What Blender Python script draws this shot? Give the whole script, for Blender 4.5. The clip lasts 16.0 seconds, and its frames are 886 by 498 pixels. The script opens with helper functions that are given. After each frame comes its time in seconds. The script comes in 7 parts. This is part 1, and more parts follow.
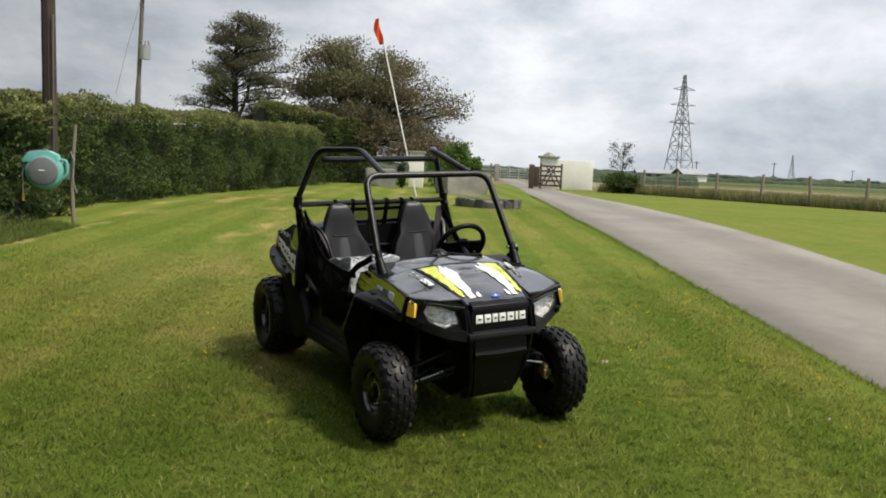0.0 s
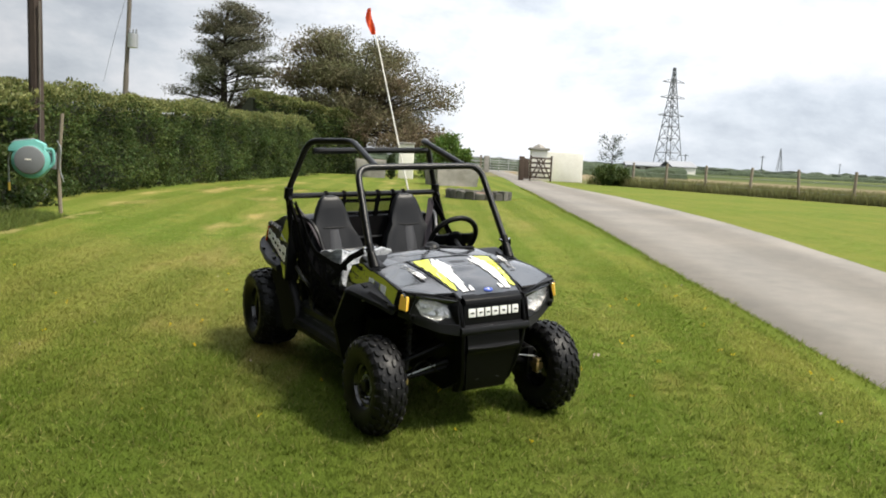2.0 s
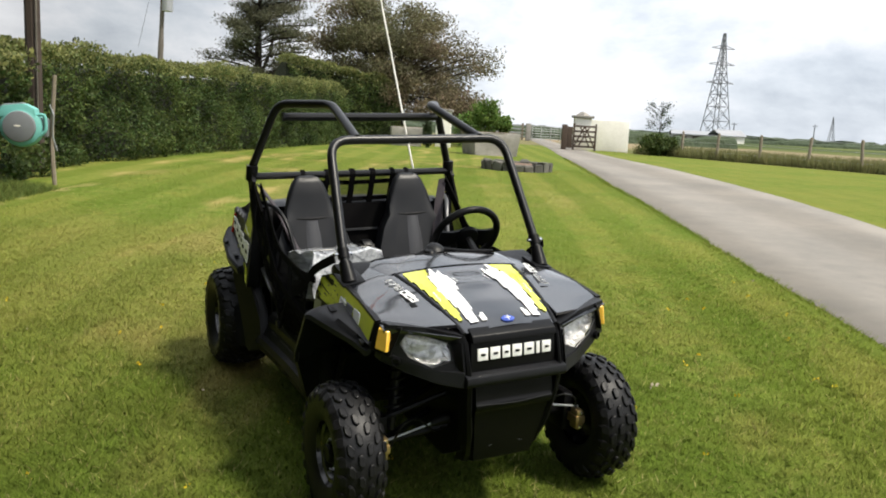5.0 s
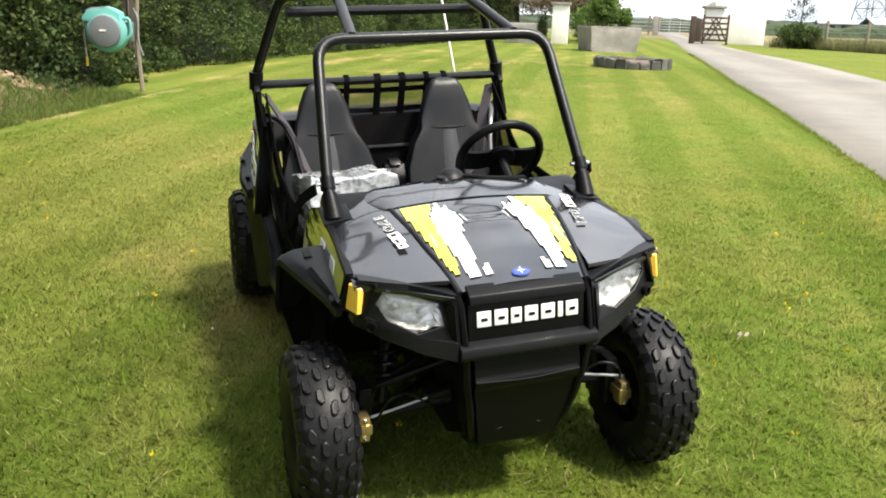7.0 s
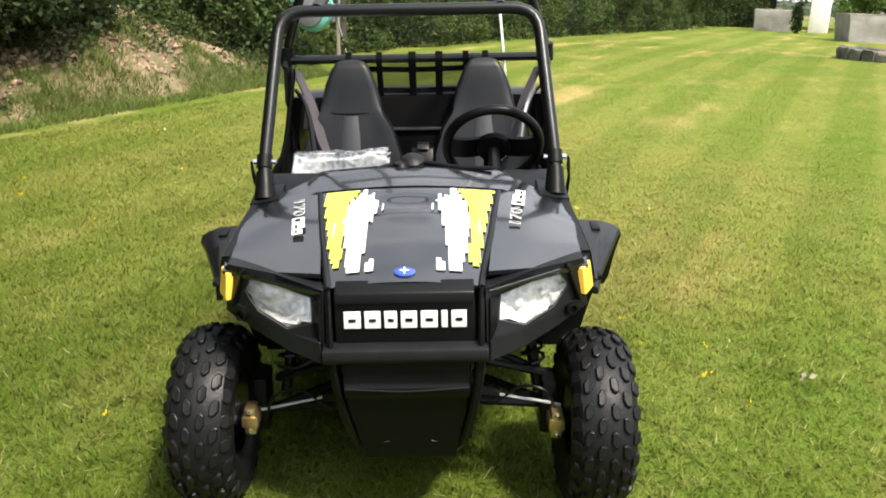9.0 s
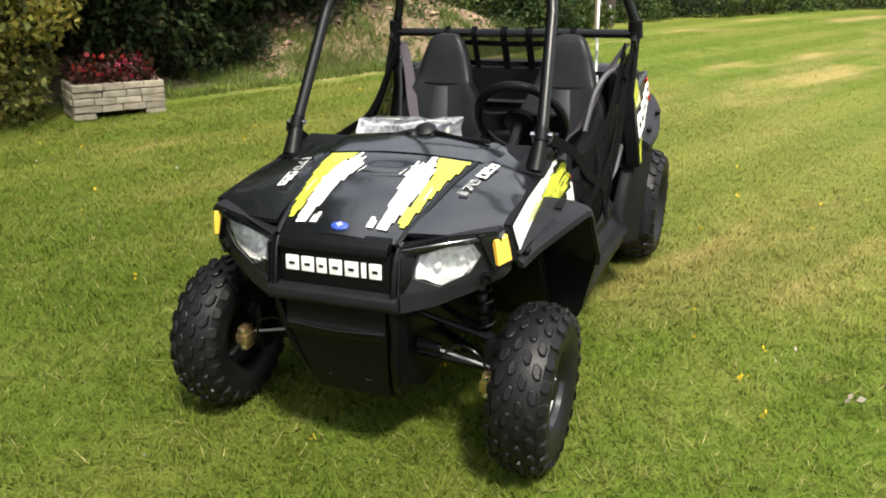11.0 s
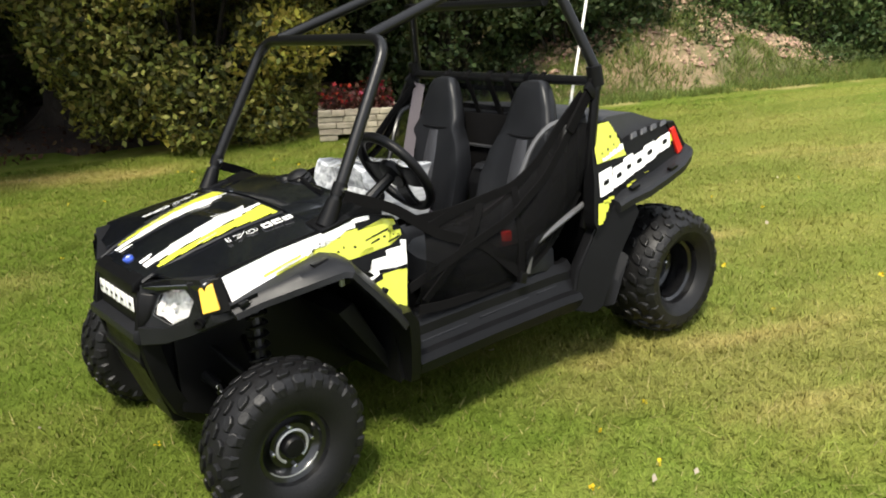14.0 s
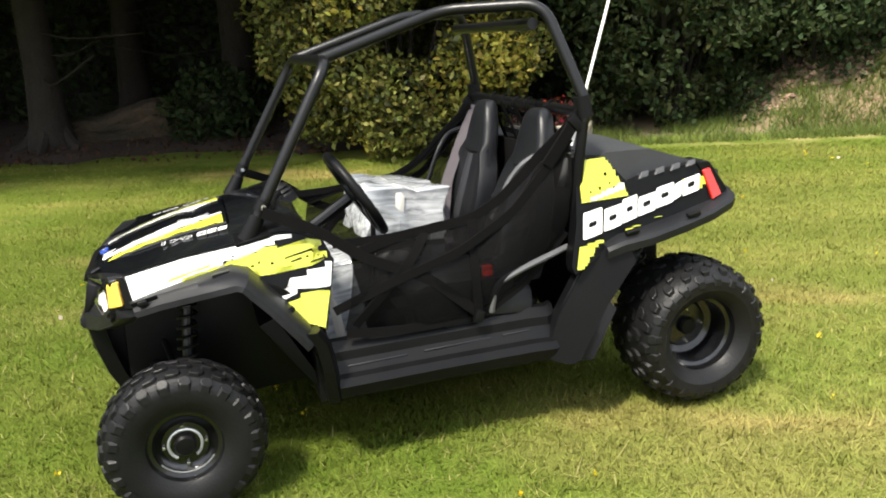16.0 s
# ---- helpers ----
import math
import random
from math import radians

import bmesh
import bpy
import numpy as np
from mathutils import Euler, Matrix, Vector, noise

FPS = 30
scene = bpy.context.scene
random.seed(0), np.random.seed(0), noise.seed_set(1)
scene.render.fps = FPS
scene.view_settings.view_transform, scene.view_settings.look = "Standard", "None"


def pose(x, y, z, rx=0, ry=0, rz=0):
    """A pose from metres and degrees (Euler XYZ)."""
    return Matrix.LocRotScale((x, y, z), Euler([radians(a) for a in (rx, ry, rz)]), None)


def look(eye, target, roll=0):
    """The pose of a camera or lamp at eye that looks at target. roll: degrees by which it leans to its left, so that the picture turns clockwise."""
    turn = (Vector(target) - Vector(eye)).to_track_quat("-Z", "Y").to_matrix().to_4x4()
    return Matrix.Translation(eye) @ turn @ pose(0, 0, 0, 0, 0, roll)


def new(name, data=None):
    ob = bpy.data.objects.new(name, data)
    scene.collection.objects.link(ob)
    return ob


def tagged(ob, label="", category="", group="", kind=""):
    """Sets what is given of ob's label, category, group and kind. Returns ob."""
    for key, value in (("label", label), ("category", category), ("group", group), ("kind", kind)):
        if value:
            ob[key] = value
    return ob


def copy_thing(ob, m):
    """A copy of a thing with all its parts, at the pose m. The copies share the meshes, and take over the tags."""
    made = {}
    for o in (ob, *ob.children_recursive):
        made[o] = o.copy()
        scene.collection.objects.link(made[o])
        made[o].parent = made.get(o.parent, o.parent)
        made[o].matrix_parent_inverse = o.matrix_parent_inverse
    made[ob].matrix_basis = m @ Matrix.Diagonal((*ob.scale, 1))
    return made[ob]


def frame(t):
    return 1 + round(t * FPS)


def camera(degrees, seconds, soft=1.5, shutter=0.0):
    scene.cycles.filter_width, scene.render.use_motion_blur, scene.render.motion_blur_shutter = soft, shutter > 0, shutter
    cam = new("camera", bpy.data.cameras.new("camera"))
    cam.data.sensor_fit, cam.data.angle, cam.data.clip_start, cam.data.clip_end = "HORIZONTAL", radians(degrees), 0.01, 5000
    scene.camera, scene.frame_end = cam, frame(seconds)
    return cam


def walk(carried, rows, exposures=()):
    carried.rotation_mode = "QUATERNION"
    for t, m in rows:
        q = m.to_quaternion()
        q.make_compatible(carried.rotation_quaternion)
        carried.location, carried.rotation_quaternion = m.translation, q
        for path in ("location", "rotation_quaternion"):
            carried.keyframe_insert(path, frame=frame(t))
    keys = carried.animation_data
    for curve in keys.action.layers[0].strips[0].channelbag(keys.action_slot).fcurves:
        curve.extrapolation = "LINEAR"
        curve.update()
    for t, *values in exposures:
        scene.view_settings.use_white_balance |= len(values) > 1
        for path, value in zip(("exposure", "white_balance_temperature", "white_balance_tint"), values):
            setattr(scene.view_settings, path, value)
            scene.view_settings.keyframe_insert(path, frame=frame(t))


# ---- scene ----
cam = camera(56.4, 16.0, soft=1.9)
METRES, EYE, TILT, LEAN, TURN = 7.212, 1.5, 2.3, 0.0, 0.0
ROWS = [
    (0.0, 0.0, 0.0, 0.0, 0.35, -8.02, -2.5),
    (0.5, -0.0007, -0.0008, 0.0, 0.42, -7.95, -1.97),
    (1.0, -0.0014, -0.001, -0.0001, 0.36, -8.08, -1.93),
    (1.5, -0.0014, -0.0008, 0.0001, -0.15, -8.01, -2.35),
    (2.0, -0.0025, 0.0053, 0.0003, -0.36, -8.59, -2.87),
    (2.5, -0.0095, 0.0281, 0.0014, -0.94, -8.23, -2.17),
    (3.0, -0.0031, 0.0628, -0.0026, 0.5, -9.4, -2.65),
    (3.5, 0.0119, 0.1018, 0.0005, 0.7, -8.87, -3.26),
    (4.0, 0.0134, 0.1277, -0.0011, 0.99, -9.49, -3.09),
    (6.5, 0.0468, 0.27, -0.0091, 7.79, -15.76, -2.1),
    (7.0, 0.0633, 0.285, -0.0088, 10.84, -18.12, -1.31),
    (7.5, 0.091, 0.3004, -0.0104, 15.83, -18.74, -2.01),
    (8.0, 0.1269, 0.3132, -0.0099, 20.18, -20.03, -2.5),
    (8.5, 0.1509, 0.3304, -0.0136, 23.54, -17.94, -0.17),
    (9.0, 0.1725, 0.3564, -0.0138, 28.15, -19.33, -0.84),
    (9.5, 0.1951, 0.3703, -0.0133, 32.14, -19.51, 0.93),
    (10.0, 0.2327, 0.3798, -0.0095, 38.12, -20.69, 0.05),
    (12.5, 0.3436, 0.5286, -0.0037, 62.78, -19.84, 3.4),
    (13.0, 0.3581, 0.572, -0.0016, 67.02, -20.26, 3.02),
    (13.5, 0.3782, 0.616, -0.0018, 75.32, -21.08, 2.51),
    (14.0, 0.3941, 0.6572, -0.0032, 78.82, -19.2, 4.02),
    (14.5, 0.3874, 0.7035, -0.0048, 84.0, -17.32, 1.91),
    (15.0, 0.3853, 0.742, -0.0069, 92.09, -18.32, 3.75),
    (15.5, 0.3903, 0.7885, -0.0043, 97.11, -18.88, 3.12),
    (16.0, 0.3805, 0.821, -0.0112, 100.82, -16.79, 4.41),
]
EXPOSURES = [(0.0, 0.18), (0.5, 0.38), (1.5, 0.54), (3.0, 0.60), (3.6, 0.48), (4.2, 0.40), (6.3, 0.98), (7.5, 1.12), (9.0, 1.12), (10.2, 1.02), (12.5, 0.90), (15.0, 1.04), (16.0, 1.26)]
walk(cam, [(t, pose(0, 0, EYE, TILT, LEAN, TURN) @ pose(METRES * x, METRES * y, METRES * z, 90 + pitch, roll, yaw)) for t, x, y, z, yaw, pitch, roll in ROWS], EXPOSURES)

# ---- light ----
SUN_ELEV, SUN_AZ = 58.0, 112.0   # degrees; azimuth from +y towards +x
world = bpy.data.worlds.new("sky")
scene.world = world
world.use_nodes = True
wn, wl = world.node_tree.nodes, world.node_tree.links
wn.clear()


def wnode(kind, **kw):
    n = wn.new(kind)
    for k, v in kw.items():
        n.inputs[k].default_value = v
    return n


w_out = wn.new("ShaderNodeOutputWorld")
w_bg = wnode("ShaderNodeBackground", Strength=1.0)
w_sky = wn.new("ShaderNodeTexSky")
w_sky.sky_type, w_sky.sun_disc = "NISHITA", False
w_sky.sun_elevation, w_sky.sun_rotation = radians(SUN_ELEV), radians(SUN_AZ)
w_tc = wn.new("ShaderNodeTexCoord")
w_map = wn.new("ShaderNodeMapping")
w_map.inputs["Scale"].default_value = (1.0, 1.0, 2.1)
w_map.inputs["Location"].default_value = (0.95, 0.3, 0.12)
w_n1 = wnode("ShaderNodeTexNoise", Scale=3.6, Detail=9.0, Roughness=0.60, Distortion=0.12)
w_n2 = wnode("ShaderNodeTexNoise", Scale=1.1, Detail=3.0)
w_r1 = wn.new("ShaderNodeValToRGB")
w_r1.color_ramp.elements[0].position, w_r1.color_ramp.elements[0].color = 0.37, (0.53, 0.57, 0.63, 1)
w_r1.color_ramp.elements[1].position, w_r1.color_ramp.elements[1].color = 0.66, (1.04, 1.05, 1.07, 1)
for at_, col_ in ((0.46, (0.68, 0.72, 0.77, 1)), (0.56, (0.88, 0.89, 0.92, 1))):
    w_r1.color_ramp.elements.new(at_).color = col_
w_mixa = wn.new("ShaderNodeMix")
w_mixa.data_type, w_mixa.blend_type = "RGBA", "MULTIPLY"
w_mixa.inputs["Factor"].default_value = 1.0
w_r2 = wn.new("ShaderNodeValToRGB")
w_r2.color_ramp.elements[0].position, w_r2.color_ramp.elements[0].color = 0.35, (0.8, 0.82, 0.85, 1)
w_r2.color_ramp.elements[1].position, w_r2.color_ramp.elements[1].color = 0.65, (1.1, 1.1, 1.1, 1)
w_mixb = wn.new("ShaderNodeMix")
w_mixb.data_type = "RGBA"
w_mixb.inputs["Factor"].default_value = 0.93
w_scale = wn.new("ShaderNodeMix")
w_scale.data_type, w_scale.blend_type = "RGBA", "MULTIPLY"
w_scale.inputs["Factor"].default_value = 1.0
w_scale.inputs["B"].default_value = (0.09, 0.09, 0.09, 1)
wl.new(w_tc.outputs["Generated"], w_map.inputs["Vector"])
wl.new(w_map.outputs["Vector"], w_n1.inputs["Vector"])
wl.new(w_map.outputs["Vector"], w_n2.inputs["Vector"])
wl.new(w_n1.outputs["Fac"], w_r1.inputs["Fac"])
wl.new(w_n2.outputs["Fac"], w_r2.inputs["Fac"])
wl.new(w_r1.outputs["Color"], w_mixa.inputs["A"])
wl.new(w_r2.outputs["Color"], w_mixa.inputs["B"])
wl.new(w_sky.outputs["Color"], w_scale.inputs["A"])
wl.new(w_scale.outputs["Result"], w_mixb.inputs["A"])
wl.new(w_mixa.outputs["Result"], w_mixb.inputs["B"])
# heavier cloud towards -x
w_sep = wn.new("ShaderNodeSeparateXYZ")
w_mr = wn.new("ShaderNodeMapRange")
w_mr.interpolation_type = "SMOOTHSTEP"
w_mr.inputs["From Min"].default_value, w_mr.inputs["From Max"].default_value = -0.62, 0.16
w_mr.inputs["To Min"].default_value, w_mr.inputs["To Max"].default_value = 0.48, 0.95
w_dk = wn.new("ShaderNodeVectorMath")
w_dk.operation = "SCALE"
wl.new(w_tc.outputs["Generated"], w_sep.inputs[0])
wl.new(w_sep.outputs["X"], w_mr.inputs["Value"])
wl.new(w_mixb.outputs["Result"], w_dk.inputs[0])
# overcast brightens towards the zenith
w_mz = wn.new("ShaderNodeMapRange")
w_mz.interpolation_type = "SMOOTHSTEP"
w_mz.inputs["From Min"].default_value, w_mz.inputs["From Max"].default_value = 0.28, 0.72
w_mz.inputs["To Min"].default_value, w_mz.inputs["To Max"].default_value = 1.0, 1.6
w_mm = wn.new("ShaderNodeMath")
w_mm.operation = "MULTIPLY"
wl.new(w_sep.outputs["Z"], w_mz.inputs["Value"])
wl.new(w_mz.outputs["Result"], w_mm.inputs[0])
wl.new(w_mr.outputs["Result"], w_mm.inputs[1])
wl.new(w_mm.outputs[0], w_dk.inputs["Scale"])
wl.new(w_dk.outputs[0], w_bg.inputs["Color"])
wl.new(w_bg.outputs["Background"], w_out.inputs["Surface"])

sun = new("sun", bpy.data.lights.new("sun", "SUN"))
sun.data.energy, sun.data.angle, sun.data.color = 3.8, radians(7.5), (1.0, 0.93, 0.80)
_az, _el = radians(SUN_AZ), radians(SUN_ELEV)
sun.matrix_world = look((30 * math.sin(_az) * math.cos(_el), 30 * math.cos(_az) * math.cos(_el), 30 * math.sin(_el)), (0, 0, 0))


# ---- materials ----
def shade(name, col, rough=0.6, metal=0.0, var=0.0, scale=8.0, col2=None, bump=0.0, bscale=60.0, spec=0.5,
          island=0.0, rand=0.0, coat=0.0, rvar=0.0, alpha=1.0, trans=0.0, sub=0.0):
    """A procedural surface: base colour mixed at two scales, roughness variation and fine relief."""
    m = bpy.data.materials.new(name)
    m.use_nodes = True
    nt = m.node_tree
    b = nt.nodes["Principled BSDF"]
    b.inputs["Roughness"].default_value, b.inputs["Metallic"].default_value = rough, metal
    b.inputs["Specular IOR Level"].default_value = spec
    b.inputs["Coat Weight"].default_value, b.inputs["Coat Roughness"].default_value = coat, 0.06
    b.inputs["Alpha"].default_value = alpha
    b.inputs["Transmission Weight"].default_value = trans
    c2 = col2 or tuple(c * 0.6 for c in col)
    tc = nt.nodes.new("ShaderNodeTexCoord")
    out = None
    if var > 0:
        n1 = nt.nodes.new("ShaderNodeTexNoise")
        n1.inputs["Scale"].default_value, n1.inputs["Detail"].default_value = scale, 6.0
        n2 = nt.nodes.new("ShaderNodeTexNoise")
        n2.inputs["Scale"].default_value, n2.inputs["Detail"].default_value = scale * 7.3, 3.0
        nt.links.new(tc.outputs["Object"], n1.inputs["Vector"])
        nt.links.new(tc.outputs["Object"], n2.inputs["Vector"])
        ad = nt.nodes.new("ShaderNodeMath")
        ad.operation = "MULTIPLY_ADD"
        ad.inputs[1].default_value = 0.45
        nt.links.new(n2.outputs["Fac"], ad.inputs[0])
        nt.links.new(n1.outputs["Fac"], ad.inputs[2])
        mr = nt.nodes.new("ShaderNodeMapRange")
        mr.inputs["From Min"].default_value, mr.inputs["From Max"].default_value = 0.5, 0.95
        mr.inputs["To Max"].default_value = var
        nt.links.new(ad.outputs[0], mr.inputs["Value"])
        mx = nt.nodes.new("ShaderNodeMix")
        mx.data_type = "RGBA"
        mx.inputs["A"].default_value, mx.inputs["B"].default_value = (*col, 1), (*c2, 1)
        nt.links.new(mr.outputs["Result"], mx.inputs["Factor"])
        out = mx.outputs["Result"]
        if rvar:
            rr = nt.nodes.new("ShaderNodeMapRange")
            rr.inputs["From Min"].default_value, rr.inputs["From Max"].default_value = 0.4, 1.0
            rr.inputs["To Min"].default_value, rr.inputs["To Max"].default_value = rough - rvar, rough + rvar
            nt.links.new(ad.outputs[0], rr.inputs["Value"])
            nt.links.new(rr.outputs["Result"], b.inputs["Roughness"])
    if island or rand:
        if island:
            g = nt.nodes.new("ShaderNodeNewGeometry").outputs["Random Per Island"]
        else:
            g = nt.nodes.new("ShaderNodeObjectInfo").outputs["Random"]
        hs = nt.nodes.new("ShaderNodeHueSaturation")
        k = island or rand
        m1 = nt.nodes.new("ShaderNodeMapRange")
        m1.inputs["To Min"].default_value, m1.inputs["To Max"].default_value = 1 - k, 1 + k
        nt.links.new(g, m1.inputs["Value"])
        nt.links.new(m1.outputs["Result"], hs.inputs["Value"])
        m2 = nt.nodes.new("ShaderNodeMapRange")
        m2.inputs["To Min"].default_value, m2.inputs["To Max"].default_value = 0.5 + 0.05 * k, 0.5 - 0.07 * k
        fr = nt.nodes.new("ShaderNodeMath")
        fr.operation = "FRACT"
        ml = nt.nodes.new("ShaderNodeMath")
        ml.operation = "MULTIPLY"
        ml.inputs[1].default_value = 17.3
        nt.links.new(g, ml.inputs[0])
        nt.links.new(ml.outputs[0], fr.inputs[0])
        nt.links.new(fr.outputs[0], m2.inputs["Value"])
        nt.links.new(m2.outputs["Result"], hs.inputs["Hue"])
        if out:
            nt.links.new(out, hs.inputs["Color"])
        else:
            hs.inputs["Color"].default_value = (*col, 1)
        out = hs.outputs["Color"]
    if out:
        nt.links.new(out, b.inputs["Base Color"])
    else:
        b.inputs["Base Color"].default_value = (*col, 1)
    if bump:
        bn = nt.nodes.new("ShaderNodeTexNoise")
        bn.inputs["Scale"].default_value, bn.inputs["Detail"].default_value = bscale, 4.0
        nt.links.new(tc.outputs["Object"], bn.inputs["Vector"])
        bp = nt.nodes.new("ShaderNodeBump")
        bp.inputs["Strength"].default_value, bp.inputs["Distance"].default_value = bump, 0.5 / bscale
        nt.links.new(bn.outputs["Fac"], bp.inputs["Height"])
        nt.links.new(bp.outputs["Normal"], b.inputs["Normal"])
    return m


def leafy(name, col, k=0.35, rough=0.5, col2=None, scale=0.6):
    """Leaf surface: colour by island, some light through the blade."""
    m = shade(name, col, rough, island=k, spec=0.18, var=1.0 if col2 else 0.0, scale=scale, col2=col2)
    nt = m.node_tree
    b = nt.nodes["Principled BSDF"]
    tr = nt.nodes.new("ShaderNodeBsdfTranslucent")
    src = b.inputs["Base Color"].links[0].from_socket
    nt.links.new(src, tr.inputs["Color"])
    mx = nt.nodes.new("ShaderNodeMixShader")
    mx.inputs[0].default_value = 0.36
    nt.links.new(b.outputs[0], mx.inputs[1])
    nt.links.new(tr.outputs[0], mx.inputs[2])
    nt.links.new(mx.outputs[0], nt.nodes["Material Output"].inputs["Surface"])
    return m


M_HEDGE = leafy("hedge_leaf", (0.094, 0.132, 0.036), 0.55, 0.55, (0.036, 0.062, 0.020), 0.75)
M_HEDGETOP = leafy("hedge_shoot", (0.240, 0.258, 0.090), 0.4, 0.5, (0.110, 0.125, 0.045), 0.9)
# near-black colour that paints the shade deep inside hedges and shrubs
M_HEDGESHADE = shade("hedge_inner_shade", (0.018, 0.022, 0.010), 0.9, var=0.8, scale=3.0, bump=1.0, bscale=14)
M_GOLD = leafy("variegated_leaf", (0.145, 0.150, 0.036), 0.62, 0.5)
M_YELLOW = leafy("golden_leaf", (0.29, 0.265, 0.050), 0.45, 0.42)
# dark green for inner leaves, with the shade within put into the colour
M_INNERSHADE = leafy("shaded_inner_leaf", (0.042, 0.050, 0.017), 0.5)
M_LAUREL = leafy("laurel_leaf", (0.036, 0.055, 0.020), 0.55, 0.6)
M_PINE = leafy("pine_needles", (0.060, 0.072, 0.032), 0.45)
M_FARPINE = leafy("far_pine_needles", (0.088, 0.105, 0.058), 0.45, 0.6, (0.120, 0.105, 0.070), 0.3)
M_TREE = leafy("tree_leaf", (0.140, 0.150, 0.075), 0.45, 0.6, (0.170, 0.125, 0.080), 0.25)
M_BARK = shade("bark", (0.030, 0.023, 0.018), 0.95, var=0.8, scale=5, bump=1.0, bscale=25)
M_SHRUB = leafy("shrub_leaf", (0.10, 0.17, 0.035), 0.4)
M_POLE = shade("pole_wood", (0.052, 0.036, 0.028), 0.9, var=0.8, scale=4, bump=0.6, bscale=40)
M_GREYWOOD = shade("grey_pole_wood", (0.15, 0.13, 0.11), 0.9, var=0.8, scale=4, bump=0.5, bscale=40)
M_STAKE = shade("stake_wood", (0.24, 0.20, 0.15), 0.9, var=0.7, scale=9, bump=0.6, bscale=60)
M_STONE = shade("stone", (0.34, 0.32, 0.29), 0.95, var=0.8, scale=3.5, col2=(0.19, 0.18, 0.16), bump=0.8, bscale=30)
M_DKSTONE = shade("dark_stone", (0.115, 0.105, 0.092), 0.95, var=0.9, scale=6, col2=(0.06, 0.065, 0.05), bump=1.0, bscale=25, rand=0.3)
M_PAVER = shade("cast_stone", (0.31, 0.27, 0.205), 0.95, var=0.8, scale=14, col2=(0.15, 0.13, 0.095), bump=0.8, bscale=60, rand=0.15)
M_WHITE = shade("limewash", (0.86, 0.84, 0.77), 0.85, var=0.4, scale=1.5, col2=(0.55, 0.52, 0.44), bump=0.3, bscale=30)
M_GALV = shade("galvanised", (0.42, 0.43, 0.44), 0.5, 0.7, var=0.4, scale=8)
M_GATEWOOD = shade("gate_wood", (0.075, 0.05, 0.035), 0.8, var=0.7, scale=6, bump=0.4)
M_STEEL = shade("pylon_steel", (0.16, 0.17, 0.18), 0.6, 0.4, var=0.4, scale=0.3)
M_TEAL = shade("teal_plastic", (0.16, 0.44, 0.40), 0.45, var=0.4, scale=9, col2=(0.09, 0.31, 0.28))
M_GREYPL = shade("grey_plastic", (0.17, 0.18, 0.19), 0.55, var=0.3, scale=9)
M_SOIL = shade("soil", (0.20, 0.13, 0.09), 1.0, var=0.9, scale=5, col2=(0.09, 0.06, 0.04), bump=1.0, bscale=18)
M_ROOF = shade("barn_sheet", (0.30, 0.31, 0.33), 0.7, var=0.5, scale=0.3)
M_BARN = shade("barn_wall", (0.42, 0.40, 0.37), 0.9, var=0.5, scale=0.2)


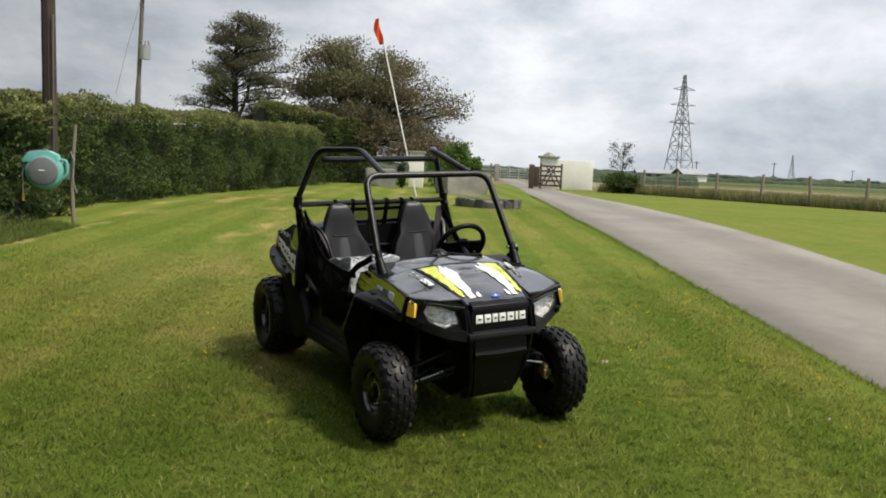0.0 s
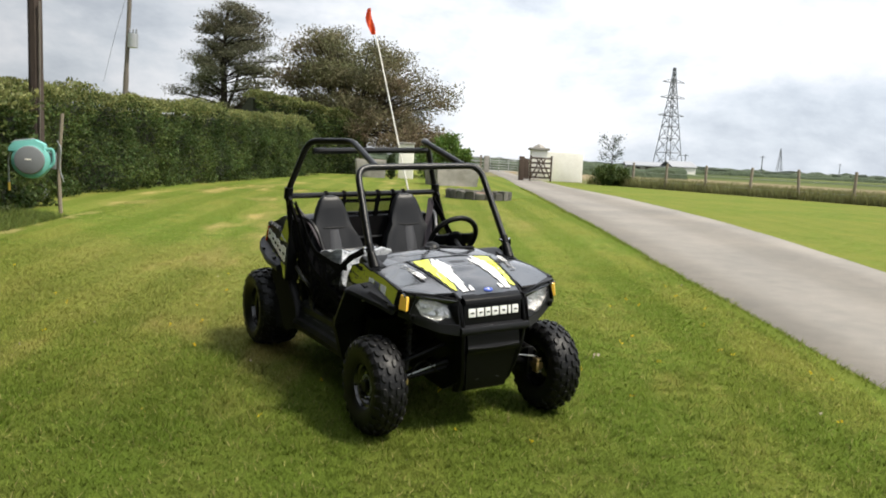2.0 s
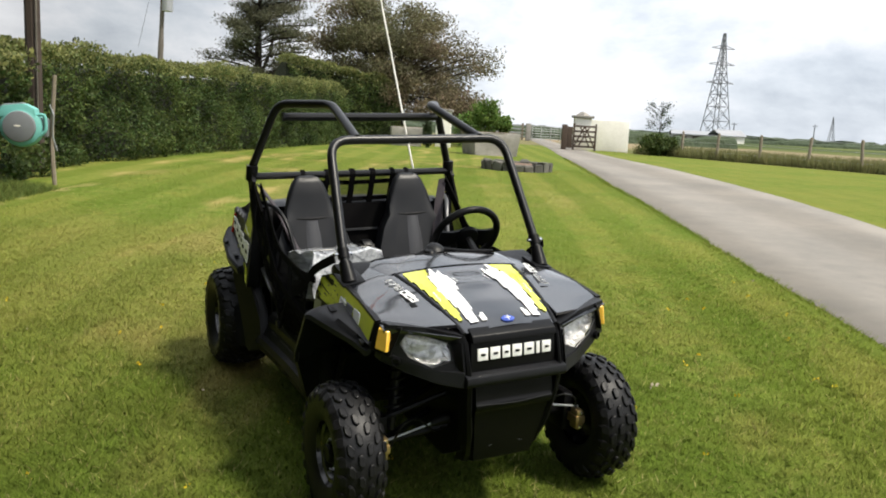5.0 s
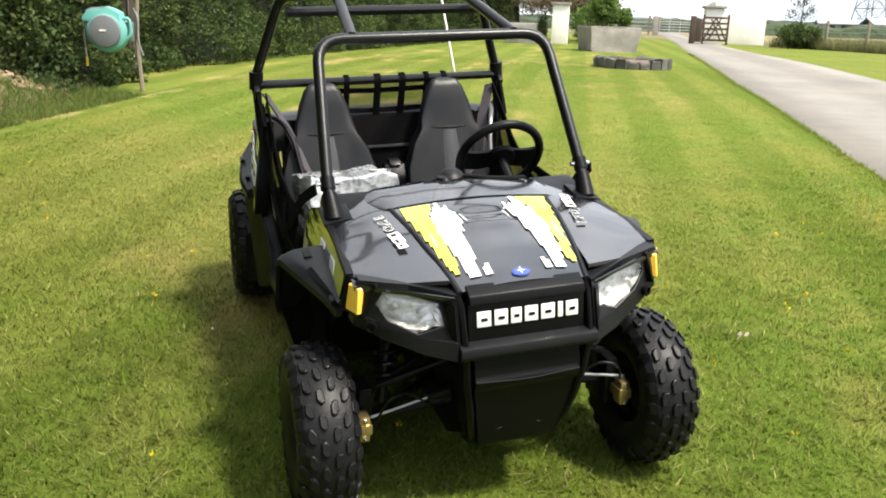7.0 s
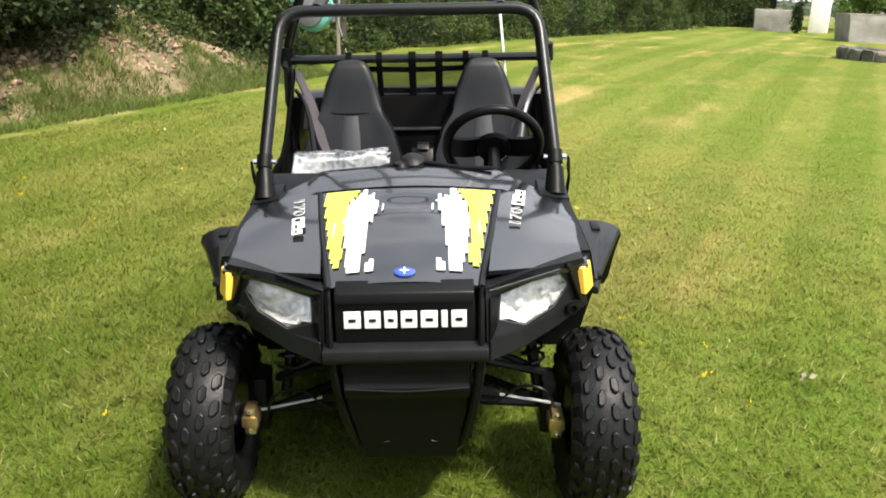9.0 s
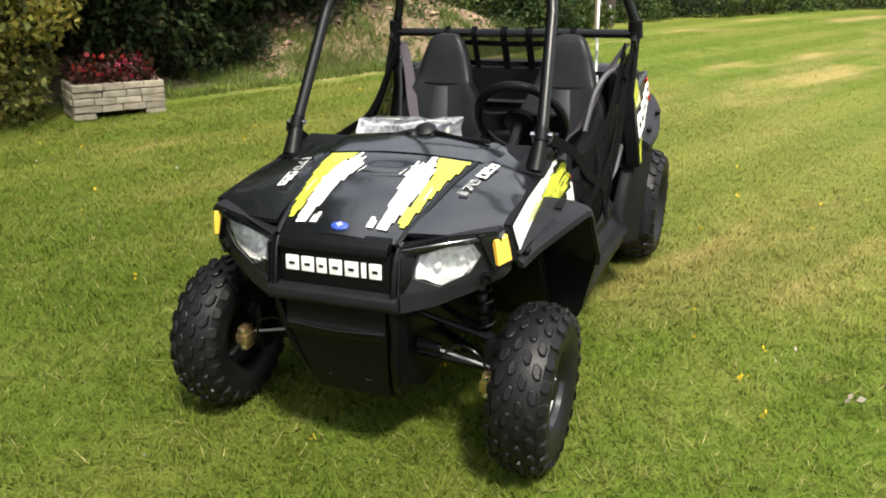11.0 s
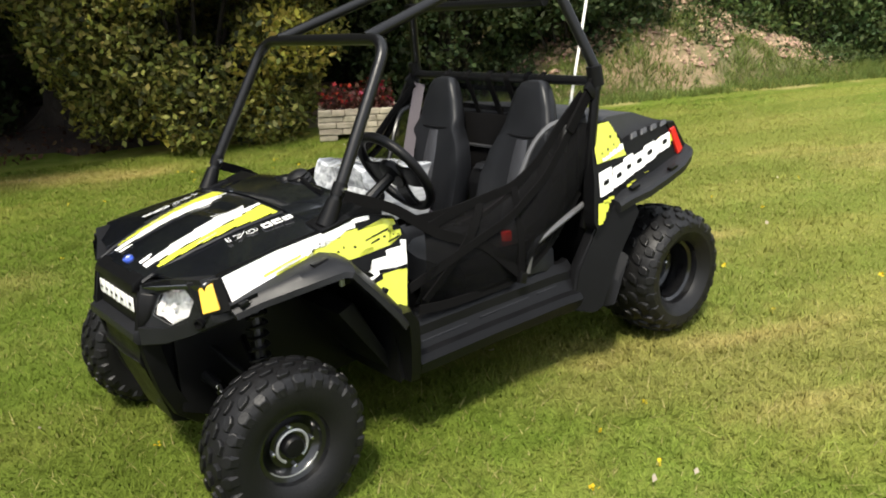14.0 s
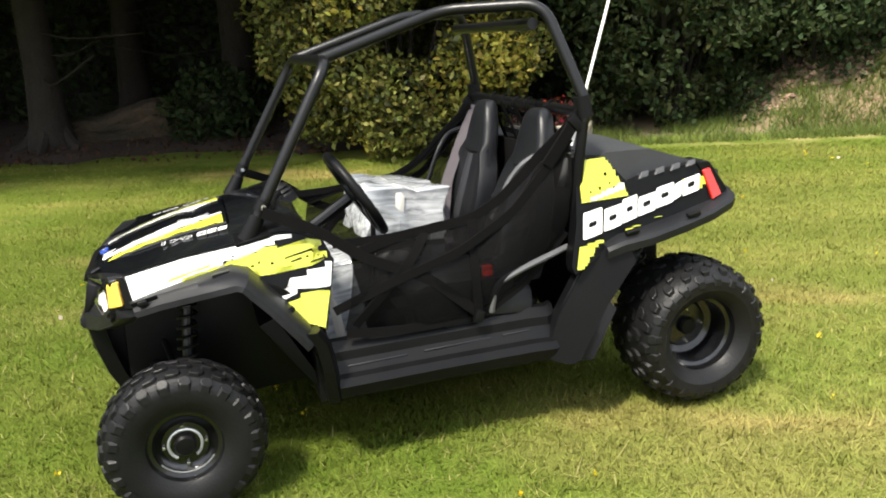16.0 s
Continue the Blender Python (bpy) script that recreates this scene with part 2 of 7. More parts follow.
def ground_material(name, blade):
    """Lawn and fields by their place on the plan; blades take the same colours, each a little different."""
    m = shade(name, (0.13, 0.20, 0.026), 0.75 if blade else 0.95, spec=0.05)
    nt = m.node_tree
    b = nt.nodes["Principled BSDF"]
    L = nt.links.new
    geo = nt.nodes.new("ShaderNodeNewGeometry")
    sep = nt.nodes.new("ShaderNodeSeparateXYZ")
    L(geo.outputs["Position"], sep.inputs[0])

    def nz(scale, detail=5.0, vec=None):
        n = nt.nodes.new("ShaderNodeTexNoise")
        n.inputs["Scale"].default_value, n.inputs["Detail"].default_value = scale, detail
        L(vec or geo.outputs["Position"], n.inputs["Vector"])
        return n.outputs["Fac"]

    def ramp(f, a, c):
        r = nt.nodes.new("ShaderNodeMapRange")
        r.interpolation_type = "SMOOTHSTEP"
        r.inputs["From Min"].default_value, r.inputs["From Max"].default_value = a, c
        L(f, r.inputs["Value"])
        return r.outputs["Result"]

    def mix(f, a, c, k=None):
        x = nt.nodes.new("ShaderNodeMix")
        x.data_type = "RGBA"
        if k is None:
            L(f, x.inputs["Factor"])
        else:
            q = nt.nodes.new("ShaderNodeMath")
            q.operation = "MULTIPLY"
            q.inputs[1].default_value = k
            L(f, q.inputs[0])
            L(q.outputs[0], x.inputs["Factor"])
        for s, v in (("A", a), ("B", c)):
            if isinstance(v, tuple):
                x.inputs[s].default_value = (*v, 1)
            else:
                L(v, x.inputs[s])
        return x.outputs["Result"]

    # grass at three scales
    c = mix(ramp(nz(26.0, 6), 0.35, 0.68), (0.122, 0.182, 0.024), (0.172, 0.226, 0.042))
    c = mix(ramp(nz(8.5, 4), 0.42, 0.66), c, (0.225, 0.218, 0.058), 0.48)
    c = mix(ramp(nz(5.0, 4), 0.50, 0.66), c, (0.092, 0.138, 0.018), 0.60)
    c = mix(ramp(nz(1.3, 6), 0.42, 0.66), c, (0.222, 0.230, 0.048), 0.46)
    c = mix(ramp(nz(0.42, 3), 0.40, 0.60), c, (0.228, 0.226, 0.052), 0.42)
    # dry streaks along the mowing direction
    mp = nt.nodes.new("ShaderNodeMapping")
    mp.inputs["Scale"].default_value = (1.0, 0.42, 1.0)
    mp.inputs["Rotation"].default_value = (0, 0, radians(28))
    L(geo.outputs["Position"], mp.inputs["Vector"])
    dry = nt.nodes.new("ShaderNodeMath")
    dry.operation = "MULTIPLY"
    L(ramp(nz(1.05, 5, mp.outputs[0]), 0.535, 0.70), dry.inputs[0])
    L(ramp(sep.outputs["X"], 2.2, 0.6), dry.inputs[1])
    c = mix(dry.outputs[0], c, (0.40, 0.315, 0.12), 0.85)
    # straw left along the foot of the bank
    sx = nt.nodes.new("ShaderNodeMath")
    sx.operation = "MULTIPLY_ADD"
    sx.inputs[1].default_value = 0.22
    L(nz(0.8, 4), sx.inputs[0])
    L(sep.outputs["X"], sx.inputs[2])
    band = ramp(sx.outputs[0], -5.20, -5.12)
    band2 = ramp(sx.outputs[0], -4.92, -5.02)
    yy = ramp(sep.outputs["Y"], 6.2, 7.2)
    y2 = ramp(sep.outputs["Y"], 13.0, 12.0)
    p_ = band
    for o_ in (band2, yy, y2, ramp(nz(2.2, 4), 0.42, 0.60)):
        q_ = nt.nodes.new("ShaderNodeMath")
        q_.operation = "MULTIPLY"
        L(p_, q_.inputs[0])
        L(o_, q_.inputs[1])
        p_ = q_.outputs[0]
    c = mix(p_, c, (0.54, 0.42, 0.20), 0.9)
    # mowing stripes parallel to the drive
    mp2 = nt.nodes.new("ShaderNodeMapping")
    mp2.inputs["Rotation"].default_value = (0, 0, radians(-1.5))
    L(geo.outputs["Position"], mp2.inputs["Vector"])
    wv = nt.nodes.new("ShaderNodeTexWave")
    wv.inputs["Scale"].default_value, wv.inputs["Distortion"].default_value = 0.36, 0.9
    wv.inputs["Detail"].default_value = 2.0
    L(mp2.outputs[0], wv.inputs["Vector"])
    stripe = nt.nodes.new("ShaderNodeMath")
    stripe.operation = "MULTIPLY"
    L(ramp(wv.outputs["Fac"], 0.3, 0.7), stripe.inputs[0])
    fade = nt.nodes.new("ShaderNodeMapRange")
    fade.inputs["From Min"].default_value, fade.inputs["From Max"].default_value = 3.0, 6.0
    fade.inputs["To Min"].default_value, fade.inputs["To Max"].default_value = 1.0, 0.25
    L(sep.outputs["X"], fade.inputs["Value"])
    L(fade.outputs["Result"], stripe.inputs[1])
    c = mix(stripe.outputs[0], c, (0.090, 0.145, 0.015), 0.46)
    # greener, darker pool painted into the turf, standing in for shade
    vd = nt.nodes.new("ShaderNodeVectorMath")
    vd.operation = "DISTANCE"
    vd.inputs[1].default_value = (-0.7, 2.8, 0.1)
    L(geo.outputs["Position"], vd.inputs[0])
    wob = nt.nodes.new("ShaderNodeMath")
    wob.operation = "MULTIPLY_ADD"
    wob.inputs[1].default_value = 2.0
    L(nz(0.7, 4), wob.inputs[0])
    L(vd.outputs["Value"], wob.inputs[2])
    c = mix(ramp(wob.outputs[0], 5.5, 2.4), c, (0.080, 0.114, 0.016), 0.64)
    # dry turf on the open side, its sunlit yellow painted in as well
    vd2 = nt.nodes.new("ShaderNodeVectorMath")
    vd2.operation = "DISTANCE"
    vd2.inputs[1].default_value = (-1.6, 8.2, 0.3)
    L(geo.outputs["Position"], vd2.inputs[0])
    wob2 = nt.nodes.new("ShaderNodeMath")
    wob2.operation = "MULTIPLY_ADD"
    wob2.inputs[1].default_value = 4.5
    L(nz(1.1, 5), wob2.inputs[0])
    L(vd2.outputs["Value"], wob2.inputs[2])
    c = mix(ramp(wob2.outputs[0], 6.0, 3.6), c, (0.290, 0.250, 0.085), 0.22)
    # rough field beyond the fence
    ax = nt.nodes.new("ShaderNodeMath")
    ax.operation = "MULTIPLY_ADD"
    ax.inputs[1].default_value = 1.63
    L(sep.outputs["X"], ax.inputs[0])
    L(sep.outputs["Y"], ax.inputs[2])
    f1 = ramp(ax.outputs[0], 54.5, 56.0)
    fc = mix(ramp(nz(0.05, 6), 0.4, 0.6), (0.15, 0.155, 0.06), (0.27, 0.23, 0.13))
    fc = mix(ramp(nz(1.5, 5), 0.4, 0.65), fc, (0.06, 0.09, 0.02), 0.5)
    f2 = ramp(ax.outputs[0], 72.0, 78.0)
    fc = mix(f2, fc, (0.33, 0.26, 0.17), 0.8)
    f3 = ramp(ax.outputs[0], 135.0, 140.0)
    fd = mix(ramp(nz(0.012, 3), 0.44, 0.56), (0.075, 0.10, 0.04), (0.13, 0.15, 0.05))
    fc = mix(f3, fc, fd)
    c = mix(f1, c, fc)
    if blade:
        hs = nt.nodes.new("ShaderNodeHueSaturation")
        hs.inputs["Saturation"].default_value = 1.0
        mr = nt.nodes.new("ShaderNodeMapRange")
        mr.inputs["To Min"].default_value, mr.inputs["To Max"].default_value = 0.76, 1.46
        L(geo.outputs["Random Per Island"], mr.inputs["Value"])
        L(mr.outputs["Result"], hs.inputs["Value"])
        # a few dead blades
        rf = nt.nodes.new("ShaderNodeMath")
        rf.operation = "FRACT"
        rm = nt.nodes.new("ShaderNodeMath")
        rm.operation = "MULTIPLY"
        rm.inputs[1].default_value = 23.7
        L(geo.outputs["Random Per Island"], rm.inputs[0])
        L(rm.outputs[0], rf.inputs[0])
        c = mix(ramp(rf.outputs[0], 0.93, 0.96), c, (0.37, 0.31, 0.14), 0.6)
        L(c, hs.inputs["Color"])
        tr = nt.nodes.new("ShaderNodeBsdfTranslucent")
        L(hs.outputs["Color"], b.inputs["Base Color"])
        L(hs.outputs["Color"], tr.inputs["Color"])
        mx = nt.nodes.new("ShaderNodeMixShader")
        mx.inputs[0].default_value = 0.34
        L(b.outputs[0], mx.inputs[1])
        L(tr.outputs[0], mx.inputs[2])
        L(mx.outputs[0], nt.nodes["Material Output"].inputs["Surface"])
        return m
    th = nt.nodes.new("ShaderNodeHueSaturation")
    # thatch shows darker where single blades stand on it
    bare = nt.nodes.new("ShaderNodeMath")
    bare.operation = "MAXIMUM"
    L(ramp(sep.outputs["X"], 2.70, 2.95), bare.inputs[0])
    L(ramp(sep.outputs["Y"], 15.0, 23.0), bare.inputs[1])
    tv = nt.nodes.new("ShaderNodeMapRange")
    tv.inputs["To Min"].default_value, tv.inputs["To Max"].default_value = 0.80, 0.78
    L(bare.outputs[0], tv.inputs["Value"])
    L(tv.outputs["Result"], th.inputs["Value"])
    th.inputs["Saturation"].default_value = 1.0
    L(c, th.inputs["Color"])
    L(th.outputs["Color"], b.inputs["Base Color"])
    bp = nt.nodes.new("ShaderNodeBump")
    bp.inputs["Strength"].default_value, bp.inputs["Distance"].default_value = 0.6, 0.03
    L(nz(70.0, 5), bp.inputs["Height"])
    L(bp.outputs["Normal"], b.inputs["Normal"])
    return m


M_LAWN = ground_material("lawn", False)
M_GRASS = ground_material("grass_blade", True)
M_BANKGRASS = leafy("bank_grass", (0.120, 0.160, 0.038), 0.5, 0.6)
M_WEED = leafy("weed_leaf", (0.050, 0.074, 0.022), 0.5)
M_TALLGRASS = leafy("tall_grass", (0.20, 0.205, 0.085), 0.4, 0.6)
M_DRIVE = shade("drive_tarmac", (0.240, 0.218, 0.190), 0.95, var=0.8, scale=0.7, col2=(0.15, 0.142, 0.128), bump=0.8, bscale=90)
# worn darker strip down the middle of the drive
dn, dl_ = M_DRIVE.node_tree.nodes, M_DRIVE.node_tree.links
d_b = dn["Principled BSDF"]
d_src = d_b.inputs["Base Color"].links[0].from_socket
d_geo, d_sep, d_nz, d_ad, d_mr, d_mx = (dn.new("ShaderNode" + k) for k in ("NewGeometry", "SeparateXYZ", "TexNoise", "Math", "MapRange", "Mix"))
d_nz.inputs["Scale"].default_value, d_nz.inputs["Detail"].default_value = 0.6, 4.0
d_ad.operation = "PINGPONG"
d_ad.inputs[1].default_value = 0.95
d_mr.interpolation_type = "SMOOTHSTEP"
d_mr.inputs["From Min"].default_value, d_mr.inputs["From Max"].default_value = 0.25, 0.75
d_mr.inputs["To Max"].default_value = 0.55
d_mx.data_type, d_mx.blend_type = "RGBA", "MULTIPLY"
d_mx.inputs["B"].default_value = (0.72, 0.70, 0.66, 1)
dl_.new(d_geo.outputs["Position"], d_sep.inputs[0])
dl_.new(d_sep.outputs["X"], d_ad.inputs[0])
dl_.new(d_ad.outputs[0], d_mr.inputs["Value"])
dl_.new(d_mr.outputs["Result"], d_mx.inputs["Factor"])
dl_.new(d_src, d_mx.inputs["A"])
dl_.new(d_mx.outputs["Result"], d_b.inputs["Base Color"])


# ---- mesh tools ----
def mesh_ob(name, verts, faces, mat, smooth=False):
    me = bpy.data.meshes.new(name)
    me.from_pydata([tuple(v) for v in verts], [], [tuple(f) for f in faces])
    if mat:
        me.materials.append(mat)
    if smooth:
        me.polygons.foreach_set("use_smooth", [True] * len(me.polygons))
    return new(name, me)


def part(name, bm, mat, parent=None, label="", smooth=True, angle=35):
    """Links a bmesh as one mesh object, under a thing or a part."""
    bmesh.ops.recalc_face_normals(bm, faces=bm.faces[:])
    me = bpy.data.meshes.new(name)
    if smooth:
        for f in bm.faces:
            f.smooth = True
        for e in bm.edges:
            if len(e.link_faces) == 2 and e.calc_face_angle(0) > radians(angle):
                e.smooth = False
    bm.to_mesh(me)
    bm.free()
    for mm in (mat if isinstance(mat, (list, tuple)) else [mat]):
        me.materials.append(mm)
    ob = new(name, me)
    if parent:
        ob.parent = parent
    if label:
        ob["label"] = label
    return ob


def thing(name, label, category, m=None, group="", kind=""):
    ob = new(name)
    if m is not None:
        ob.matrix_world = m
    return tagged(ob, label, category, group, kind)


def add_box(bm, lo, hi, bevel=0.0, m=None):
    r = bmesh.ops.create_cube(bm, size=1.0)
    vs = r["verts"]
    for v in vs:
        v.co = Vector([lo[i] + (v.co[i] + 0.5) * (hi[i] - lo[i]) for i in range(3)])
    if bevel:
        es = list({e for v in vs for e in v.link_edges})
        rr = bmesh.ops.bevel(bm, geom=es, offset=bevel, segments=2, affect="EDGES", profile=0.6)
        vs = list({v for f in rr["faces"] for v in f.verts} | {v for v in vs if v.is_valid})
    if m is not None:
        bmesh.ops.transform(bm, matrix=m, verts=[v for v in vs if v.is_valid])
    return bm


def box(lo, hi, bevel=0.0, m=None):
    return add_box(bmesh.new(), lo, hi, bevel, m)


def fillet(pts, r, n=5):
    """A polyline with its inner corners rounded."""
    pts = [Vector(p) for p in pts]
    if r <= 0:
        return pts
    out = [pts[0]]
    for a, b, c in zip(pts, pts[1:], pts[2:]):
        d1, d2 = (a - b), (c - b)
        k = min(r, d1.length * 0.48, d2.length * 0.48)
        p, q = b + d1.normalized() * k, b + d2.normalized() * k
        for i in range(n + 1):
            t = i / n
            out.append(p * (1 - t) ** 2 + b * 2 * t * (1 - t) + q * t * t)
    out.append(pts[-1])
    return out


def add_tube(bm, pts, r, seg=10, closed=False, flat=1.0, radii=None):
    """A round bar swept along points."""
    pts = [Vector(p) for p in pts]
    n = len(pts)
    rings = []
    up = None
    for i, p in enumerate(pts):
        if closed:
            d = (pts[(i + 1) % n] - pts[i - 1]).normalized()
        else:
            d = (pts[min(i + 1, n - 1)] - pts[max(i - 1, 0)]).normalized()
        if up is None:
            up = Vector((0, 0, 1)) if abs(d.z) < 0.9 else Vector((1, 0, 0))
        s = d.cross(up).normalized()
        up = s.cross(d).normalized()
        rr = radii[i] if radii else r
        rings.append([bm.verts.new(p + (s * math.cos(2 * math.pi * j / seg) + up * flat * math.sin(2 * math.pi * j / seg)) * rr) for j in range(seg)])
    for i in range(n if closed else n - 1):
        a, b = rings[i], rings[(i + 1) % n]
        for j in range(seg):
            bm.faces.new((a[j], a[(j + 1) % seg], b[(j + 1) % seg], b[j]))
    if not closed:
        bm.faces.new(rings[0][::-1])
        bm.faces.new(rings[-1])
    return bm


def tube(pts, r, corner=0.0, seg=10, **kw):
    return add_tube(bmesh.new(), fillet(pts, corner), r, seg, **kw)


def add_lathe(bm, prof, seg=32, axis="y", m=None, close=False, caps=True):
    """Turns a profile of (radius, along) about an axis."""
    rings = []
    for r, a in prof:
        ring = []
        for j in range(seg):
            t = 2 * math.pi * j / seg
            c, s = r * math.cos(t), r * math.sin(t)
            co = (c, a, s) if axis == "y" else ((c, s, a) if axis == "z" else (a, c, s))
            ring.append(bm.verts.new(Vector(co) if m is None else m @ Vector(co)))
        rings.append(ring)
    k = len(rings)
    for i in range(k if close else k - 1):
        a, b = rings[i], rings[(i + 1) % k]
        for j in range(seg):
            bm.faces.new((a[j], a[(j + 1) % seg], b[(j + 1) % seg], b[j]))
    if not close:
        if caps:
            bm.faces.new(rings[0][::-1])
            bm.faces.new(rings[-1])
    return bm


def lathe(prof, seg=32, axis="y", m=None, close=False, caps=True):
    return add_lathe(bmesh.new(), prof, seg, axis, m, close, caps)


def add_loft(bm, sections, caps=True, ring=True):
    """Joins equal loops of points by quads."""
    rows = [[bm.verts.new(Vector(p)) for p in s] for s in sections]
    n = len(rows[0])
    for a, b in zip(rows, rows[1:]):
        for j in range(n if ring else n - 1):
            bm.faces.new((a[j], a[(j + 1) % n], b[(j + 1) % n], b[j]))
    if caps and ring:
        bm.faces.new(rows[0][::-1])
        bm.faces.new(rows[-1])
    return bm


def slab(poly, axis, a, b, bevel=0.0):
    """A polygon in the plane across an axis (0, 1 or 2), drawn out from a to b."""
    bm = bmesh.new()

    def at(p, h):
        co = list(p)
        co.insert(axis, h)
        return co
    add_loft(bm, [[at(p, a) for p in poly], [at(p, b) for p in poly]])
    if bevel:
        bmesh.ops.bevel(bm, geom=bm.edges[:], offset=bevel, segments=2, affect="EDGES", profile=0.6, clamp_overlap=True)
    return bm


rng = np.random.default_rng(7)


def leaf_cloud(name, pts, size, mat, parent=None, slim=0.55, up=0.3, jitter=0.4):
    """Many small folded leaves, one at each point."""
    n = len(pts)
    d = rng.normal(size=(n, 3))
    d[:, 2] += up
    d /= np.linalg.norm(d, axis=1)[:, None]
    q = rng.normal(size=(n, 3))
    s = np.cross(d, q)
    s /= np.linalg.norm(s, axis=1)[:, None] + 1e-9
    k = np.cross(d, s)
    sz = (size * (1 + jitter * rng.uniform(-1, 1, n)))[:, None]
    a = pts
    b = pts + d * sz * 0.5 + s * sz * slim * 0.5 + k * sz * 0.1
    c = pts + d * sz
    e = pts + d * sz * 0.5 - s * sz * slim * 0.5 + k * sz * 0.1
    v = np.stack([a, b, c, e], 1).reshape(-1, 3)
    me = bpy.data.meshes.new(name)
    me.vertices.add(4 * n)
    me.vertices.foreach_set("co", v.astype(np.float32).ravel())
    me.loops.add(4 * n)
    me.loops.foreach_set("vertex_index", np.arange(4 * n, dtype=np.int32))
    me.polygons.add(n)
    me.polygons.foreach_set("loop_start", np.arange(0, 4 * n, 4, dtype=np.int32))
    me.polygons.foreach_set("loop_total", np.full(n, 4, dtype=np.int32))
    me.update(calc_edges=True)
    me.materials.append(mat)
    ob = new(name, me)
    if parent:
        ob.parent = parent
    return ob


def fbm(x, y, z=0.0, s=1.0):
    return noise.fractal(Vector((x * s, y * s, z * s)), 1.0, 2.0, 4)


# ---- ground ----
def hollow(x, y):
    """The shallow hollow in the lawn where the buggy stands."""
    def ease(v, a, b):
        k = np.clip((v - a) / (b - a), 0.0, 1.0)
        return k * k * (3 - 2 * k)
    return 0.047 * ease(x, 2.5, 1.2) * ease(x, -5.0, -3.0) * ease(y, 11.5, 8.0)


def ground_z(x, y):
    """Height of the lawn: it rises gently ahead and then levels out."""
    k = 2.5
    u = 14.5 - k * math.log1p(math.exp(min(60.0, (14.5 - max(y, -8.0)) / k)))
    return -0.035 + 0.04016 * u - float(hollow(x, y))


def axis_steps(fine, step, far):
    a = list(np.arange(-fine, fine + step / 2, step))
    return [-v for v in far[::-1]] + a + far


gx = axis_steps(26.0, 0.5, [30, 36, 45, 60, 85, 120, 180, 300, 600, 1200, 2500, 4500])
gy = [-v for v in (3000, 800, 200, 60, 30, 20)] + list(np.arange(-14.0, 46.0, 0.5)) + [50, 56, 64, 75, 90, 115, 150, 220, 400, 800, 1600, 2600, 4500]
gv = [(x, y, ground_z(x, y)) for y in gy for x in gx]
nx = len(gx)
gf = [(j * nx + i, j * nx + i + 1, (j + 1) * nx + i + 1, (j + 1) * nx + i) for j in range(len(gy) - 1) for i in range(nx - 1)]
ground = tagged(mesh_ob("ground", gv, gf, M_LAWN, True), "mown green lawn with dry yellow streaks and fields beyond", "lawn", kind="structure")


def sheet(name, left, right, ys, lift, mat, cols=10):
    v, f = [], []
    for y in ys:
        a, b = left(y), right(y)
        for i in range(cols + 1):
            u = i / cols if 1 < i < cols - 1 else {0: 0.0, 1: 0.012, cols - 1: 0.988, cols: 1.0}[i]
            x = a + (b - a) * u
            v.append((x, y, ground_z(x, y) + (lift if 0 < i < cols else -0.02)))
    n = cols + 1
    for j in range(len(ys) - 1):
        for i in range(cols):
            f.append((j * n + i, j * n + i + 1, (j + 1) * n + i + 1, (j + 1) * n + i))
    return mesh_ob(name, v, f, mat, True)


def drive_l(y):
    return float(np.interp(y, (-14, 5, 7.5, 10, 17, 30, 45, 90), (3.1, 2.90, 2.82, 2.76, 2.72, 3.15, 3.8, 5.0))) + 0.03 * fbm(0, y, 3, 0.8)


def drive_r(y):
    return float(np.interp(y, (-14, 10, 20, 26, 34, 48, 90), (5.3, 5.65, 5.8, 5.85, 5.55, 5.6, 6.6))) + 0.03 * fbm(9, y, 3, 0.8)


tagged(sheet("road", drive_l, drive_r, list(np.arange(-14, 48, 0.4)) + [52, 58, 66, 75, 90], 0.012, M_DRIVE),
       "narrow grey tarmac drive beside the lawn", "drive", kind="structure")


# ---- hedge and bank ----
def lumpy_points(n, lo, hi, faces, lump=0.25, s=0.9):
    """Points over the chosen faces of a box, pushed in and out by noise."""
    out = []
    w = [hi[i] - lo[i] for i in range(3)]
    areas = {"-x": w[1] * w[2], "+x": w[1] * w[2], "-y": w[0] * w[2], "+y": w[0] * w[2], "+z": w[0] * w[1]}
    tot = sum(areas[f] for f in faces)
    for f in faces:
        ax = "xyz".index(f[1])
        sg = -1 if f[0] == "-" else 1
        for _ in range(int(n * areas[f] / tot)):
            p = [lo[i] + random.random() * w[i] for i in range(3)]
            p[ax] = lo[ax] if sg < 0 else hi[ax]
            p[ax] += sg * (lump * fbm(*[c * s for c in p]) - abs(random.gauss(0, 0.09)))
            out.append(p)
    return np.array(out)


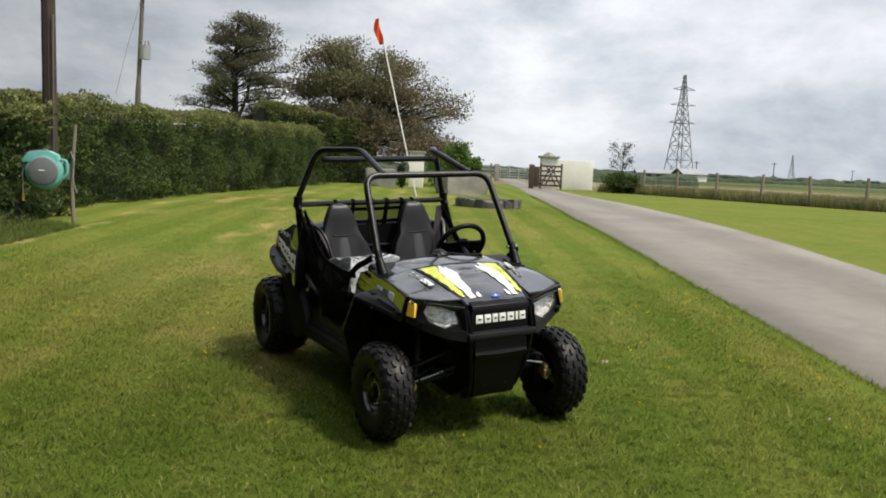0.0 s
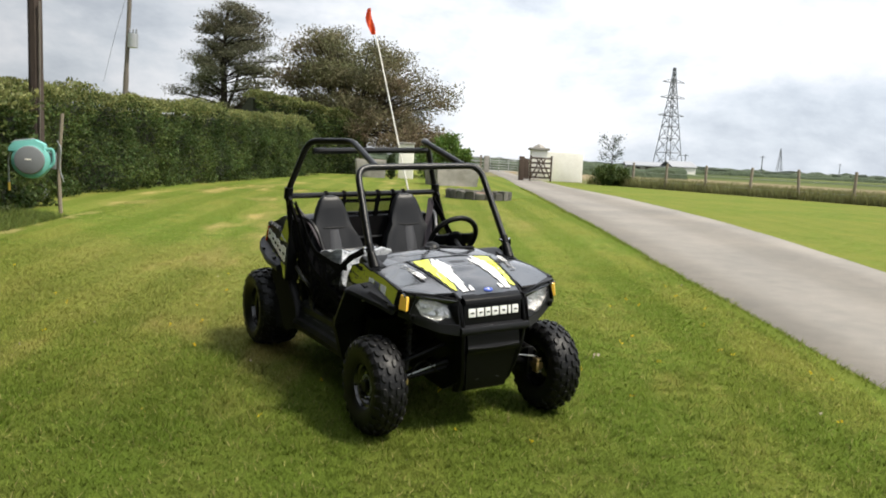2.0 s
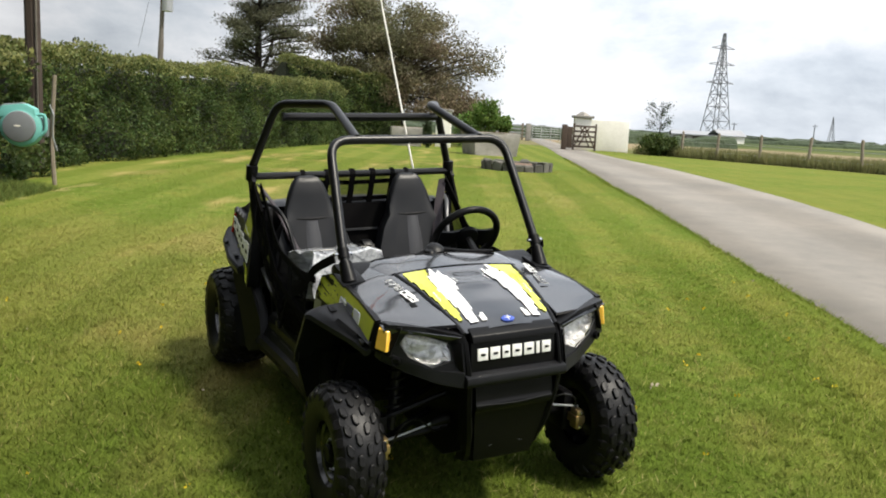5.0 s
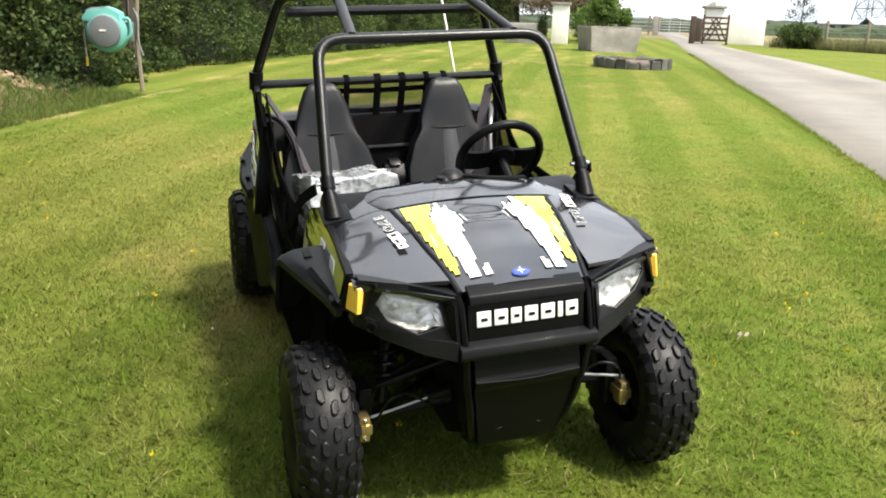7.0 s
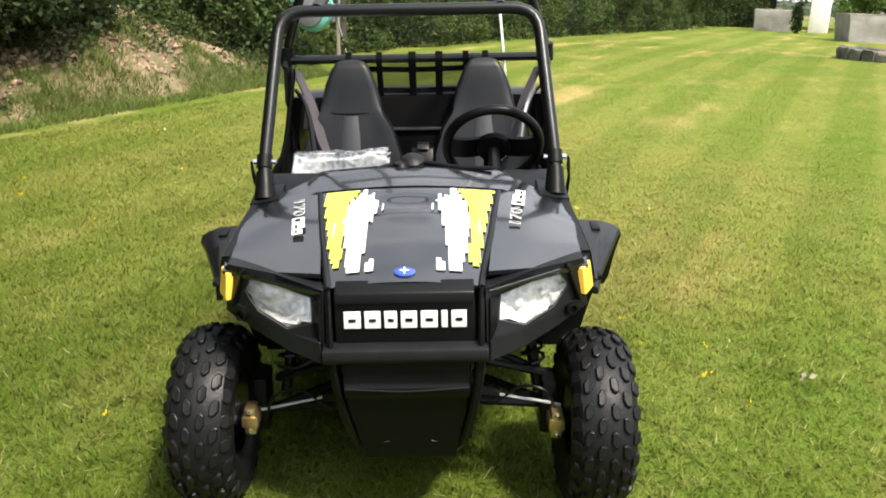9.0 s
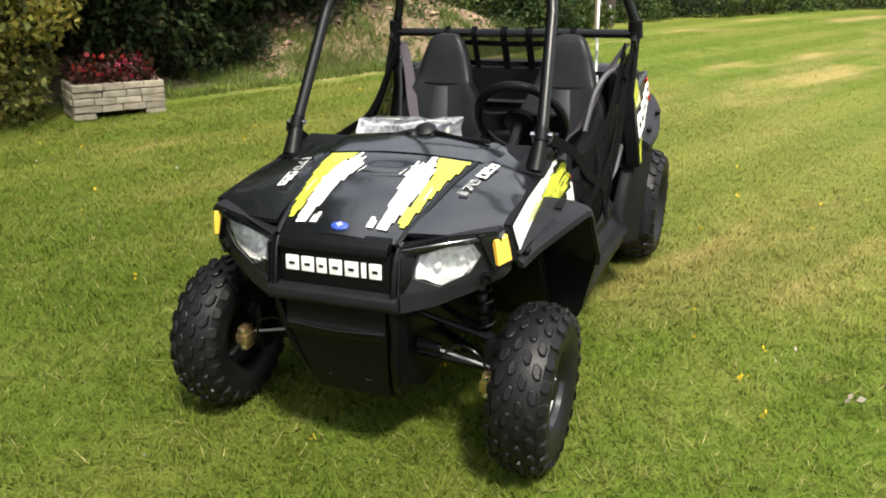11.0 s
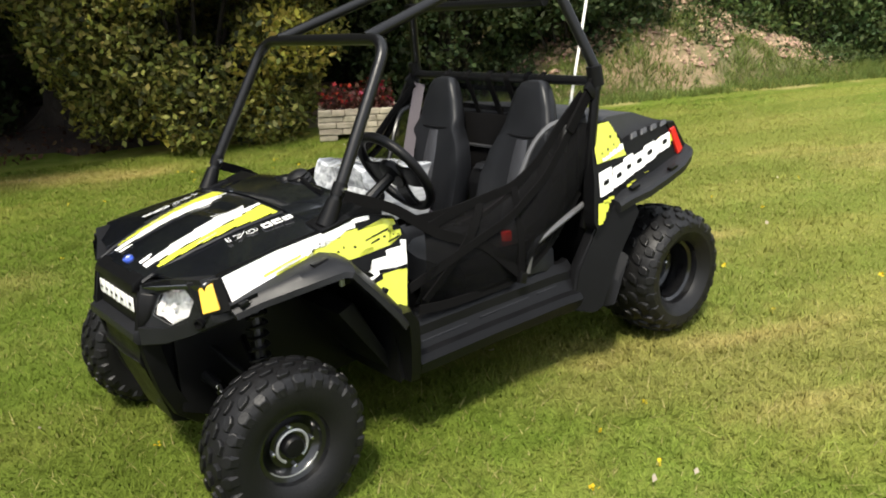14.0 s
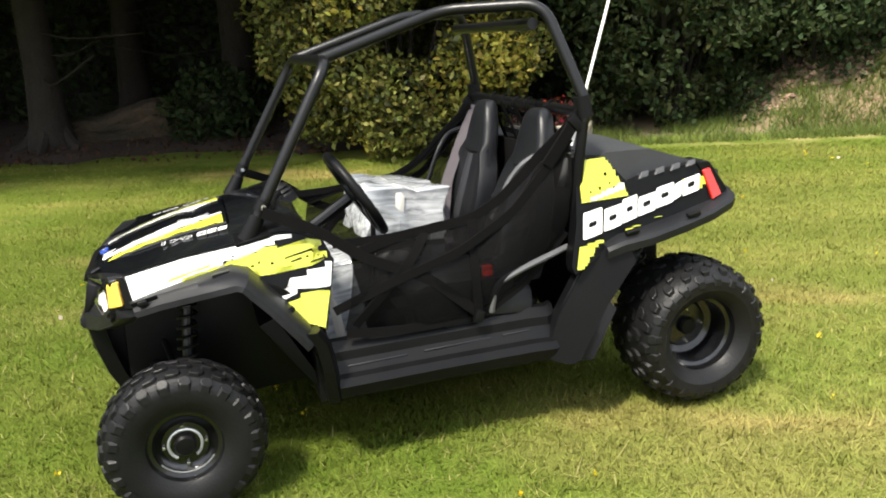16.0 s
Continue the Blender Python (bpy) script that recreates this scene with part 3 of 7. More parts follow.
def hedge(name, label, p0, p1, depth, z0, h0, h1, n, leaf, mat, topmat):
    """A clipped hedge along a line: dark core painting the inner shade, leaves over its face, top and end."""
    a, b = Vector((*p0, 0)), Vector((*p1, 0))
    length = (b - a).length
    d = (b - a).normalized()
    m = Matrix.Translation(a) @ Matrix(((d.x, -d.y, 0, 0), (d.y, d.x, 0, 0), (0, 0, 1, 0), (0, 0, 0, 1)))
    ob = thing(name, label, "hedge", m)
    ns = max(6, int(length / 0.7))
    bm = bmesh.new()
    secs = []
    for i in range(ns + 1):
        u = length * i / ns
        zz = z0(m @ Vector((u, 0, 0)))
        h = h0 + (h1 - h0) * i / ns
        k = 0.06 * fbm(u, 3, 1, 0.8)
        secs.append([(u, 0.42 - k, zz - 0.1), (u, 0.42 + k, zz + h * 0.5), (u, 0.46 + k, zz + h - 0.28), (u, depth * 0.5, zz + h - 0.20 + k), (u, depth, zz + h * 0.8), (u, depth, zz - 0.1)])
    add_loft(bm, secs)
    part("inside", bm, M_HEDGESHADE, ob)
    u = rng.uniform(0, length, n)
    kind = rng.uniform(0, 1, n)
    pts = np.zeros((n, 3))
    for i in range(n):
        zz = z0(m @ Vector((u[i], 0, 0)))
        h = h0 + (h1 - h0) * u[i] / length
        lump = 0.50 * fbm(u[i], kind[i] * 3, 0, 1.1) + 0.14 * fbm(u[i], kind[i] * 9, 5, 3.0)
        if kind[i] < 0.68:
            v = kind[i] / 0.68
            pts[i] = (u[i], 0.05 - lump * 0.8 + 0.25 * max(0, v - 0.8) * 5 * 0.4 + abs(rng.normal(0, 0.13)) - 0.12 * (1 - v), zz + v * h + 0.1 * lump)
        else:
            v = (kind[i] - 0.68) / 0.32
            pts[i] = (u[i], v * depth, zz + h + lump * 0.5 - abs(rng.normal(0, 0.06)))
    top = kind > rng.uniform(0.52, 0.74, n)
    leaf_cloud("leaves", pts[~top], leaf, mat, ob)
    leaf_cloud("top_growth", pts[top] + np.array([0, 0, 0.03]), leaf * 1.1, topmat, ob, up=0.9)
    return ob


hz = lambda p: ground_z(p.x, p.y)
def place_on(x, y, rz=0.0, dz=0.0):
    return pose(x, y, ground_z(x, y) + dz, 0, 0, rz)


def tapered(pts, r0, r1, seg=9, corner=0.3):
    p = fillet(pts, corner, 3)
    n = len(p)
    return add_tube(bmesh.new(), p, r0, seg, radii=[r0 + (r1 - r0) * i / (n - 1) for i in range(n)])


def crown_clumps(centres, per, spread, flat=0.6):
    c = np.repeat(np.array(centres), per, axis=0)
    o = np.clip(rng.normal(size=c.shape), -1.9, 1.9) * spread
    o[:, 2] *= flat
    return c + o


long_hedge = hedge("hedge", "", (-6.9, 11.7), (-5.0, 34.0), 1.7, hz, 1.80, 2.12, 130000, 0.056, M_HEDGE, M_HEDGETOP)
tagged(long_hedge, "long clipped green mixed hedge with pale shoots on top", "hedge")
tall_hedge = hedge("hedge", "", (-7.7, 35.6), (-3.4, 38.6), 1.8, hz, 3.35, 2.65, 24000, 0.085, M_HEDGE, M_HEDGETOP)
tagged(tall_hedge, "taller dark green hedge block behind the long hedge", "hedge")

# ---- earth bank beside the lawn ----
M_BANK = shade("bank_earth", (0.072, 0.082, 0.028), 1.0, var=1.0, scale=1.3, col2=(0.24, 0.160, 0.102), bump=1.0, bscale=14)


def bank_z(x, y):
    foot = -5.35 - 0.25 * math.sin((y - 6.5) * 0.6)
    up = min(1.0, max(0.0, (y - 6.9) / 1.7)) * min(1.0, max(0.0, (11.8 - y) / 2.4))
    k = max(0.0, foot - x)
    rise = 1.25 * up * (1 - math.exp(-(k / 1.0) ** 1.4))
    lump = (0.16 * fbm(x, y, 2, 1.3) + 0.09 * fbm(x, y, 7, 4)) * min(1.0, k / 0.5) * up
    return ground_z(x, y) + rise + lump - (0.02 if k < 0.02 else 0)


bx = list(np.arange(-10.5, -4.9, 0.16))
by = list(np.arange(4.6, 13.6, 0.2))
bv = [(x, y, bank_z(x, y) + (0.004 if x < -5.6 and y < 11.6 + 0.4 * fbm(x, y, 0, 0.9) else -0.04)) for y in by for x in bx]
nb = len(bx)
bf = [(j * nb + i, j * nb + i + 1, (j + 1) * nb + i + 1, (j + 1) * nb + i) for j in range(len(by) - 1) for i in range(nb - 1)]
tagged(mesh_ob("bank", bv, bf, M_BANK, True), "grassy earth bank with bare reddish soil patches", "bank", kind="structure")


def blades(name, pts, tall, wide, mat, label, cat, jit=0.4, lean=0.5, soft=False):
    """Single blades of grass, one a point; kind stuff."""
    n = len(pts)
    h = tall * (1 + jit * rng.uniform(-1, 1, n))
    lx, ly = rng.normal(0, lean, n) * h, rng.normal(0, lean, n) * h
    a = rng.uniform(0, 2 * np.pi, n) if not soft else np.arctan2(ly, lx) + np.pi / 2 + rng.normal(0, 0.3, n)
    sx, sy = np.cos(a), np.sin(a)
    w = wide * (1 + 0.4 * rng.uniform(-1, 1, n)) / 2
    p0 = pts + np.stack([-sx * w, -sy * w, np.full(n, -0.004)], 1)
    p1 = pts + np.stack([sx * w, sy * w, np.full(n, -0.004)], 1)
    p2 = pts + np.stack([lx, ly, h], 1)
    down = np.cross(p1 - p0, p2 - p0)[:, 2] < 0
    p0[down], p1[down] = p1[down].copy(), p0[down].copy()
    v = np.stack([p0, p1, p2], 1).reshape(-1, 3)
    me = bpy.data.meshes.new(name)
    me.vertices.add(3 * n)
    me.vertices.foreach_set("co", v.astype(np.float32).ravel())
    me.loops.add(3 * n)
    me.loops.foreach_set("vertex_index", np.arange(3 * n, dtype=np.int32))
    me.polygons.add(n)
    me.polygons.foreach_set("loop_start", np.arange(0, 3 * n, 3, dtype=np.int32))
    me.polygons.foreach_set("loop_total", np.full(n, 3, dtype=np.int32))
    me.update(calc_edges=True)
    me.materials.append(mat)
    if soft:
        # soft turf: blades share the lie of the ground
        up_ = np.stack([rng.normal(0, 0.35, n), rng.normal(0, 0.35, n), np.ones(n)], 1)
        up_ /= np.linalg.norm(up_, axis=1)[:, None]
        me.normals_split_custom_set_from_vertices(np.repeat(up_, 3, axis=0))
    return tagged(new(name, me), label, cat, kind="stuff")


def ground_np(x, y):
    k = 2.5
    u = 14.5 - k * np.log1p(np.exp(np.minimum(60.0, (14.5 - np.maximum(y, -8.0)) / k)))
    return -0.035 + 0.04016 * u - hollow(x, y)


# crumbled soil and stones on the bare face of the bank
clods_v, clods_f = [], []
cr = random.Random(31)
for _ in range(3800):
    x, y = cr.uniform(-7.4, -5.9), cr.uniform(7.2, 11.2)
    if fbm(x, y, 1, 0.9) + 0.45 * (x + 6.1) > 0.16:
        continue
    r, k = cr.uniform(0.012, 0.045), len(clods_v)
    c = Vector((x, y, bank_z(x, y) + 0.2 * r))
    for d in ((1, 0, 0), (0, 1, 0), (-1, 0, 0), (0, -1, 0), (0, 0, 0.8), (0, 0, -0.8)):
        clods_v.append(tuple(c + Vector(d) * r * cr.uniform(0.6, 1.3)))
    clods_f += [(k + a, k + b, k + 4) for a, b in ((0, 1), (1, 2), (2, 3), (3, 0))] + [(k + b, k + a, k + 5) for a, b in ((0, 1), (1, 2), (2, 3), (3, 0))]
M_CLOD = shade("dry_soil", (0.27, 0.185, 0.125), 1.0, island=0.45)
tagged(mesh_ob("soil_clods", clods_v, clods_f, M_CLOD), "dry reddish clods of soil on the bank", "soil", kind="stuff")

# rough grass on the bank and along its foot
bp_ = []
for _ in range(90000):
    x, y = rng.uniform(-8.0, -5.2), rng.uniform(5.2, 11.8)
    if fbm(x, y, 1, 0.9) + 0.45 * (x + 6.1) + rng.normal(0, 0.13) > (0.14 if x < -5.9 else 0.0):
        bp_.append((x, y, bank_z(x, y)))
blades("rough_grass", np.array(bp_), 0.085, 0.010, M_BANKGRASS, "rough unmown grass growing on the bank", "grass", lean=0.6)
bp_ = []
for _ in range(26000):
    x, y = rng.uniform(-8.4, -5.7), rng.uniform(6.4, 11.7)
    if fbm(x, y, 4, 1.2) > 0.1:
        bp_.append((x, y, bank_z(x, y) + rng.uniform(0, 0.12)))
leaf_cloud("weeds", np.array(bp_), 0.045, M_WEED)
tagged(bpy.data.objects["weeds"], "low green weeds creeping over the bank", "weeds", kind="stuff")


# ---- shrubs and dark trees beside the lawn ----
def bush(label, x, y, rx, ry, z0, z1, n, leaf, mats, core=True, lump=0.35, seed=0, slim=0.55, skirt=0.0):
    """A shrub of many leaves over uneven lobes, with shade painted into the inner ones, and stems."""
    r_ = random.Random(seed)
    ob = thing("shrub", label, "shrub", pose(x, y, ground_z(x, y)))
    lobes = []
    for i in range(88):
        a, t = r_.uniform(0, 2 * math.pi), r_.random()
        zz = z0 + (z1 - z0) * t
        k = math.sin(math.pi * min(0.98, 0.25 + 0.62 * t)) * r_.uniform(0.72, 1.0)
        lobes.append((rx * k * math.cos(a), ry * k * math.sin(a), zz))
    stem = bmesh.new()
    for lx, ly, lz in lobes[::6]:
        add_tube(stem, fillet([(lx * 0.1, ly * 0.1, -0.05), (lx * 0.4, ly * 0.4, lz * 0.5), (lx * 0.8, ly * 0.8, lz)], 0.3, 3), 0.022, 5)
    part("stem", stem, M_BARK, ob)
    L = np.array(lobes)
    idx = rng.integers(0, len(L), n)
    d = rng.normal(size=(n, 3))
    d /= np.linalg.norm(d, axis=1)[:, None]
    rad = lump * (1 - 0.45 * rng.uniform(0, 1, n) ** 2)
    pts = L[idx] + d * rad[:, None] * np.array([1, 1, 0.8])
    pts = pts[pts[:, 2] > 0.02]
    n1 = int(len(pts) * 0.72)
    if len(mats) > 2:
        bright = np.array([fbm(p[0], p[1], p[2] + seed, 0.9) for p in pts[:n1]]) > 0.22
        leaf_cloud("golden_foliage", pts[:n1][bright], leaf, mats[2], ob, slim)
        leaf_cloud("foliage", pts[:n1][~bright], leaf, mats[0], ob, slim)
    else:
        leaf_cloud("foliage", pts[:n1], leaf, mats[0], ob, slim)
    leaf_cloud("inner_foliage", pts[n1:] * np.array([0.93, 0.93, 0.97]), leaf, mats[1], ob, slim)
    # solid dark core, painted shade behind the leaves
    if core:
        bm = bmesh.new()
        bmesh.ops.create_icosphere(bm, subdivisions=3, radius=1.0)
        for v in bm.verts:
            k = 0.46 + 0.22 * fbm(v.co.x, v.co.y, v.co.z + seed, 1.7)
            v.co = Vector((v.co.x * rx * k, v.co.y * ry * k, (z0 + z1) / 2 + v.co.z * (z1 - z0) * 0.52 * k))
        part("shaded_inside", bm, M_HEDGESHADE, ob)
    return ob


bush("variegated golden evergreen shrub at the lawn's edge", -5.60, 3.85, 1.0, 1.25, 0.18, 2.85, 54000, 0.068, (M_GOLD, M_INNERSHADE, M_YELLOW), core=False, seed=3, lump=0.37, slim=0.6)
bush("dark glossy laurel shrub on the bank", -6.45, 6.55, 0.95, 1.1, 0.25, 2.9, 30000, 0.075, (M_LAUREL, M_INNERSHADE), seed=5)
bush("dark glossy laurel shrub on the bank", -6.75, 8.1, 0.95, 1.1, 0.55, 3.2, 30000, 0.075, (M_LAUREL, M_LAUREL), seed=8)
bush("low dark shrub under the trees", -6.9, 1.2, 0.55, 0.6, 0.10, 0.75, 2600, 0.09, (M_LAUREL, M_LAUREL), lump=0.22, seed=9)
dark_hedge = hedge("hedge", "", (-9.6, -9.0), (-8.4, 13.0), 1.8, hz, 4.2, 3.6, 34000, 0.13, M_LAUREL, M_LAUREL)
tagged(dark_hedge, "tall dark evergreen hedge behind the bank", "hedge")
# added hedge, never in view, that blocks the low sky behind the camera
unseen_hedge = hedge("hedge", "", (14.0, -12.0), (-9.5, -11.0), 1.8, hz, 4.0, 4.0, 22000, 0.14, M_LAUREL, M_LAUREL)
tagged(unseen_hedge, "tall dark hedge added out of view behind the camera", "hedge")
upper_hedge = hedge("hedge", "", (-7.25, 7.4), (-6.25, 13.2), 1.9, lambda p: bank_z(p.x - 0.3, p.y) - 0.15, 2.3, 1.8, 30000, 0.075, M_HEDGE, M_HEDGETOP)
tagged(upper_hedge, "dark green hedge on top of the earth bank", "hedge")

# leaf litter under the trees
M_LITTER = shade("leaf_litter", (0.048, 0.028, 0.019), 1.0, var=1.0, scale=6, col2=(0.024, 0.016, 0.012), bump=1.0, bscale=30)
lv, lf = [], []
lys = list(np.arange(-10, 3.6, 0.25))
for y in lys:
    e_ = -5.45 + 0.22 * fbm(0, y, 5, 0.9) - (0.35 if 0.2 < y < 2.6 else 0.0)
    for i in range(13):
        x = e_ - 6.0 * (i / 12) ** 1.3
        lv.append((x, y, ground_z(x, y) + (0.012 + 0.10 * (i / 12) + 0.03 * fbm(x, y, 1, 2) if i else -0.015)))
for j in range(len(lys) - 1):
    for i in range(12):
        lf.append((j * 13 + i, j * 13 + i + 1, (j + 1) * 13 + i + 1, (j + 1) * 13 + i))
tagged(mesh_ob("leaf_litter", lv, lf, M_LITTER, True), "brown leaf litter under the dark trees", "leaf litter", kind="structure")
fl_ = np.stack([rng.uniform(-9, -5.3, 2200), rng.uniform(-7, 3.2, 2200), np.zeros(2200)], 1)
fl_[:, 2] = ground_np(fl_[:, 0], fl_[:, 1]) + 0.05
lo_ = leaf_cloud("fallen_leaves", fl_, 0.07, leafy("dead_leaf", (0.080, 0.046, 0.026), 0.5, 0.8), up=0.0)
tagged(lo_, "scattered dead brown leaves", "leaves", kind="stuff")


def dark_conifer(x, y, h, seed):
    r_ = random.Random(seed)
    ob = thing("conifer", "dark conifer with bare lower branches", "tree", place_on(x, y))
    tr = add_tube(bmesh.new(), [(0, 0, -0.2), (0, 0, 0.05), (0.01, 0, 0.35), (0.02, 0.01, 0.9), (0.05, 0.02, h * 0.5), (0, 0, h)], 0.2, 14, radii=[0.36, 0.31, 0.24, 0.20, 0.15, 0.04])
    for k in range(5):
        a = k * 1.26 + r_.uniform(-0.3, 0.3)
        add_tube(tr, fillet([(0.10 * math.cos(a), 0.10 * math.sin(a), 0.42), (0.30 * math.cos(a), 0.30 * math.sin(a), 0.10), (0.62 * math.cos(a), 0.62 * math.sin(a), -0.08)], 0.2, 3), 0.07, 7)
    cl, br = [], []
    for i in range(9):
        a = r_.uniform(0, 2 * math.pi)
        z = r_.uniform(0.9, 2.3)
        l = r_.uniform(0.9, 1.7)
        br.append(fillet([(0, 0, z), (l * 0.5 * math.cos(a), l * 0.5 * math.sin(a), z - 0.10), (l * math.cos(a + 0.3), l * math.sin(a + 0.3), z + r_.uniform(-0.1, 0.35))], 0.3, 3))
    # unseen crown, spread wide and out over the lawn to shade the ground
    for i in range(150):
        a, z = r_.uniform(0, 2 * math.pi), 2.9 + (h - 2.9) * r_.random() ** 1.5
        l = 4.1 * math.sqrt(r_.uniform(0.02, 1.0)) * (1.1 - 0.6 * (z - 2.3) / (h - 2.3))
        cl.append((l * math.cos(a) + (min(2.0, 0.5 * (z - 3.0)) if y < 1.5 else 0.0), l * math.sin(a), z - 0.10 * l))
    part("trunk", tr, M_BARK, ob)
    for p in br:
        part("branch", add_tube(bmesh.new(), p, 0.011, 5), M_BARK, ob)
    leaf_cloud("crown", crown_clumps(cl, 270, 0.46, 0.45), 0.21, M_PINE, ob, slim=0.42, up=-0.2)
    return ob


# some of these stand out of view, added to deepen the shade
for i, (x, y, h) in enumerate(((-6.55, -0.95, 10.5), (-8.0, 1.0, 11.0), (-6.9, -4.3, 10.0), (-7.35, 2.3, 10.5), (-6.4, -7.0, 9.0), (-9.0, -1.2, 11.0), (-9.2, 3.6, 11.0))):
    dark_conifer(x, y, h, 20 + i)

mound = bmesh.new()
bmesh.ops.create_icosphere(mound, subdivisions=4, radius=1.0)
for v in mound.verts:
    k = 1.0 + 0.35 * fbm(v.co.x, v.co.y, v.co.z, 1.6) + 0.10 * fbm(v.co.x, v.co.y, v.co.z, 6)
    v.co = Vector((v.co.x * 0.6 * k, v.co.y * 1.25 * k, 0.10 + v.co.z * 0.50 * k * (0.7 + 0.3 * math.sin(3 * v.co.y))))
mound_ob = part("earth_mound", mound, shade("root_earth", (0.095, 0.066, 0.042), 1.0, var=1.0, scale=3.0, col2=(0.030, 0.026, 0.015), bump=1.0, bscale=16), None)
mound_ob.matrix_world = place_on(-7.35, -0.15, 20)
tagged(mound_ob, "bare brown earth mound among the tree roots", "earth mound")

# ---- stone planter with red flowers ----
planter = thing("stone_planter", "low cast stone planter built of rough blocks", "planter", place_on(-4.99, 5.42, 86))
pl = random.Random(6)
for row in range(5):
    z0, z1 = row * 0.057, row * 0.057 + 0.054
    for yy in (-0.16, 0.16):
        x = -0.37
        while x < 0.36:
            x1 = min(0.37, x + pl.uniform(0.11, 0.24))
            if 0.37 - x1 < 0.07:
                x1 = 0.37
            if row == 0 and x1 > -0.20 and x < 0.20:
                if x < -0.20:
                    x1 = -0.20
                elif x1 > 0.20:
                    x = 0.20
                else:
                    x = x1
                    continue
            j = pl.uniform(-0.010, 0.010)
            bm = box((x + 0.002, yy - 0.032 + j, z0), (x1 - 0.002, yy + 0.032 + j, z1), 0.009)
            for v in bm.verts:
                v.co += Vector((pl.uniform(-1, 1), pl.uniform(-1, 1), 0.6 * pl.uniform(-1, 1))) * 0.0035
            part("block", bm, M_PAVER, planter, smooth=False)
            x = x1
    for sx in (-1, 1):
        j = pl.uniform(-0.008, 0.008)
        part("block", box((sx * 0.34 - 0.032 + j, -0.125, z0), (sx * 0.34 + 0.032 + j, 0.125, z1), 0.009), M_PAVER, planter, smooth=False)
part("compost", box((-0.31, -0.128, 0.20), (0.31, 0.128, 0.262), 0.01), M_SOIL, planter)
flowers = thing("flowers", "red leaved bedding plants in the planter", "flowers", place_on(-4.99, 5.42, 86, 0.262))
fp = np.stack([rng.uniform(-0.33, 0.33, 900), rng.uniform(-0.15, 0.15, 900), np.abs(rng.normal(0, 0.075, 900))], 1)
leaf_cloud("foliage", fp, 0.055, leafy("dark_red_leaf", (0.060, 0.026, 0.018), 0.5), flowers, up=0.8)
tagged(leaf_cloud("petals", fp[:120] + np.array([0, 0, 0.06]), 0.045, leafy("red_petal", (0.20, 0.014, 0.016), 0.4), flowers, slim=0.9, up=0.8), "", "", "", "stuff")

# ---- hose reel on its stake, poles ----
stake = thing("stake", "weathered grey timber stake at the foot of the bank", "post", place_on(-5.52, 12.2))
part("shaft", tapered([(0.05, 0, -0.2), (0.0, 0, 0.6), (0.06, 0, 1.45)], 0.030, 0.026, 6), M_STAKE, stake)
reel = thing("hose_reel", "teal plastic wall hose reel hung on a timber stake", "hose reel", pose(-5.86, 12.12, ground_z(-5.86, 12.12) + 0.76, 0, 0, 12))
body = lathe([(0.001, -0.13), (0.20, -0.125), (0.255, -0.09), (0.27, -0.02), (0.265, 0.05), (0.22, 0.09), (0.001, 0.10)], 28, "y")
part("drum", body, M_TEAL, reel)
part("side_disc", lathe([(0.001, -0.185), (0.14, -0.180), (0.195, -0.165), (0.205, -0.14), (0.20, -0.10), (0.001, -0.10)], 28, "y"), M_GREYPL, reel, "grey side disc with a pale mark")
part("mark", box((-0.05, -0.190, 0.0), (0.03, -0.183, 0.022)), M_WHITE, reel)
part("hood", slab([(-0.30, 0.16), (-0.22, 0.26), (0.05, 0.30), (0.18, 0.24), (0.20, 0.12), (-0.05, 0.14), (-0.28, 0.10)], 1, -0.11, 0.10, 0.02), M_TEAL, reel)
part("hood_top", slab([(-0.28, 0.235), (-0.20, 0.285), (0.02, 0.312), (0.03, 0.30), (-0.2, 0.262)], 1, -0.08, 0.08, 0.008), M_GALV, reel)
part("bracket", box((0.20, -0.05, -0.12), (0.33, 0.05, 0.12), 0.015), M_GREYPL, reel)
part("handle", tube([(0.18, -0.06, 0.16), (0.30, -0.06, 0.17), (0.31, -0.06, -0.04), (0.22, -0.06, -0.12)], 0.022, 0.06, 8), M_TEAL, reel)
part("hose", tube([(-0.28, -0.02, 0.10), (-0.31, -0.02, 0.0), (-0.30, -0.02, -0.34)], 0.012, 0.05, 8), M_GALV, reel)
part("nozzle", tube([(-0.30, -0.02, -0.33), (-0.30, -0.02, -0.45)], 0.018, 0, 8), shade("yellow_plastic", (0.7, 0.45, 0.05), 0.4), reel, "yellow hose nozzle")
part("feed_hose", tube([(0.34, 0.0, 0.30), (0.40, -0.04, 0.18), (0.37, -0.02, -0.1), (0.42, 0.02, -0.30)], 0.011, 0.08, 6), M_GALV, reel)

pole = thing("utility_pole", "dark weathered wooden utility pole beside the hedge", "pole", place_on(-6.52, 13.7))
part("shaft", tapered([(0, 0, -0.2), (-0.06, 0, 4), (-0.14, 0, 9.0)], 0.115, 0.09), M_POLE, pole)
part("cable_guard", box((0.06, -0.112, 0.9), (0.085, -0.09, 3.2), 0.006), M_GREYWOOD, pole)
part("stay_plate", box((0.17, -0.15, 0.0), (0.24, -0.12, 0.28), 0.01, pose(0, 0, 0, 0, -18, 0)), M_GALV, pole)
far_pole = thing("utility_pole", "pale wooden electricity pole with transformer behind the hedge", "pole", place_on(-18.8, 50.0))
part("shaft", tapered([(0, 0, -0.2), (0.2, 0, 5), (0.42, 0, 10.6)], 0.17, 0.12), M_GREYWOOD, far_pole)
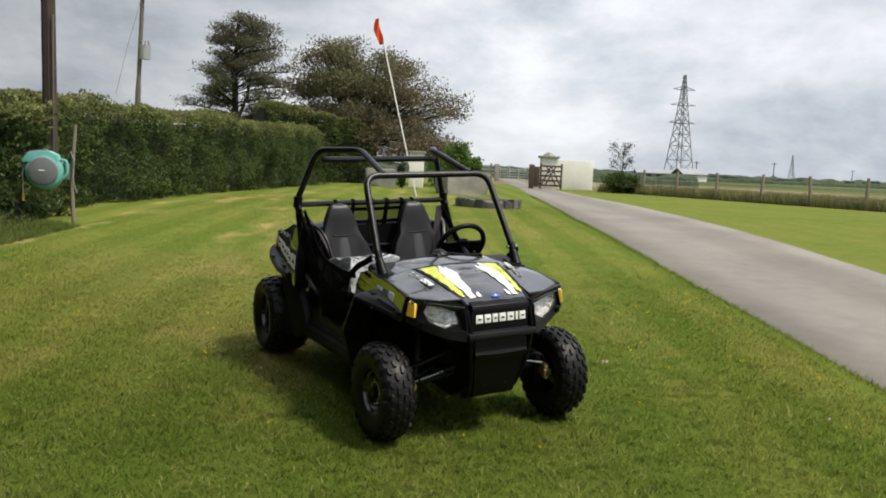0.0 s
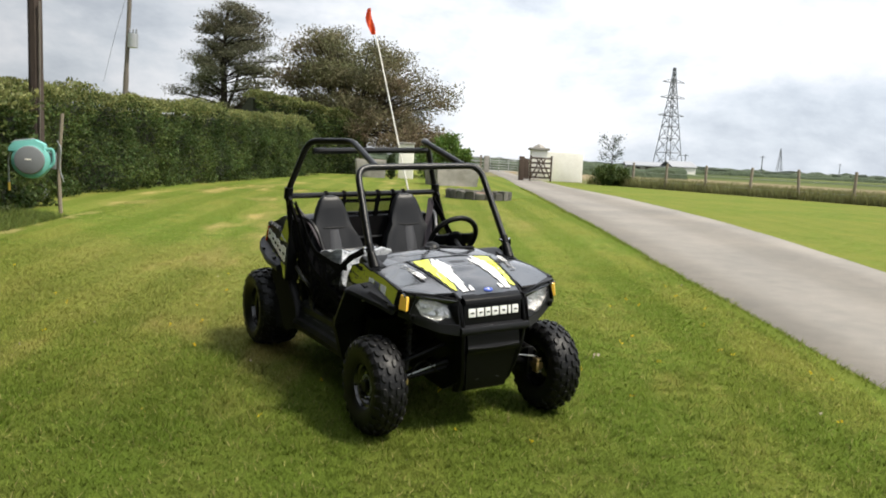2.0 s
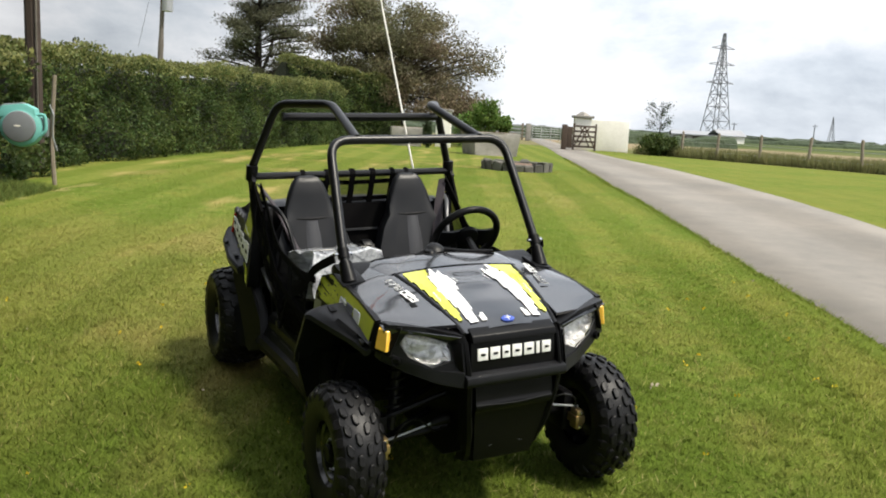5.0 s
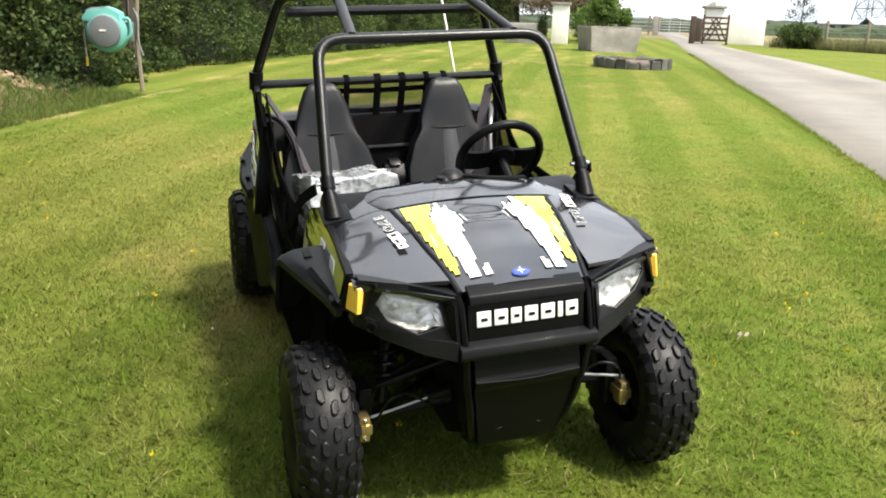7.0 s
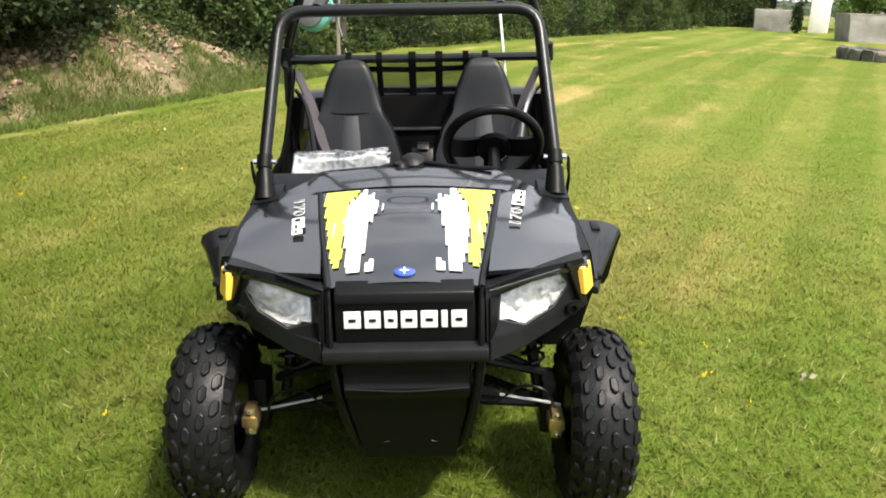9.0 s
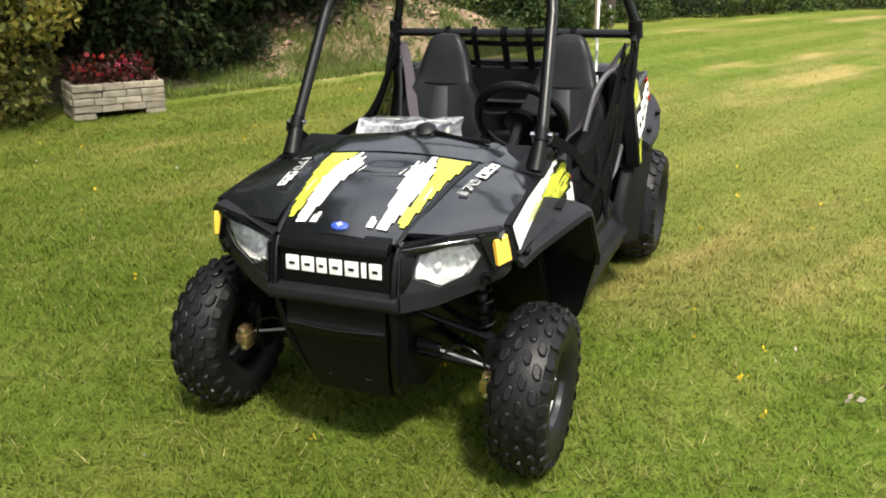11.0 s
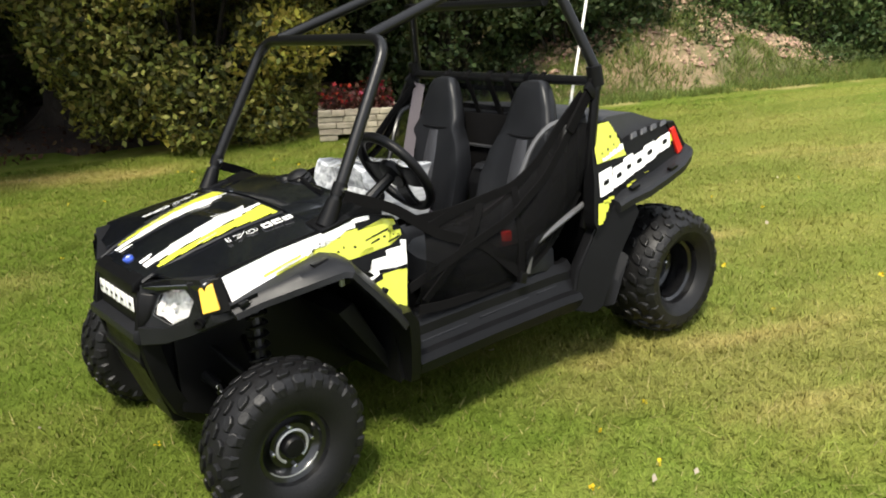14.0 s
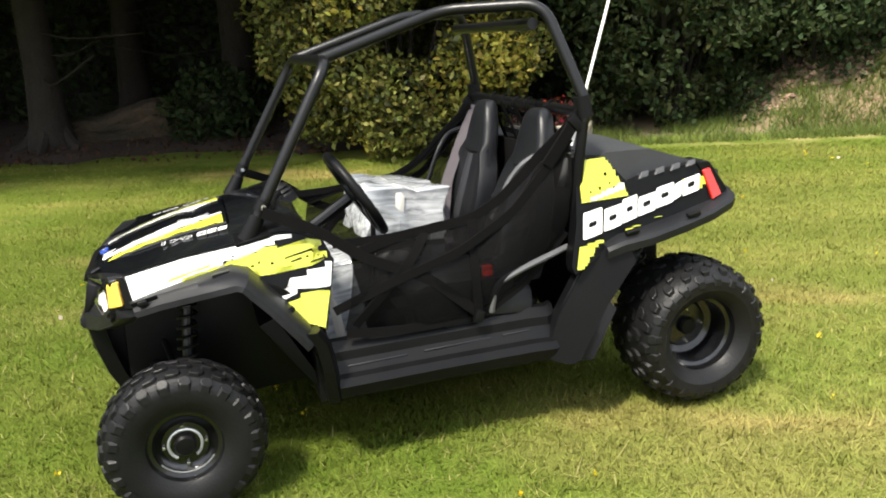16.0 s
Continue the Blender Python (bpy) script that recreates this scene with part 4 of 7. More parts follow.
part("crossarm", box((-0.20, -0.06, 10.15), (1.35, 0.06, 10.27), 0.0, Matrix.Translation((0, -0.14, 0))), M_GREYWOOD, far_pole)
part("transformer", lathe([(0.0, 6.5), (0.3, 6.5), (0.3, 7.3), (0.0, 7.3)], 14, "z", Matrix.Translation((0.62, -0.1, 0))), M_GALV, far_pole, "grey transformer can")
for dx in (-0.2, 0.0, 0.2):
    part("insulator", lathe([(0.03, 7.3), (0.07, 7.38), (0.03, 7.45), (0.06, 7.52), (0.02, 7.6)], 8, "z", Matrix.Translation((0.62 + dx, -0.1, 0))), M_GREYPL, far_pole)
part("down_wire", tube([(0.3, 0, 9.9), (-0.35, -0.3, 7.2), (-0.9, -0.6, 4.4)], 0.012, 0.5, 5), M_STEEL, far_pole)

# ---- far pylon ----
pyl = thing("electricity_pylon", "tall grey steel lattice electricity pylon on the horizon", "pylon", place_on(99.0, 355.0, 20))
PH = 43.7


def leg_at(z, k):
    w = 4.3 * (1 - z / PH) ** 1.15 * 1.0 + 0.35
    return Vector((w * (1 if k in (0, 1) else -1), w * (1 if k in (0, 3) else -1), z))


lat = bmesh.new()
zs = [0, 8, 14, 19, 23.5, 27.5, 31, 34, 37, 39.5, 41.8, PH]
for k in range(4):
    for a, b in zip(zs, zs[1:]):
        add_tube(lat, [leg_at(a, k), leg_at(b, k)], 0.2, 4)
        add_tube(lat, [leg_at(a, k), leg_at(b, (k + 1) % 4)], 0.11, 4)
        add_tube(lat, [leg_at(a, (k + 1) % 4), leg_at(b, k)], 0.11, 4)
        add_tube(lat, [leg_at(b, k), leg_at(b, (k + 1) % 4)], 0.11, 4)
part("lattice", lat, M_STEEL, pyl, smooth=False)
for z, w in ((23.5, 6.5), (31, 6.2), (37.5, 5.5)):
    arm = bmesh.new()
    for s in (-1, 1):
        add_tube(arm, [(0, -0.8, z), (s * w, 0, z + 0.2)], 0.14, 4)
        add_tube(arm, [(0, 0.8, z), (s * w, 0, z + 0.2)], 0.14, 4)
        add_tube(arm, [(0, 0, z + 1.6), (s * w, 0, z + 0.2)], 0.14, 4)
    part("crossarm", arm, M_STEEL, pyl, smooth=False)

# ---- trees behind the hedge ----
pine = thing("pine_tree", "dark green pine with an uneven open crown", "tree", place_on(-11.7, 45.0))
tr_ = tapered([(0, 0, -0.3), (0.2, 0, 3), (0.1, 0, 6), (0.3, 0, 8)], 0.28, 0.06)
add_tube(tr_, [(0.15, 0, 2.5), (0.8, 0, 4.2), (1.1, 0, 5.8)], 0.10, 7, radii=[0.11, 0.08, 0.03])
cl = []
pr = random.Random(4)
for i in range(64):
    z = 2.0 + 6.1 * i / 63 + pr.uniform(-0.2, 0.2)
    w = 3.35 - 0.47 * max(0.0, z - 3.8) - (0.9 if i % 5 == 0 else 0.0)
    a = pr.uniform(0, 2 * math.pi)
    x, y = w * pr.uniform(0.55, 1.0) * math.cos(a) + 0.35 + 0.07 * z, 0.75 * w * math.sin(a)
    add_tube(tr_, fillet([(0.15, 0, max(1.2, z - 0.5)), (x * 0.5, y * 0.5, z - 0.15), (x, y, z)], 0.4, 3), 0.04, 5)
    # flat plates of needles along each limb
    for k in (0.55, 0.8, 1.0):
        cl.append((x * k, y * k, z + 0.12 * k + pr.uniform(-0.08, 0.08)))
part("trunk", tr_, M_BARK, pine)
leaf_cloud("crown", crown_clumps(cl, 250, 0.34, 0.42), 0.13, M_FARPINE, pine, slim=0.3, up=0.5)

ash = thing("broadleaf_tree", "windswept broadleaf tree with brownish green crown", "tree", place_on(-4.1, 41.0))
tr_ = tapered([(0.4, 0, -0.3), (0.4, 0, 1.5), (0.1, 0, 3.0)], 0.3, 0.2)
cl = []
for i in range(120):
    a = pr.uniform(0, 2 * math.pi)
    r = math.sqrt(pr.random())
    x, y = 3.9 * r * math.cos(a) + 0.2, 2.8 * r * math.sin(a)
    top = 6.55 - 0.085 * (x + 1.4) ** 2 if x > -1.4 else 6.55 - 0.42 * (x + 1.4) ** 2
    z = max(1.5, top - pr.random() ** 1.1 * 4.6)
    add_tube(tr_, fillet([(0.2, 0, 1.6 + pr.random()), (x * 0.35, y * 0.35, 2.2 + 0.45 * (z - 2)), (x, y, z)], 0.5, 3), 0.028, 5)
    cl.append((x, y, z))
    # wind-bent side twigs lean towards the open drive
    for k in range(2):
        q = Vector((x, y, z)) + Vector((pr.uniform(0.1, 0.75), pr.uniform(-0.4, 0.4), pr.uniform(-0.15, 0.25)))
        add_tube(tr_, [(x, y, z), tuple(q)], 0.012, 4)
        if k or x < 1.5:
            cl.append(tuple(q))
part("trunk", tr_, M_BARK, ash)
leaf_cloud("crown", crown_clumps(cl, 270, 0.37, 0.62), 0.11, M_TREE, ash, up=0.2)

# ---- stone ring, troughs, topiary by the drive ----
ring_bed = thing("stone_ring", "low ring of dark rough stones on the lawn", "stone ring", place_on(1.08, 20.7))
rr_ = random.Random(5)
for k in range(20):
    a = 2 * math.pi * k / 20
    bm = bmesh.new()
    add_box(bm, (-0.115, -0.10, -0.05), (0.115, 0.09, 0.20 + rr_.uniform(-0.06, 0.03)), 0.04)
    for v in bm.verts:
        v.co += Vector((rr_.uniform(-1, 1), rr_.uniform(-1, 1), rr_.uniform(-1, 1))) * 0.022
    bmesh.ops.transform(bm, matrix=pose(0.72 * math.cos(a), 0.72 * math.sin(a), 0, 0, 0, math.degrees(a) + 90), verts=bm.verts[:])
    part("stone", bm, M_DKSTONE, ring_bed)
part("infill", lathe([(0.001, 0.15), (0.4, 0.15), (0.66, 0.13), (0.68, 0.0)], 20, "z"), M_SOIL, ring_bed)


def trough(label, x, y, rz, lx, ly, h):
    ob = thing("stone_trough", label, "trough", place_on(x, y, rz))
    bm = box((-lx / 2, -ly / 2, -0.05), (lx / 2, ly / 2, h), 0.04)
    bmesh.ops.subdivide_edges(bm, edges=bm.edges[:], cuts=2, use_grid_fill=True)
    for v in bm.verts:
        k = 1.0 - 0.10 * (1 - v.co.z / h)
        v.co = Vector((v.co.x * k, v.co.y * k, v.co.z)) + Vector((rr_.uniform(-1, 1), rr_.uniform(-1, 1), 0)) * 0.012
    part("basin", bm, M_STONE, ob)
    part("soil", box((-lx / 2 + 0.1, -ly / 2 + 0.1, h - 0.02), (lx / 2 - 0.1, ly / 2 - 0.1, h + 0.01), 0.004), M_SOIL, ob)
    return ob


trough("large rectangular pale stone trough beside the drive", 0.56, 29.6, 18, 1.65, 1.5, 0.76)
trough("grey stone trough near the hedge end", -2.75, 35.0, 8, 1.3, 0.8, 0.75)


def leafy_ball(name, label, cat, x, y, z0, rx, rz_, n, leaf, mat):
    ob = thing(name, label, cat, pose(x, y, z0))
    d = rng.normal(size=(n, 3))
    d /= np.linalg.norm(d, axis=1)[:, None]
    k = np.array([0.72 + 0.5 * fbm(*(v * 1.6)) for v in d]) * (1 - 0.4 * rng.uniform(0, 1, n) ** 2)
    p = d * k[:, None] * np.array([rx, rx, rz_]) + np.array([0, 0, rz_ * 0.85])
    p[:, 2] = np.maximum(p[:, 2], 0.0)
    st_ = bmesh.new()
    for i in range(7):
        a = i * 0.9
        add_tube(st_, [(0.03 * math.cos(a), 0.03 * math.sin(a), -0.02), (rx * 0.5 * math.cos(a), rx * 0.5 * math.sin(a), rz_ * 1.1)], 0.012, 5)
    part("stem", st_, M_BARK, ob)
    leaf_cloud("foliage", p, leaf, mat, ob)
    return ob


leafy_ball("shrub", "bright green shrub planted in the stone trough", "shrub", 0.45, 29.5, ground_z(0, 29.5) + 0.77, 0.62, 0.62, 2600, 0.10, M_SHRUB)
leafy_ball("shrub", "small bright green shrub in the stone trough", "shrub", 1.0, 29.6, ground_z(0, 29.5) + 0.77, 0.42, 0.32, 1300, 0.09, M_SHRUB)
leafy_ball("topiary", "dark clipped column of topiary on the lawn", "topiary", -1.82, 34.0, ground_z(0, 34), 0.24, 0.62, 1800, 0.07, M_LAUREL)
for x, y, w, h in ((-1.30, 36.0, 0.62, 1.45),):
    gp = thing("gate_pillar", "pale rendered gate pillar with a flat cap", "pillar", place_on(x, y))
    part("shaft", box((-w / 2, -0.3, -0.05), (w / 2, 0.3, h), 0.015), M_WHITE, gp)
    part("cap", box((-w / 2 - 0.06, -0.36, h), (w / 2 + 0.06, 0.36, h + 0.10), 0.02), M_STONE, gp)
leafy_ball("shrub", "bright green shrub beside the gate pillar", "shrub", -0.2, 37.5, ground_z(0, 37), 0.85, 0.9, 2600, 0.11, M_SHRUB)

# ---- entrance: pillar, white wall, timber gate, far gate ----
pillar = thing("gate_pillar", "cream rendered gate pillar with a stepped stone cap", "pillar", place_on(5.42, 44.2))
part("shaft", box((-0.42, -0.42, -0.05), (0.42, 0.42, 1.62), 0.02), M_WHITE, pillar)
part("cap", box((-0.52, -0.52, 1.62), (0.52, 0.52, 1.74), 0.03), M_STONE, pillar)
part("finial", lathe([(0.36, 1.74), (0.30, 1.80), (0.12, 1.92), (0.001, 1.95)], 4, "z"), M_STONE, pillar, smooth=False)
tagged(part("wall_white", box((6.0, 45.0, 0.45), (7.95, 45.35, 2.12), 0.03), M_WHITE), "cream painted rendered wall beside the entrance", "wall", kind="structure")
gate = thing("timber_gate", "dark brown timber field gate standing open", "gate", place_on(4.86, 43.2))
for i in range(5):
    part("rail", box((0.0, -0.03, 0.15 + 0.25 * i), (1.15, 0.03, 0.24 + 0.25 * i), 0.006), M_GATEWOOD, gate)
for x in (0.0, 1.08):
    part("stile", box((x, -0.045, -0.02), (x + 0.09, 0.045, 1.34), 0.008), M_GATEWOOD, gate)
for x0, x1 in ((0.08, 0.57), (1.08, 0.57), (0.3, 0.82), (0.85, 0.33)):
    part("brace", add_tube(bmesh.new(), [(x0, -0.04, 0.2), (x1, -0.04, 1.2)], 0.035, 4), M_GATEWOOD, gate)
part("hanging_post", box((-0.55, -0.12, -0.1), (-0.30, 0.12, 1.25), 0.015), M_GATEWOOD, gate)
part("side_boards", box((-0.30, -0.03, 0.1), (-0.02, 0.03, 1.15), 0.01), M_GATEWOOD, gate)
field_gate = thing("field_gate", "galvanised steel field gate across the drive", "gate", place_on(4.1, 66.0))
for i in range(6):
    part("rail", tube([(0.2, 0, 0.2 + 0.19 * i), (2.4, 0, 0.2 + 0.19 * i)], 0.024, 0, 6), M_GALV, field_gate)
for x in (0.2, 0.9, 1.65, 2.4):
    part("upright", tube([(x, 0, -0.02), (x, 0, 1.18)], 0.026, 0, 6), M_GALV, field_gate)
for x in (-0.1, 2.75):
    gpost = thing("gate_post", "grey stone gate post", "post", place_on(4.1 + x, 66.0))
    part("shaft", box((-0.2, -0.2, -0.1), (0.2, 0.2, 1.32), 0.03), M_STONE, gpost)
rail = thing("rail_fence", "grey post and rail fence beside the field gate", "fence", place_on(1.2, 67.0))
for i in range(4):
    part("rail", box((-2.5, -0.03, 0.25 + 0.28 * i), (2.6, 0.03, 0.36 + 0.28 * i)), M_GALV, rail)
for x in (-2.4, -0.8, 0.8, 2.4):
    part("post", box((x - 0.07, -0.07, -0.1), (x + 0.07, 0.07, 1.35)), M_STAKE, rail)

leafy_ball("shrub", "green rounded bush beside the entrance wall", "shrub", 8.45, 41.0, ground_z(0, 41), 0.75, 0.62, 2600, 0.10, M_HEDGE)
leafy_ball("shrub", "green rounded bush beside the entrance wall", "shrub", 9.2, 41.2, ground_z(0, 41), 0.65, 0.55, 2200, 0.10, M_HEDGE)
sap = thing("sapling", "thin young tree growing from the bush", "tree", place_on(8.7, 41.4))
tr_ = tapered([(0, 0, -0.1), (0.05, 0, 1.2), (0.1, 0, 2.5)], 0.05, 0.012, 6)
cl = []
for i in range(12):
    a, z = pr.uniform(0, 6.28), pr.uniform(1.2, 2.45)
    p = (0.42 * math.cos(a), 0.42 * math.sin(a), z)
    add_tube(tr_, [(0.06, 0, z - 0.35), p], 0.012, 5)
    cl.append(p)
part("trunk", tr_, M_BARK, sap)
leaf_cloud("crown", crown_clumps(cl, 60, 0.13, 0.9), 0.085, M_LAUREL, sap)

# ---- field fence ----
FA, FD = Vector((9.6, 40.6)), Vector((6.0, -9.8)).normalized()
fpr = random.Random(2)
f_post = None
for i in range(9):
    p = FA + FD * (2.3 * i) + Vector((fpr.uniform(-0.1, 0.1), fpr.uniform(-0.1, 0.1)))
    if f_post is None:
        f_post = thing("fence_post", "weathered round timber fence post", "post", place_on(p.x, p.y), "field fence posts")
        part("shaft", lathe([(0.062, -0.3), (0.060, 1.16), (0.045, 1.20), (0.001, 1.21)], 9, "z"), M_STAKE, f_post)
    else:
        copy_thing(f_post, place_on(p.x, p.y, fpr.uniform(0, 90)) @ pose(0, 0, 0, fpr.uniform(-2.5, 2.5), fpr.uniform(-2.5, 2.5), 0))
for h in (0.35, 0.75, 1.08):
    a, b = FA, FA + FD * 18.4
    wire = part("fence_wire", tube([(a.x, a.y, ground_z(a.x, a.y) + h), ((a.x + b.x) / 2, (a.y + b.y) / 2, ground_z(12, 33) + h - 0.02), (b.x, b.y, ground_z(b.x, b.y) + h)], 0.005, 0, 4), M_GALV)
    tagged(wire, "thin galvanised wire strung along the fence posts", "fence wire", "field fence wires")
tg = []
for _ in range(26000):
    u, v = rng.uniform(-3, 21), rng.exponential(1.6)
    p = FA + FD * u + Vector((-FD.y, FD.x)) * (v - 0.25)
    tg.append((p.x, p.y, ground_z(p.x, p.y)))
blades("tall_field_grass", np.array(tg), 0.42, 0.035, M_TALLGRASS, "tall pale field grass along the fence", "grass", lean=0.3)

# ---- distance: barns, hedgerows, low hills ----
barn = thing("barn", "long low grey farm building in the distance", "barn", place_on(56.0, 205.0, -8))
part("wall", box((-9, -4, -0.5), (2, 4, 1.5), 0.02), M_BARN, barn)
part("roof", slab([(-4.6, 1.4), (0, 2.3), (4.6, 1.4), (4.6, 1.6), (0, 2.5), (-4.6, 1.6)], 0, -9.4, 2.4), M_ROOF, barn)
for x in (-8, -4.5, -1.2):
    part("doorway", box((x, -4.06, -0.4), (x + 2.2, -3.98, 1.2)), M_GATEWOOD, barn)
house = thing("farmhouse", "small pale farm building with a grey roof", "house", place_on(58.5, 200.0, 15))
part("wall", box((-3.2, -2.5, -0.5), (3.2, 2.5, 1.6), 0.02), M_WHITE, house)
part("roof", slab([(-2.9, 1.5), (0, 2.8), (2.9, 1.5), (2.9, 1.7), (0, 3.05), (-2.9, 1.7)], 0, -3.5, 3.5), M_ROOF, house)


def far_row(label, x0, x1, y, h, step, seed):
    """A distant hedgerow or wooded rise: a ridge with an uneven top."""
    bm = bmesh.new()
    secs = []
    x = x0
    while x < x1:
        k = h * (0.75 + 0.45 * fbm(x + seed, y, 0, 3.0 / (h * 6)) + 0.15 * fbm(x, seed, 0, 0.9 / h))
        yy = y + 0.05 * (x1 - x0) * fbm(x, seed, 3, 0.01)
        secs.append([(x, yy - h, 0.2), (x, yy - h * 0.5, 0.55 + k * 0.75), (x, yy, 0.55 + k), (x, yy + h, 0.55 + k * 0.6), (x, yy + h * 2, 0.2)])
        x += step
    add_loft(bm, secs)
    return tagged(part("hedgerow", bm, M_FARHEDGE, None, smooth=False), label, "hedgerow", kind="stuff")


M_FARHEDGE = shade("far_hedge", (0.055, 0.075, 0.038), 1.0, var=0.9, scale=0.08, col2=(0.03, 0.045, 0.025), bump=1.0, bscale=0.6)
far_row("distant dark hedgerow across the fields", 20, 420, 330, 1.8, 2.0, 1)
far_row("distant dark hedgerow across the fields", -60, 260, 240, 1.1, 1.4, 9)
far_row("low wooded hills on the horizon", -500, 1500, 1100, 6, 9, 5)
far_row("low wooded hills on the horizon", 300, 2200, 1800, 12, 14, 12)
far_row("dark hedge beyond the field gate", -8, 26, 84, 1.25, 0.7, 3)
for x, y, h in ((118.0, 300.0, 7.5), (205.0, 420.0, 8.0), (78.0, 260.0, 6.0)):
    fp_ = thing("utility_pole", "distant thin electricity pole across the fields", "pole", place_on(x, y))
    part("shaft", tapered([(0, 0, -0.2), (0, 0, h * 0.5), (0.05, 0, h)], 0.22, 0.16, 6), M_STEEL, fp_)
    part("crossarm", box((-0.9, -0.1, h - 0.6), (0.9, 0.1, h - 0.4)), M_STEEL, fp_)
far_pyl = thing("electricity_pylon", "very distant small steel pylon", "pylon", place_on(560.0, 1350.0))
lat = bmesh.new()
for k in range(4):
    for a, b in zip(zs, zs[1:]):
        add_tube(lat, [leg_at(a, k), leg_at(b, k)], 0.4, 3)
        add_tube(lat, [leg_at(a, k), leg_at(b, (k + 1) % 4)], 0.25, 3)
part("lattice", lat, M_STEEL, far_pyl, smooth=False)

# ---- lawn: blades near the buggy, flowers, flecks ----
def patchy(x, y, cell, seed):
    """Smooth random values between 0 and 1 over the plan."""
    g = np.random.default_rng(seed).uniform(0, 1, (256, 256))
    u, v = x / cell + 500.0, y / cell + 500.0
    i, j = np.floor(u).astype(int), np.floor(v).astype(int)
    a, b = u - i, v - j
    a, b = a * a * (3 - 2 * a), b * b * (3 - 2 * b)
    p = lambda di, dj: g[(i + di) % 256, (j + dj) % 256]
    return (p(0, 0) * (1 - a) + p(1, 0) * a) * (1 - b) + (p(0, 1) * (1 - a) + p(1, 1) * a) * b


n = 520000
gxs, gys = rng.uniform(-5.0, 2.74, n), 1.4 + 9.6 * rng.beta(1.5, 1.9, n)
# tufts: blades drawn together round their roots
tx, ty = rng.normal(0, 0.010, n), rng.normal(0, 0.010, n)
gxs, gys = np.round(gxs / 0.032) * 0.032 + tx + 0.02 * np.sin(gys * 41), np.round(gys / 0.032) * 0.032 + ty + 0.02 * np.sin(gxs * 37)
tuft = np.clip((11.5 - gys) / 4.5, 0.35, 1.0) * (0.55 + 0.9 * patchy(gxs, gys, 0.055, 1) * (0.5 + patchy(gxs, gys, 0.45, 2)))
blades("lawn_grass", np.stack([gxs, gys, ground_np(gxs, gys)], 1), 0.023 * tuft, 0.0060, M_GRASS, "short mown lawn grass", "grass", lean=1.1, soft=True)
n = 110000
gxs, gys = rng.uniform(-5.3, 2.68, n), rng.uniform(8.5, 22.0, n)
blades("lawn_grass", np.stack([gxs, gys, ground_np(gxs, gys)], 1), 0.013, 0.0075, M_GRASS, "short mown lawn grass", "grass", lean=2.2, soft=True)
n = 70000
gxs, gys = rng.uniform(-5.6, 2.6, n), rng.uniform(-5.0, 1.6, n)
blades("lawn_grass", np.stack([gxs, gys, ground_np(gxs, gys)], 1), 0.016, 0.009, M_GRASS, "short mown lawn grass", "grass", lean=1.6, soft=True)
n = 9000
e1 = rng.uniform(1.0, 30.0, n)
ex = np.array([drive_l(v) for v in e1]) - np.abs(rng.normal(0, 0.05, n)) + 0.02
blades("verge_grass", np.stack([ex, e1, ground_np(ex, e1)], 1), 0.034, 0.008, M_GRASS, "ragged grass along the edge of the drive", "grass", lean=1.0)
n = 80
q = np.stack([rng.uniform(-4.5, 2.7, n), rng.uniform(2.4, 8.5, n), np.zeros(n)], 1)
q[:, 2] = ground_np(q[:, 0], q[:, 1]) + 0.028
q = np.repeat(q, 4, axis=0) + rng.normal(0, 0.006, (4 * n, 3))
tagged(leaf_cloud("buttercups", q, 0.014, leafy("yellow_petal", (0.75, 0.55, 0.03), 0.2), slim=0.9, up=1.0), "tiny yellow flowers scattered over the lawn", "flowers", kind="stuff")
n = 30
q = np.stack([rng.uniform(-4.5, 2.7, n), rng.uniform(2.4, 9.5, n), np.zeros(n)], 1)
q[:, 2] = ground_np(q[:, 0], q[:, 1]) + 0.03
q = np.concatenate([q, [(1.15, 5.67, 0.183), (1.17, 5.68, 0.185), (1.14, 5.66, 0.181)]])
tagged(leaf_cloud("petal_flecks", q, 0.024, leafy("pale_petal", (0.50, 0.42, 0.34), 0.3), slim=0.8, up=0.6), "pale fallen petals and leaves lying on the lawn", "petals", kind="stuff")


# ---- off-road buggy: x ahead, y to its left, z up from the grass ----
VF, VL, VO = Vector((0.4763, -0.8793, 0)), Vector((0.8793, 0.4763, 0)), Vector((-0.2556, 5.1726, -0.035))
VEH = pose(0, 0, EYE, TILT, 0, 0) @ Matrix.Translation((0, 0, -EYE)) @ Matrix(((VF.x, VL.x, 0, VO.x), (VF.y, VL.y, 0, VO.y), (0, 0, 1, VO.z), (0, 0, 0, 1)))
# the body leans a little to its right on its springs; the wheels stay square to the ground
LEANING = Matrix.Translation((0, 0.35, 0.9)) @ Matrix.Rotation(radians(1.8), 4, "X") @ Matrix.Translation((0, -0.35, -0.9))
UNSPRUNG = LEANING.inverted()
M_BLK = shade("moulded_black_plastic", (0.0033, 0.0033, 0.0037), 0.38, spec=0.155, var=0.5, scale=10, col2=(0.0045, 0.0045, 0.005), bump=0.25, bscale=420, rvar=0.08)
M_GLOSS = shade("gloss_black_panel", (0.0047, 0.0054, 0.0076), 0.20, var=0.4, scale=6, col2=(0.005, 0.005, 0.006), spec=0.7, coat=0.9, rvar=0.06)
M_TUBE = shade("powder_coated_tube", (0.0035, 0.0035, 0.004), 0.33, spec=0.34, var=0.4, scale=14, bump=0.12, bscale=300)
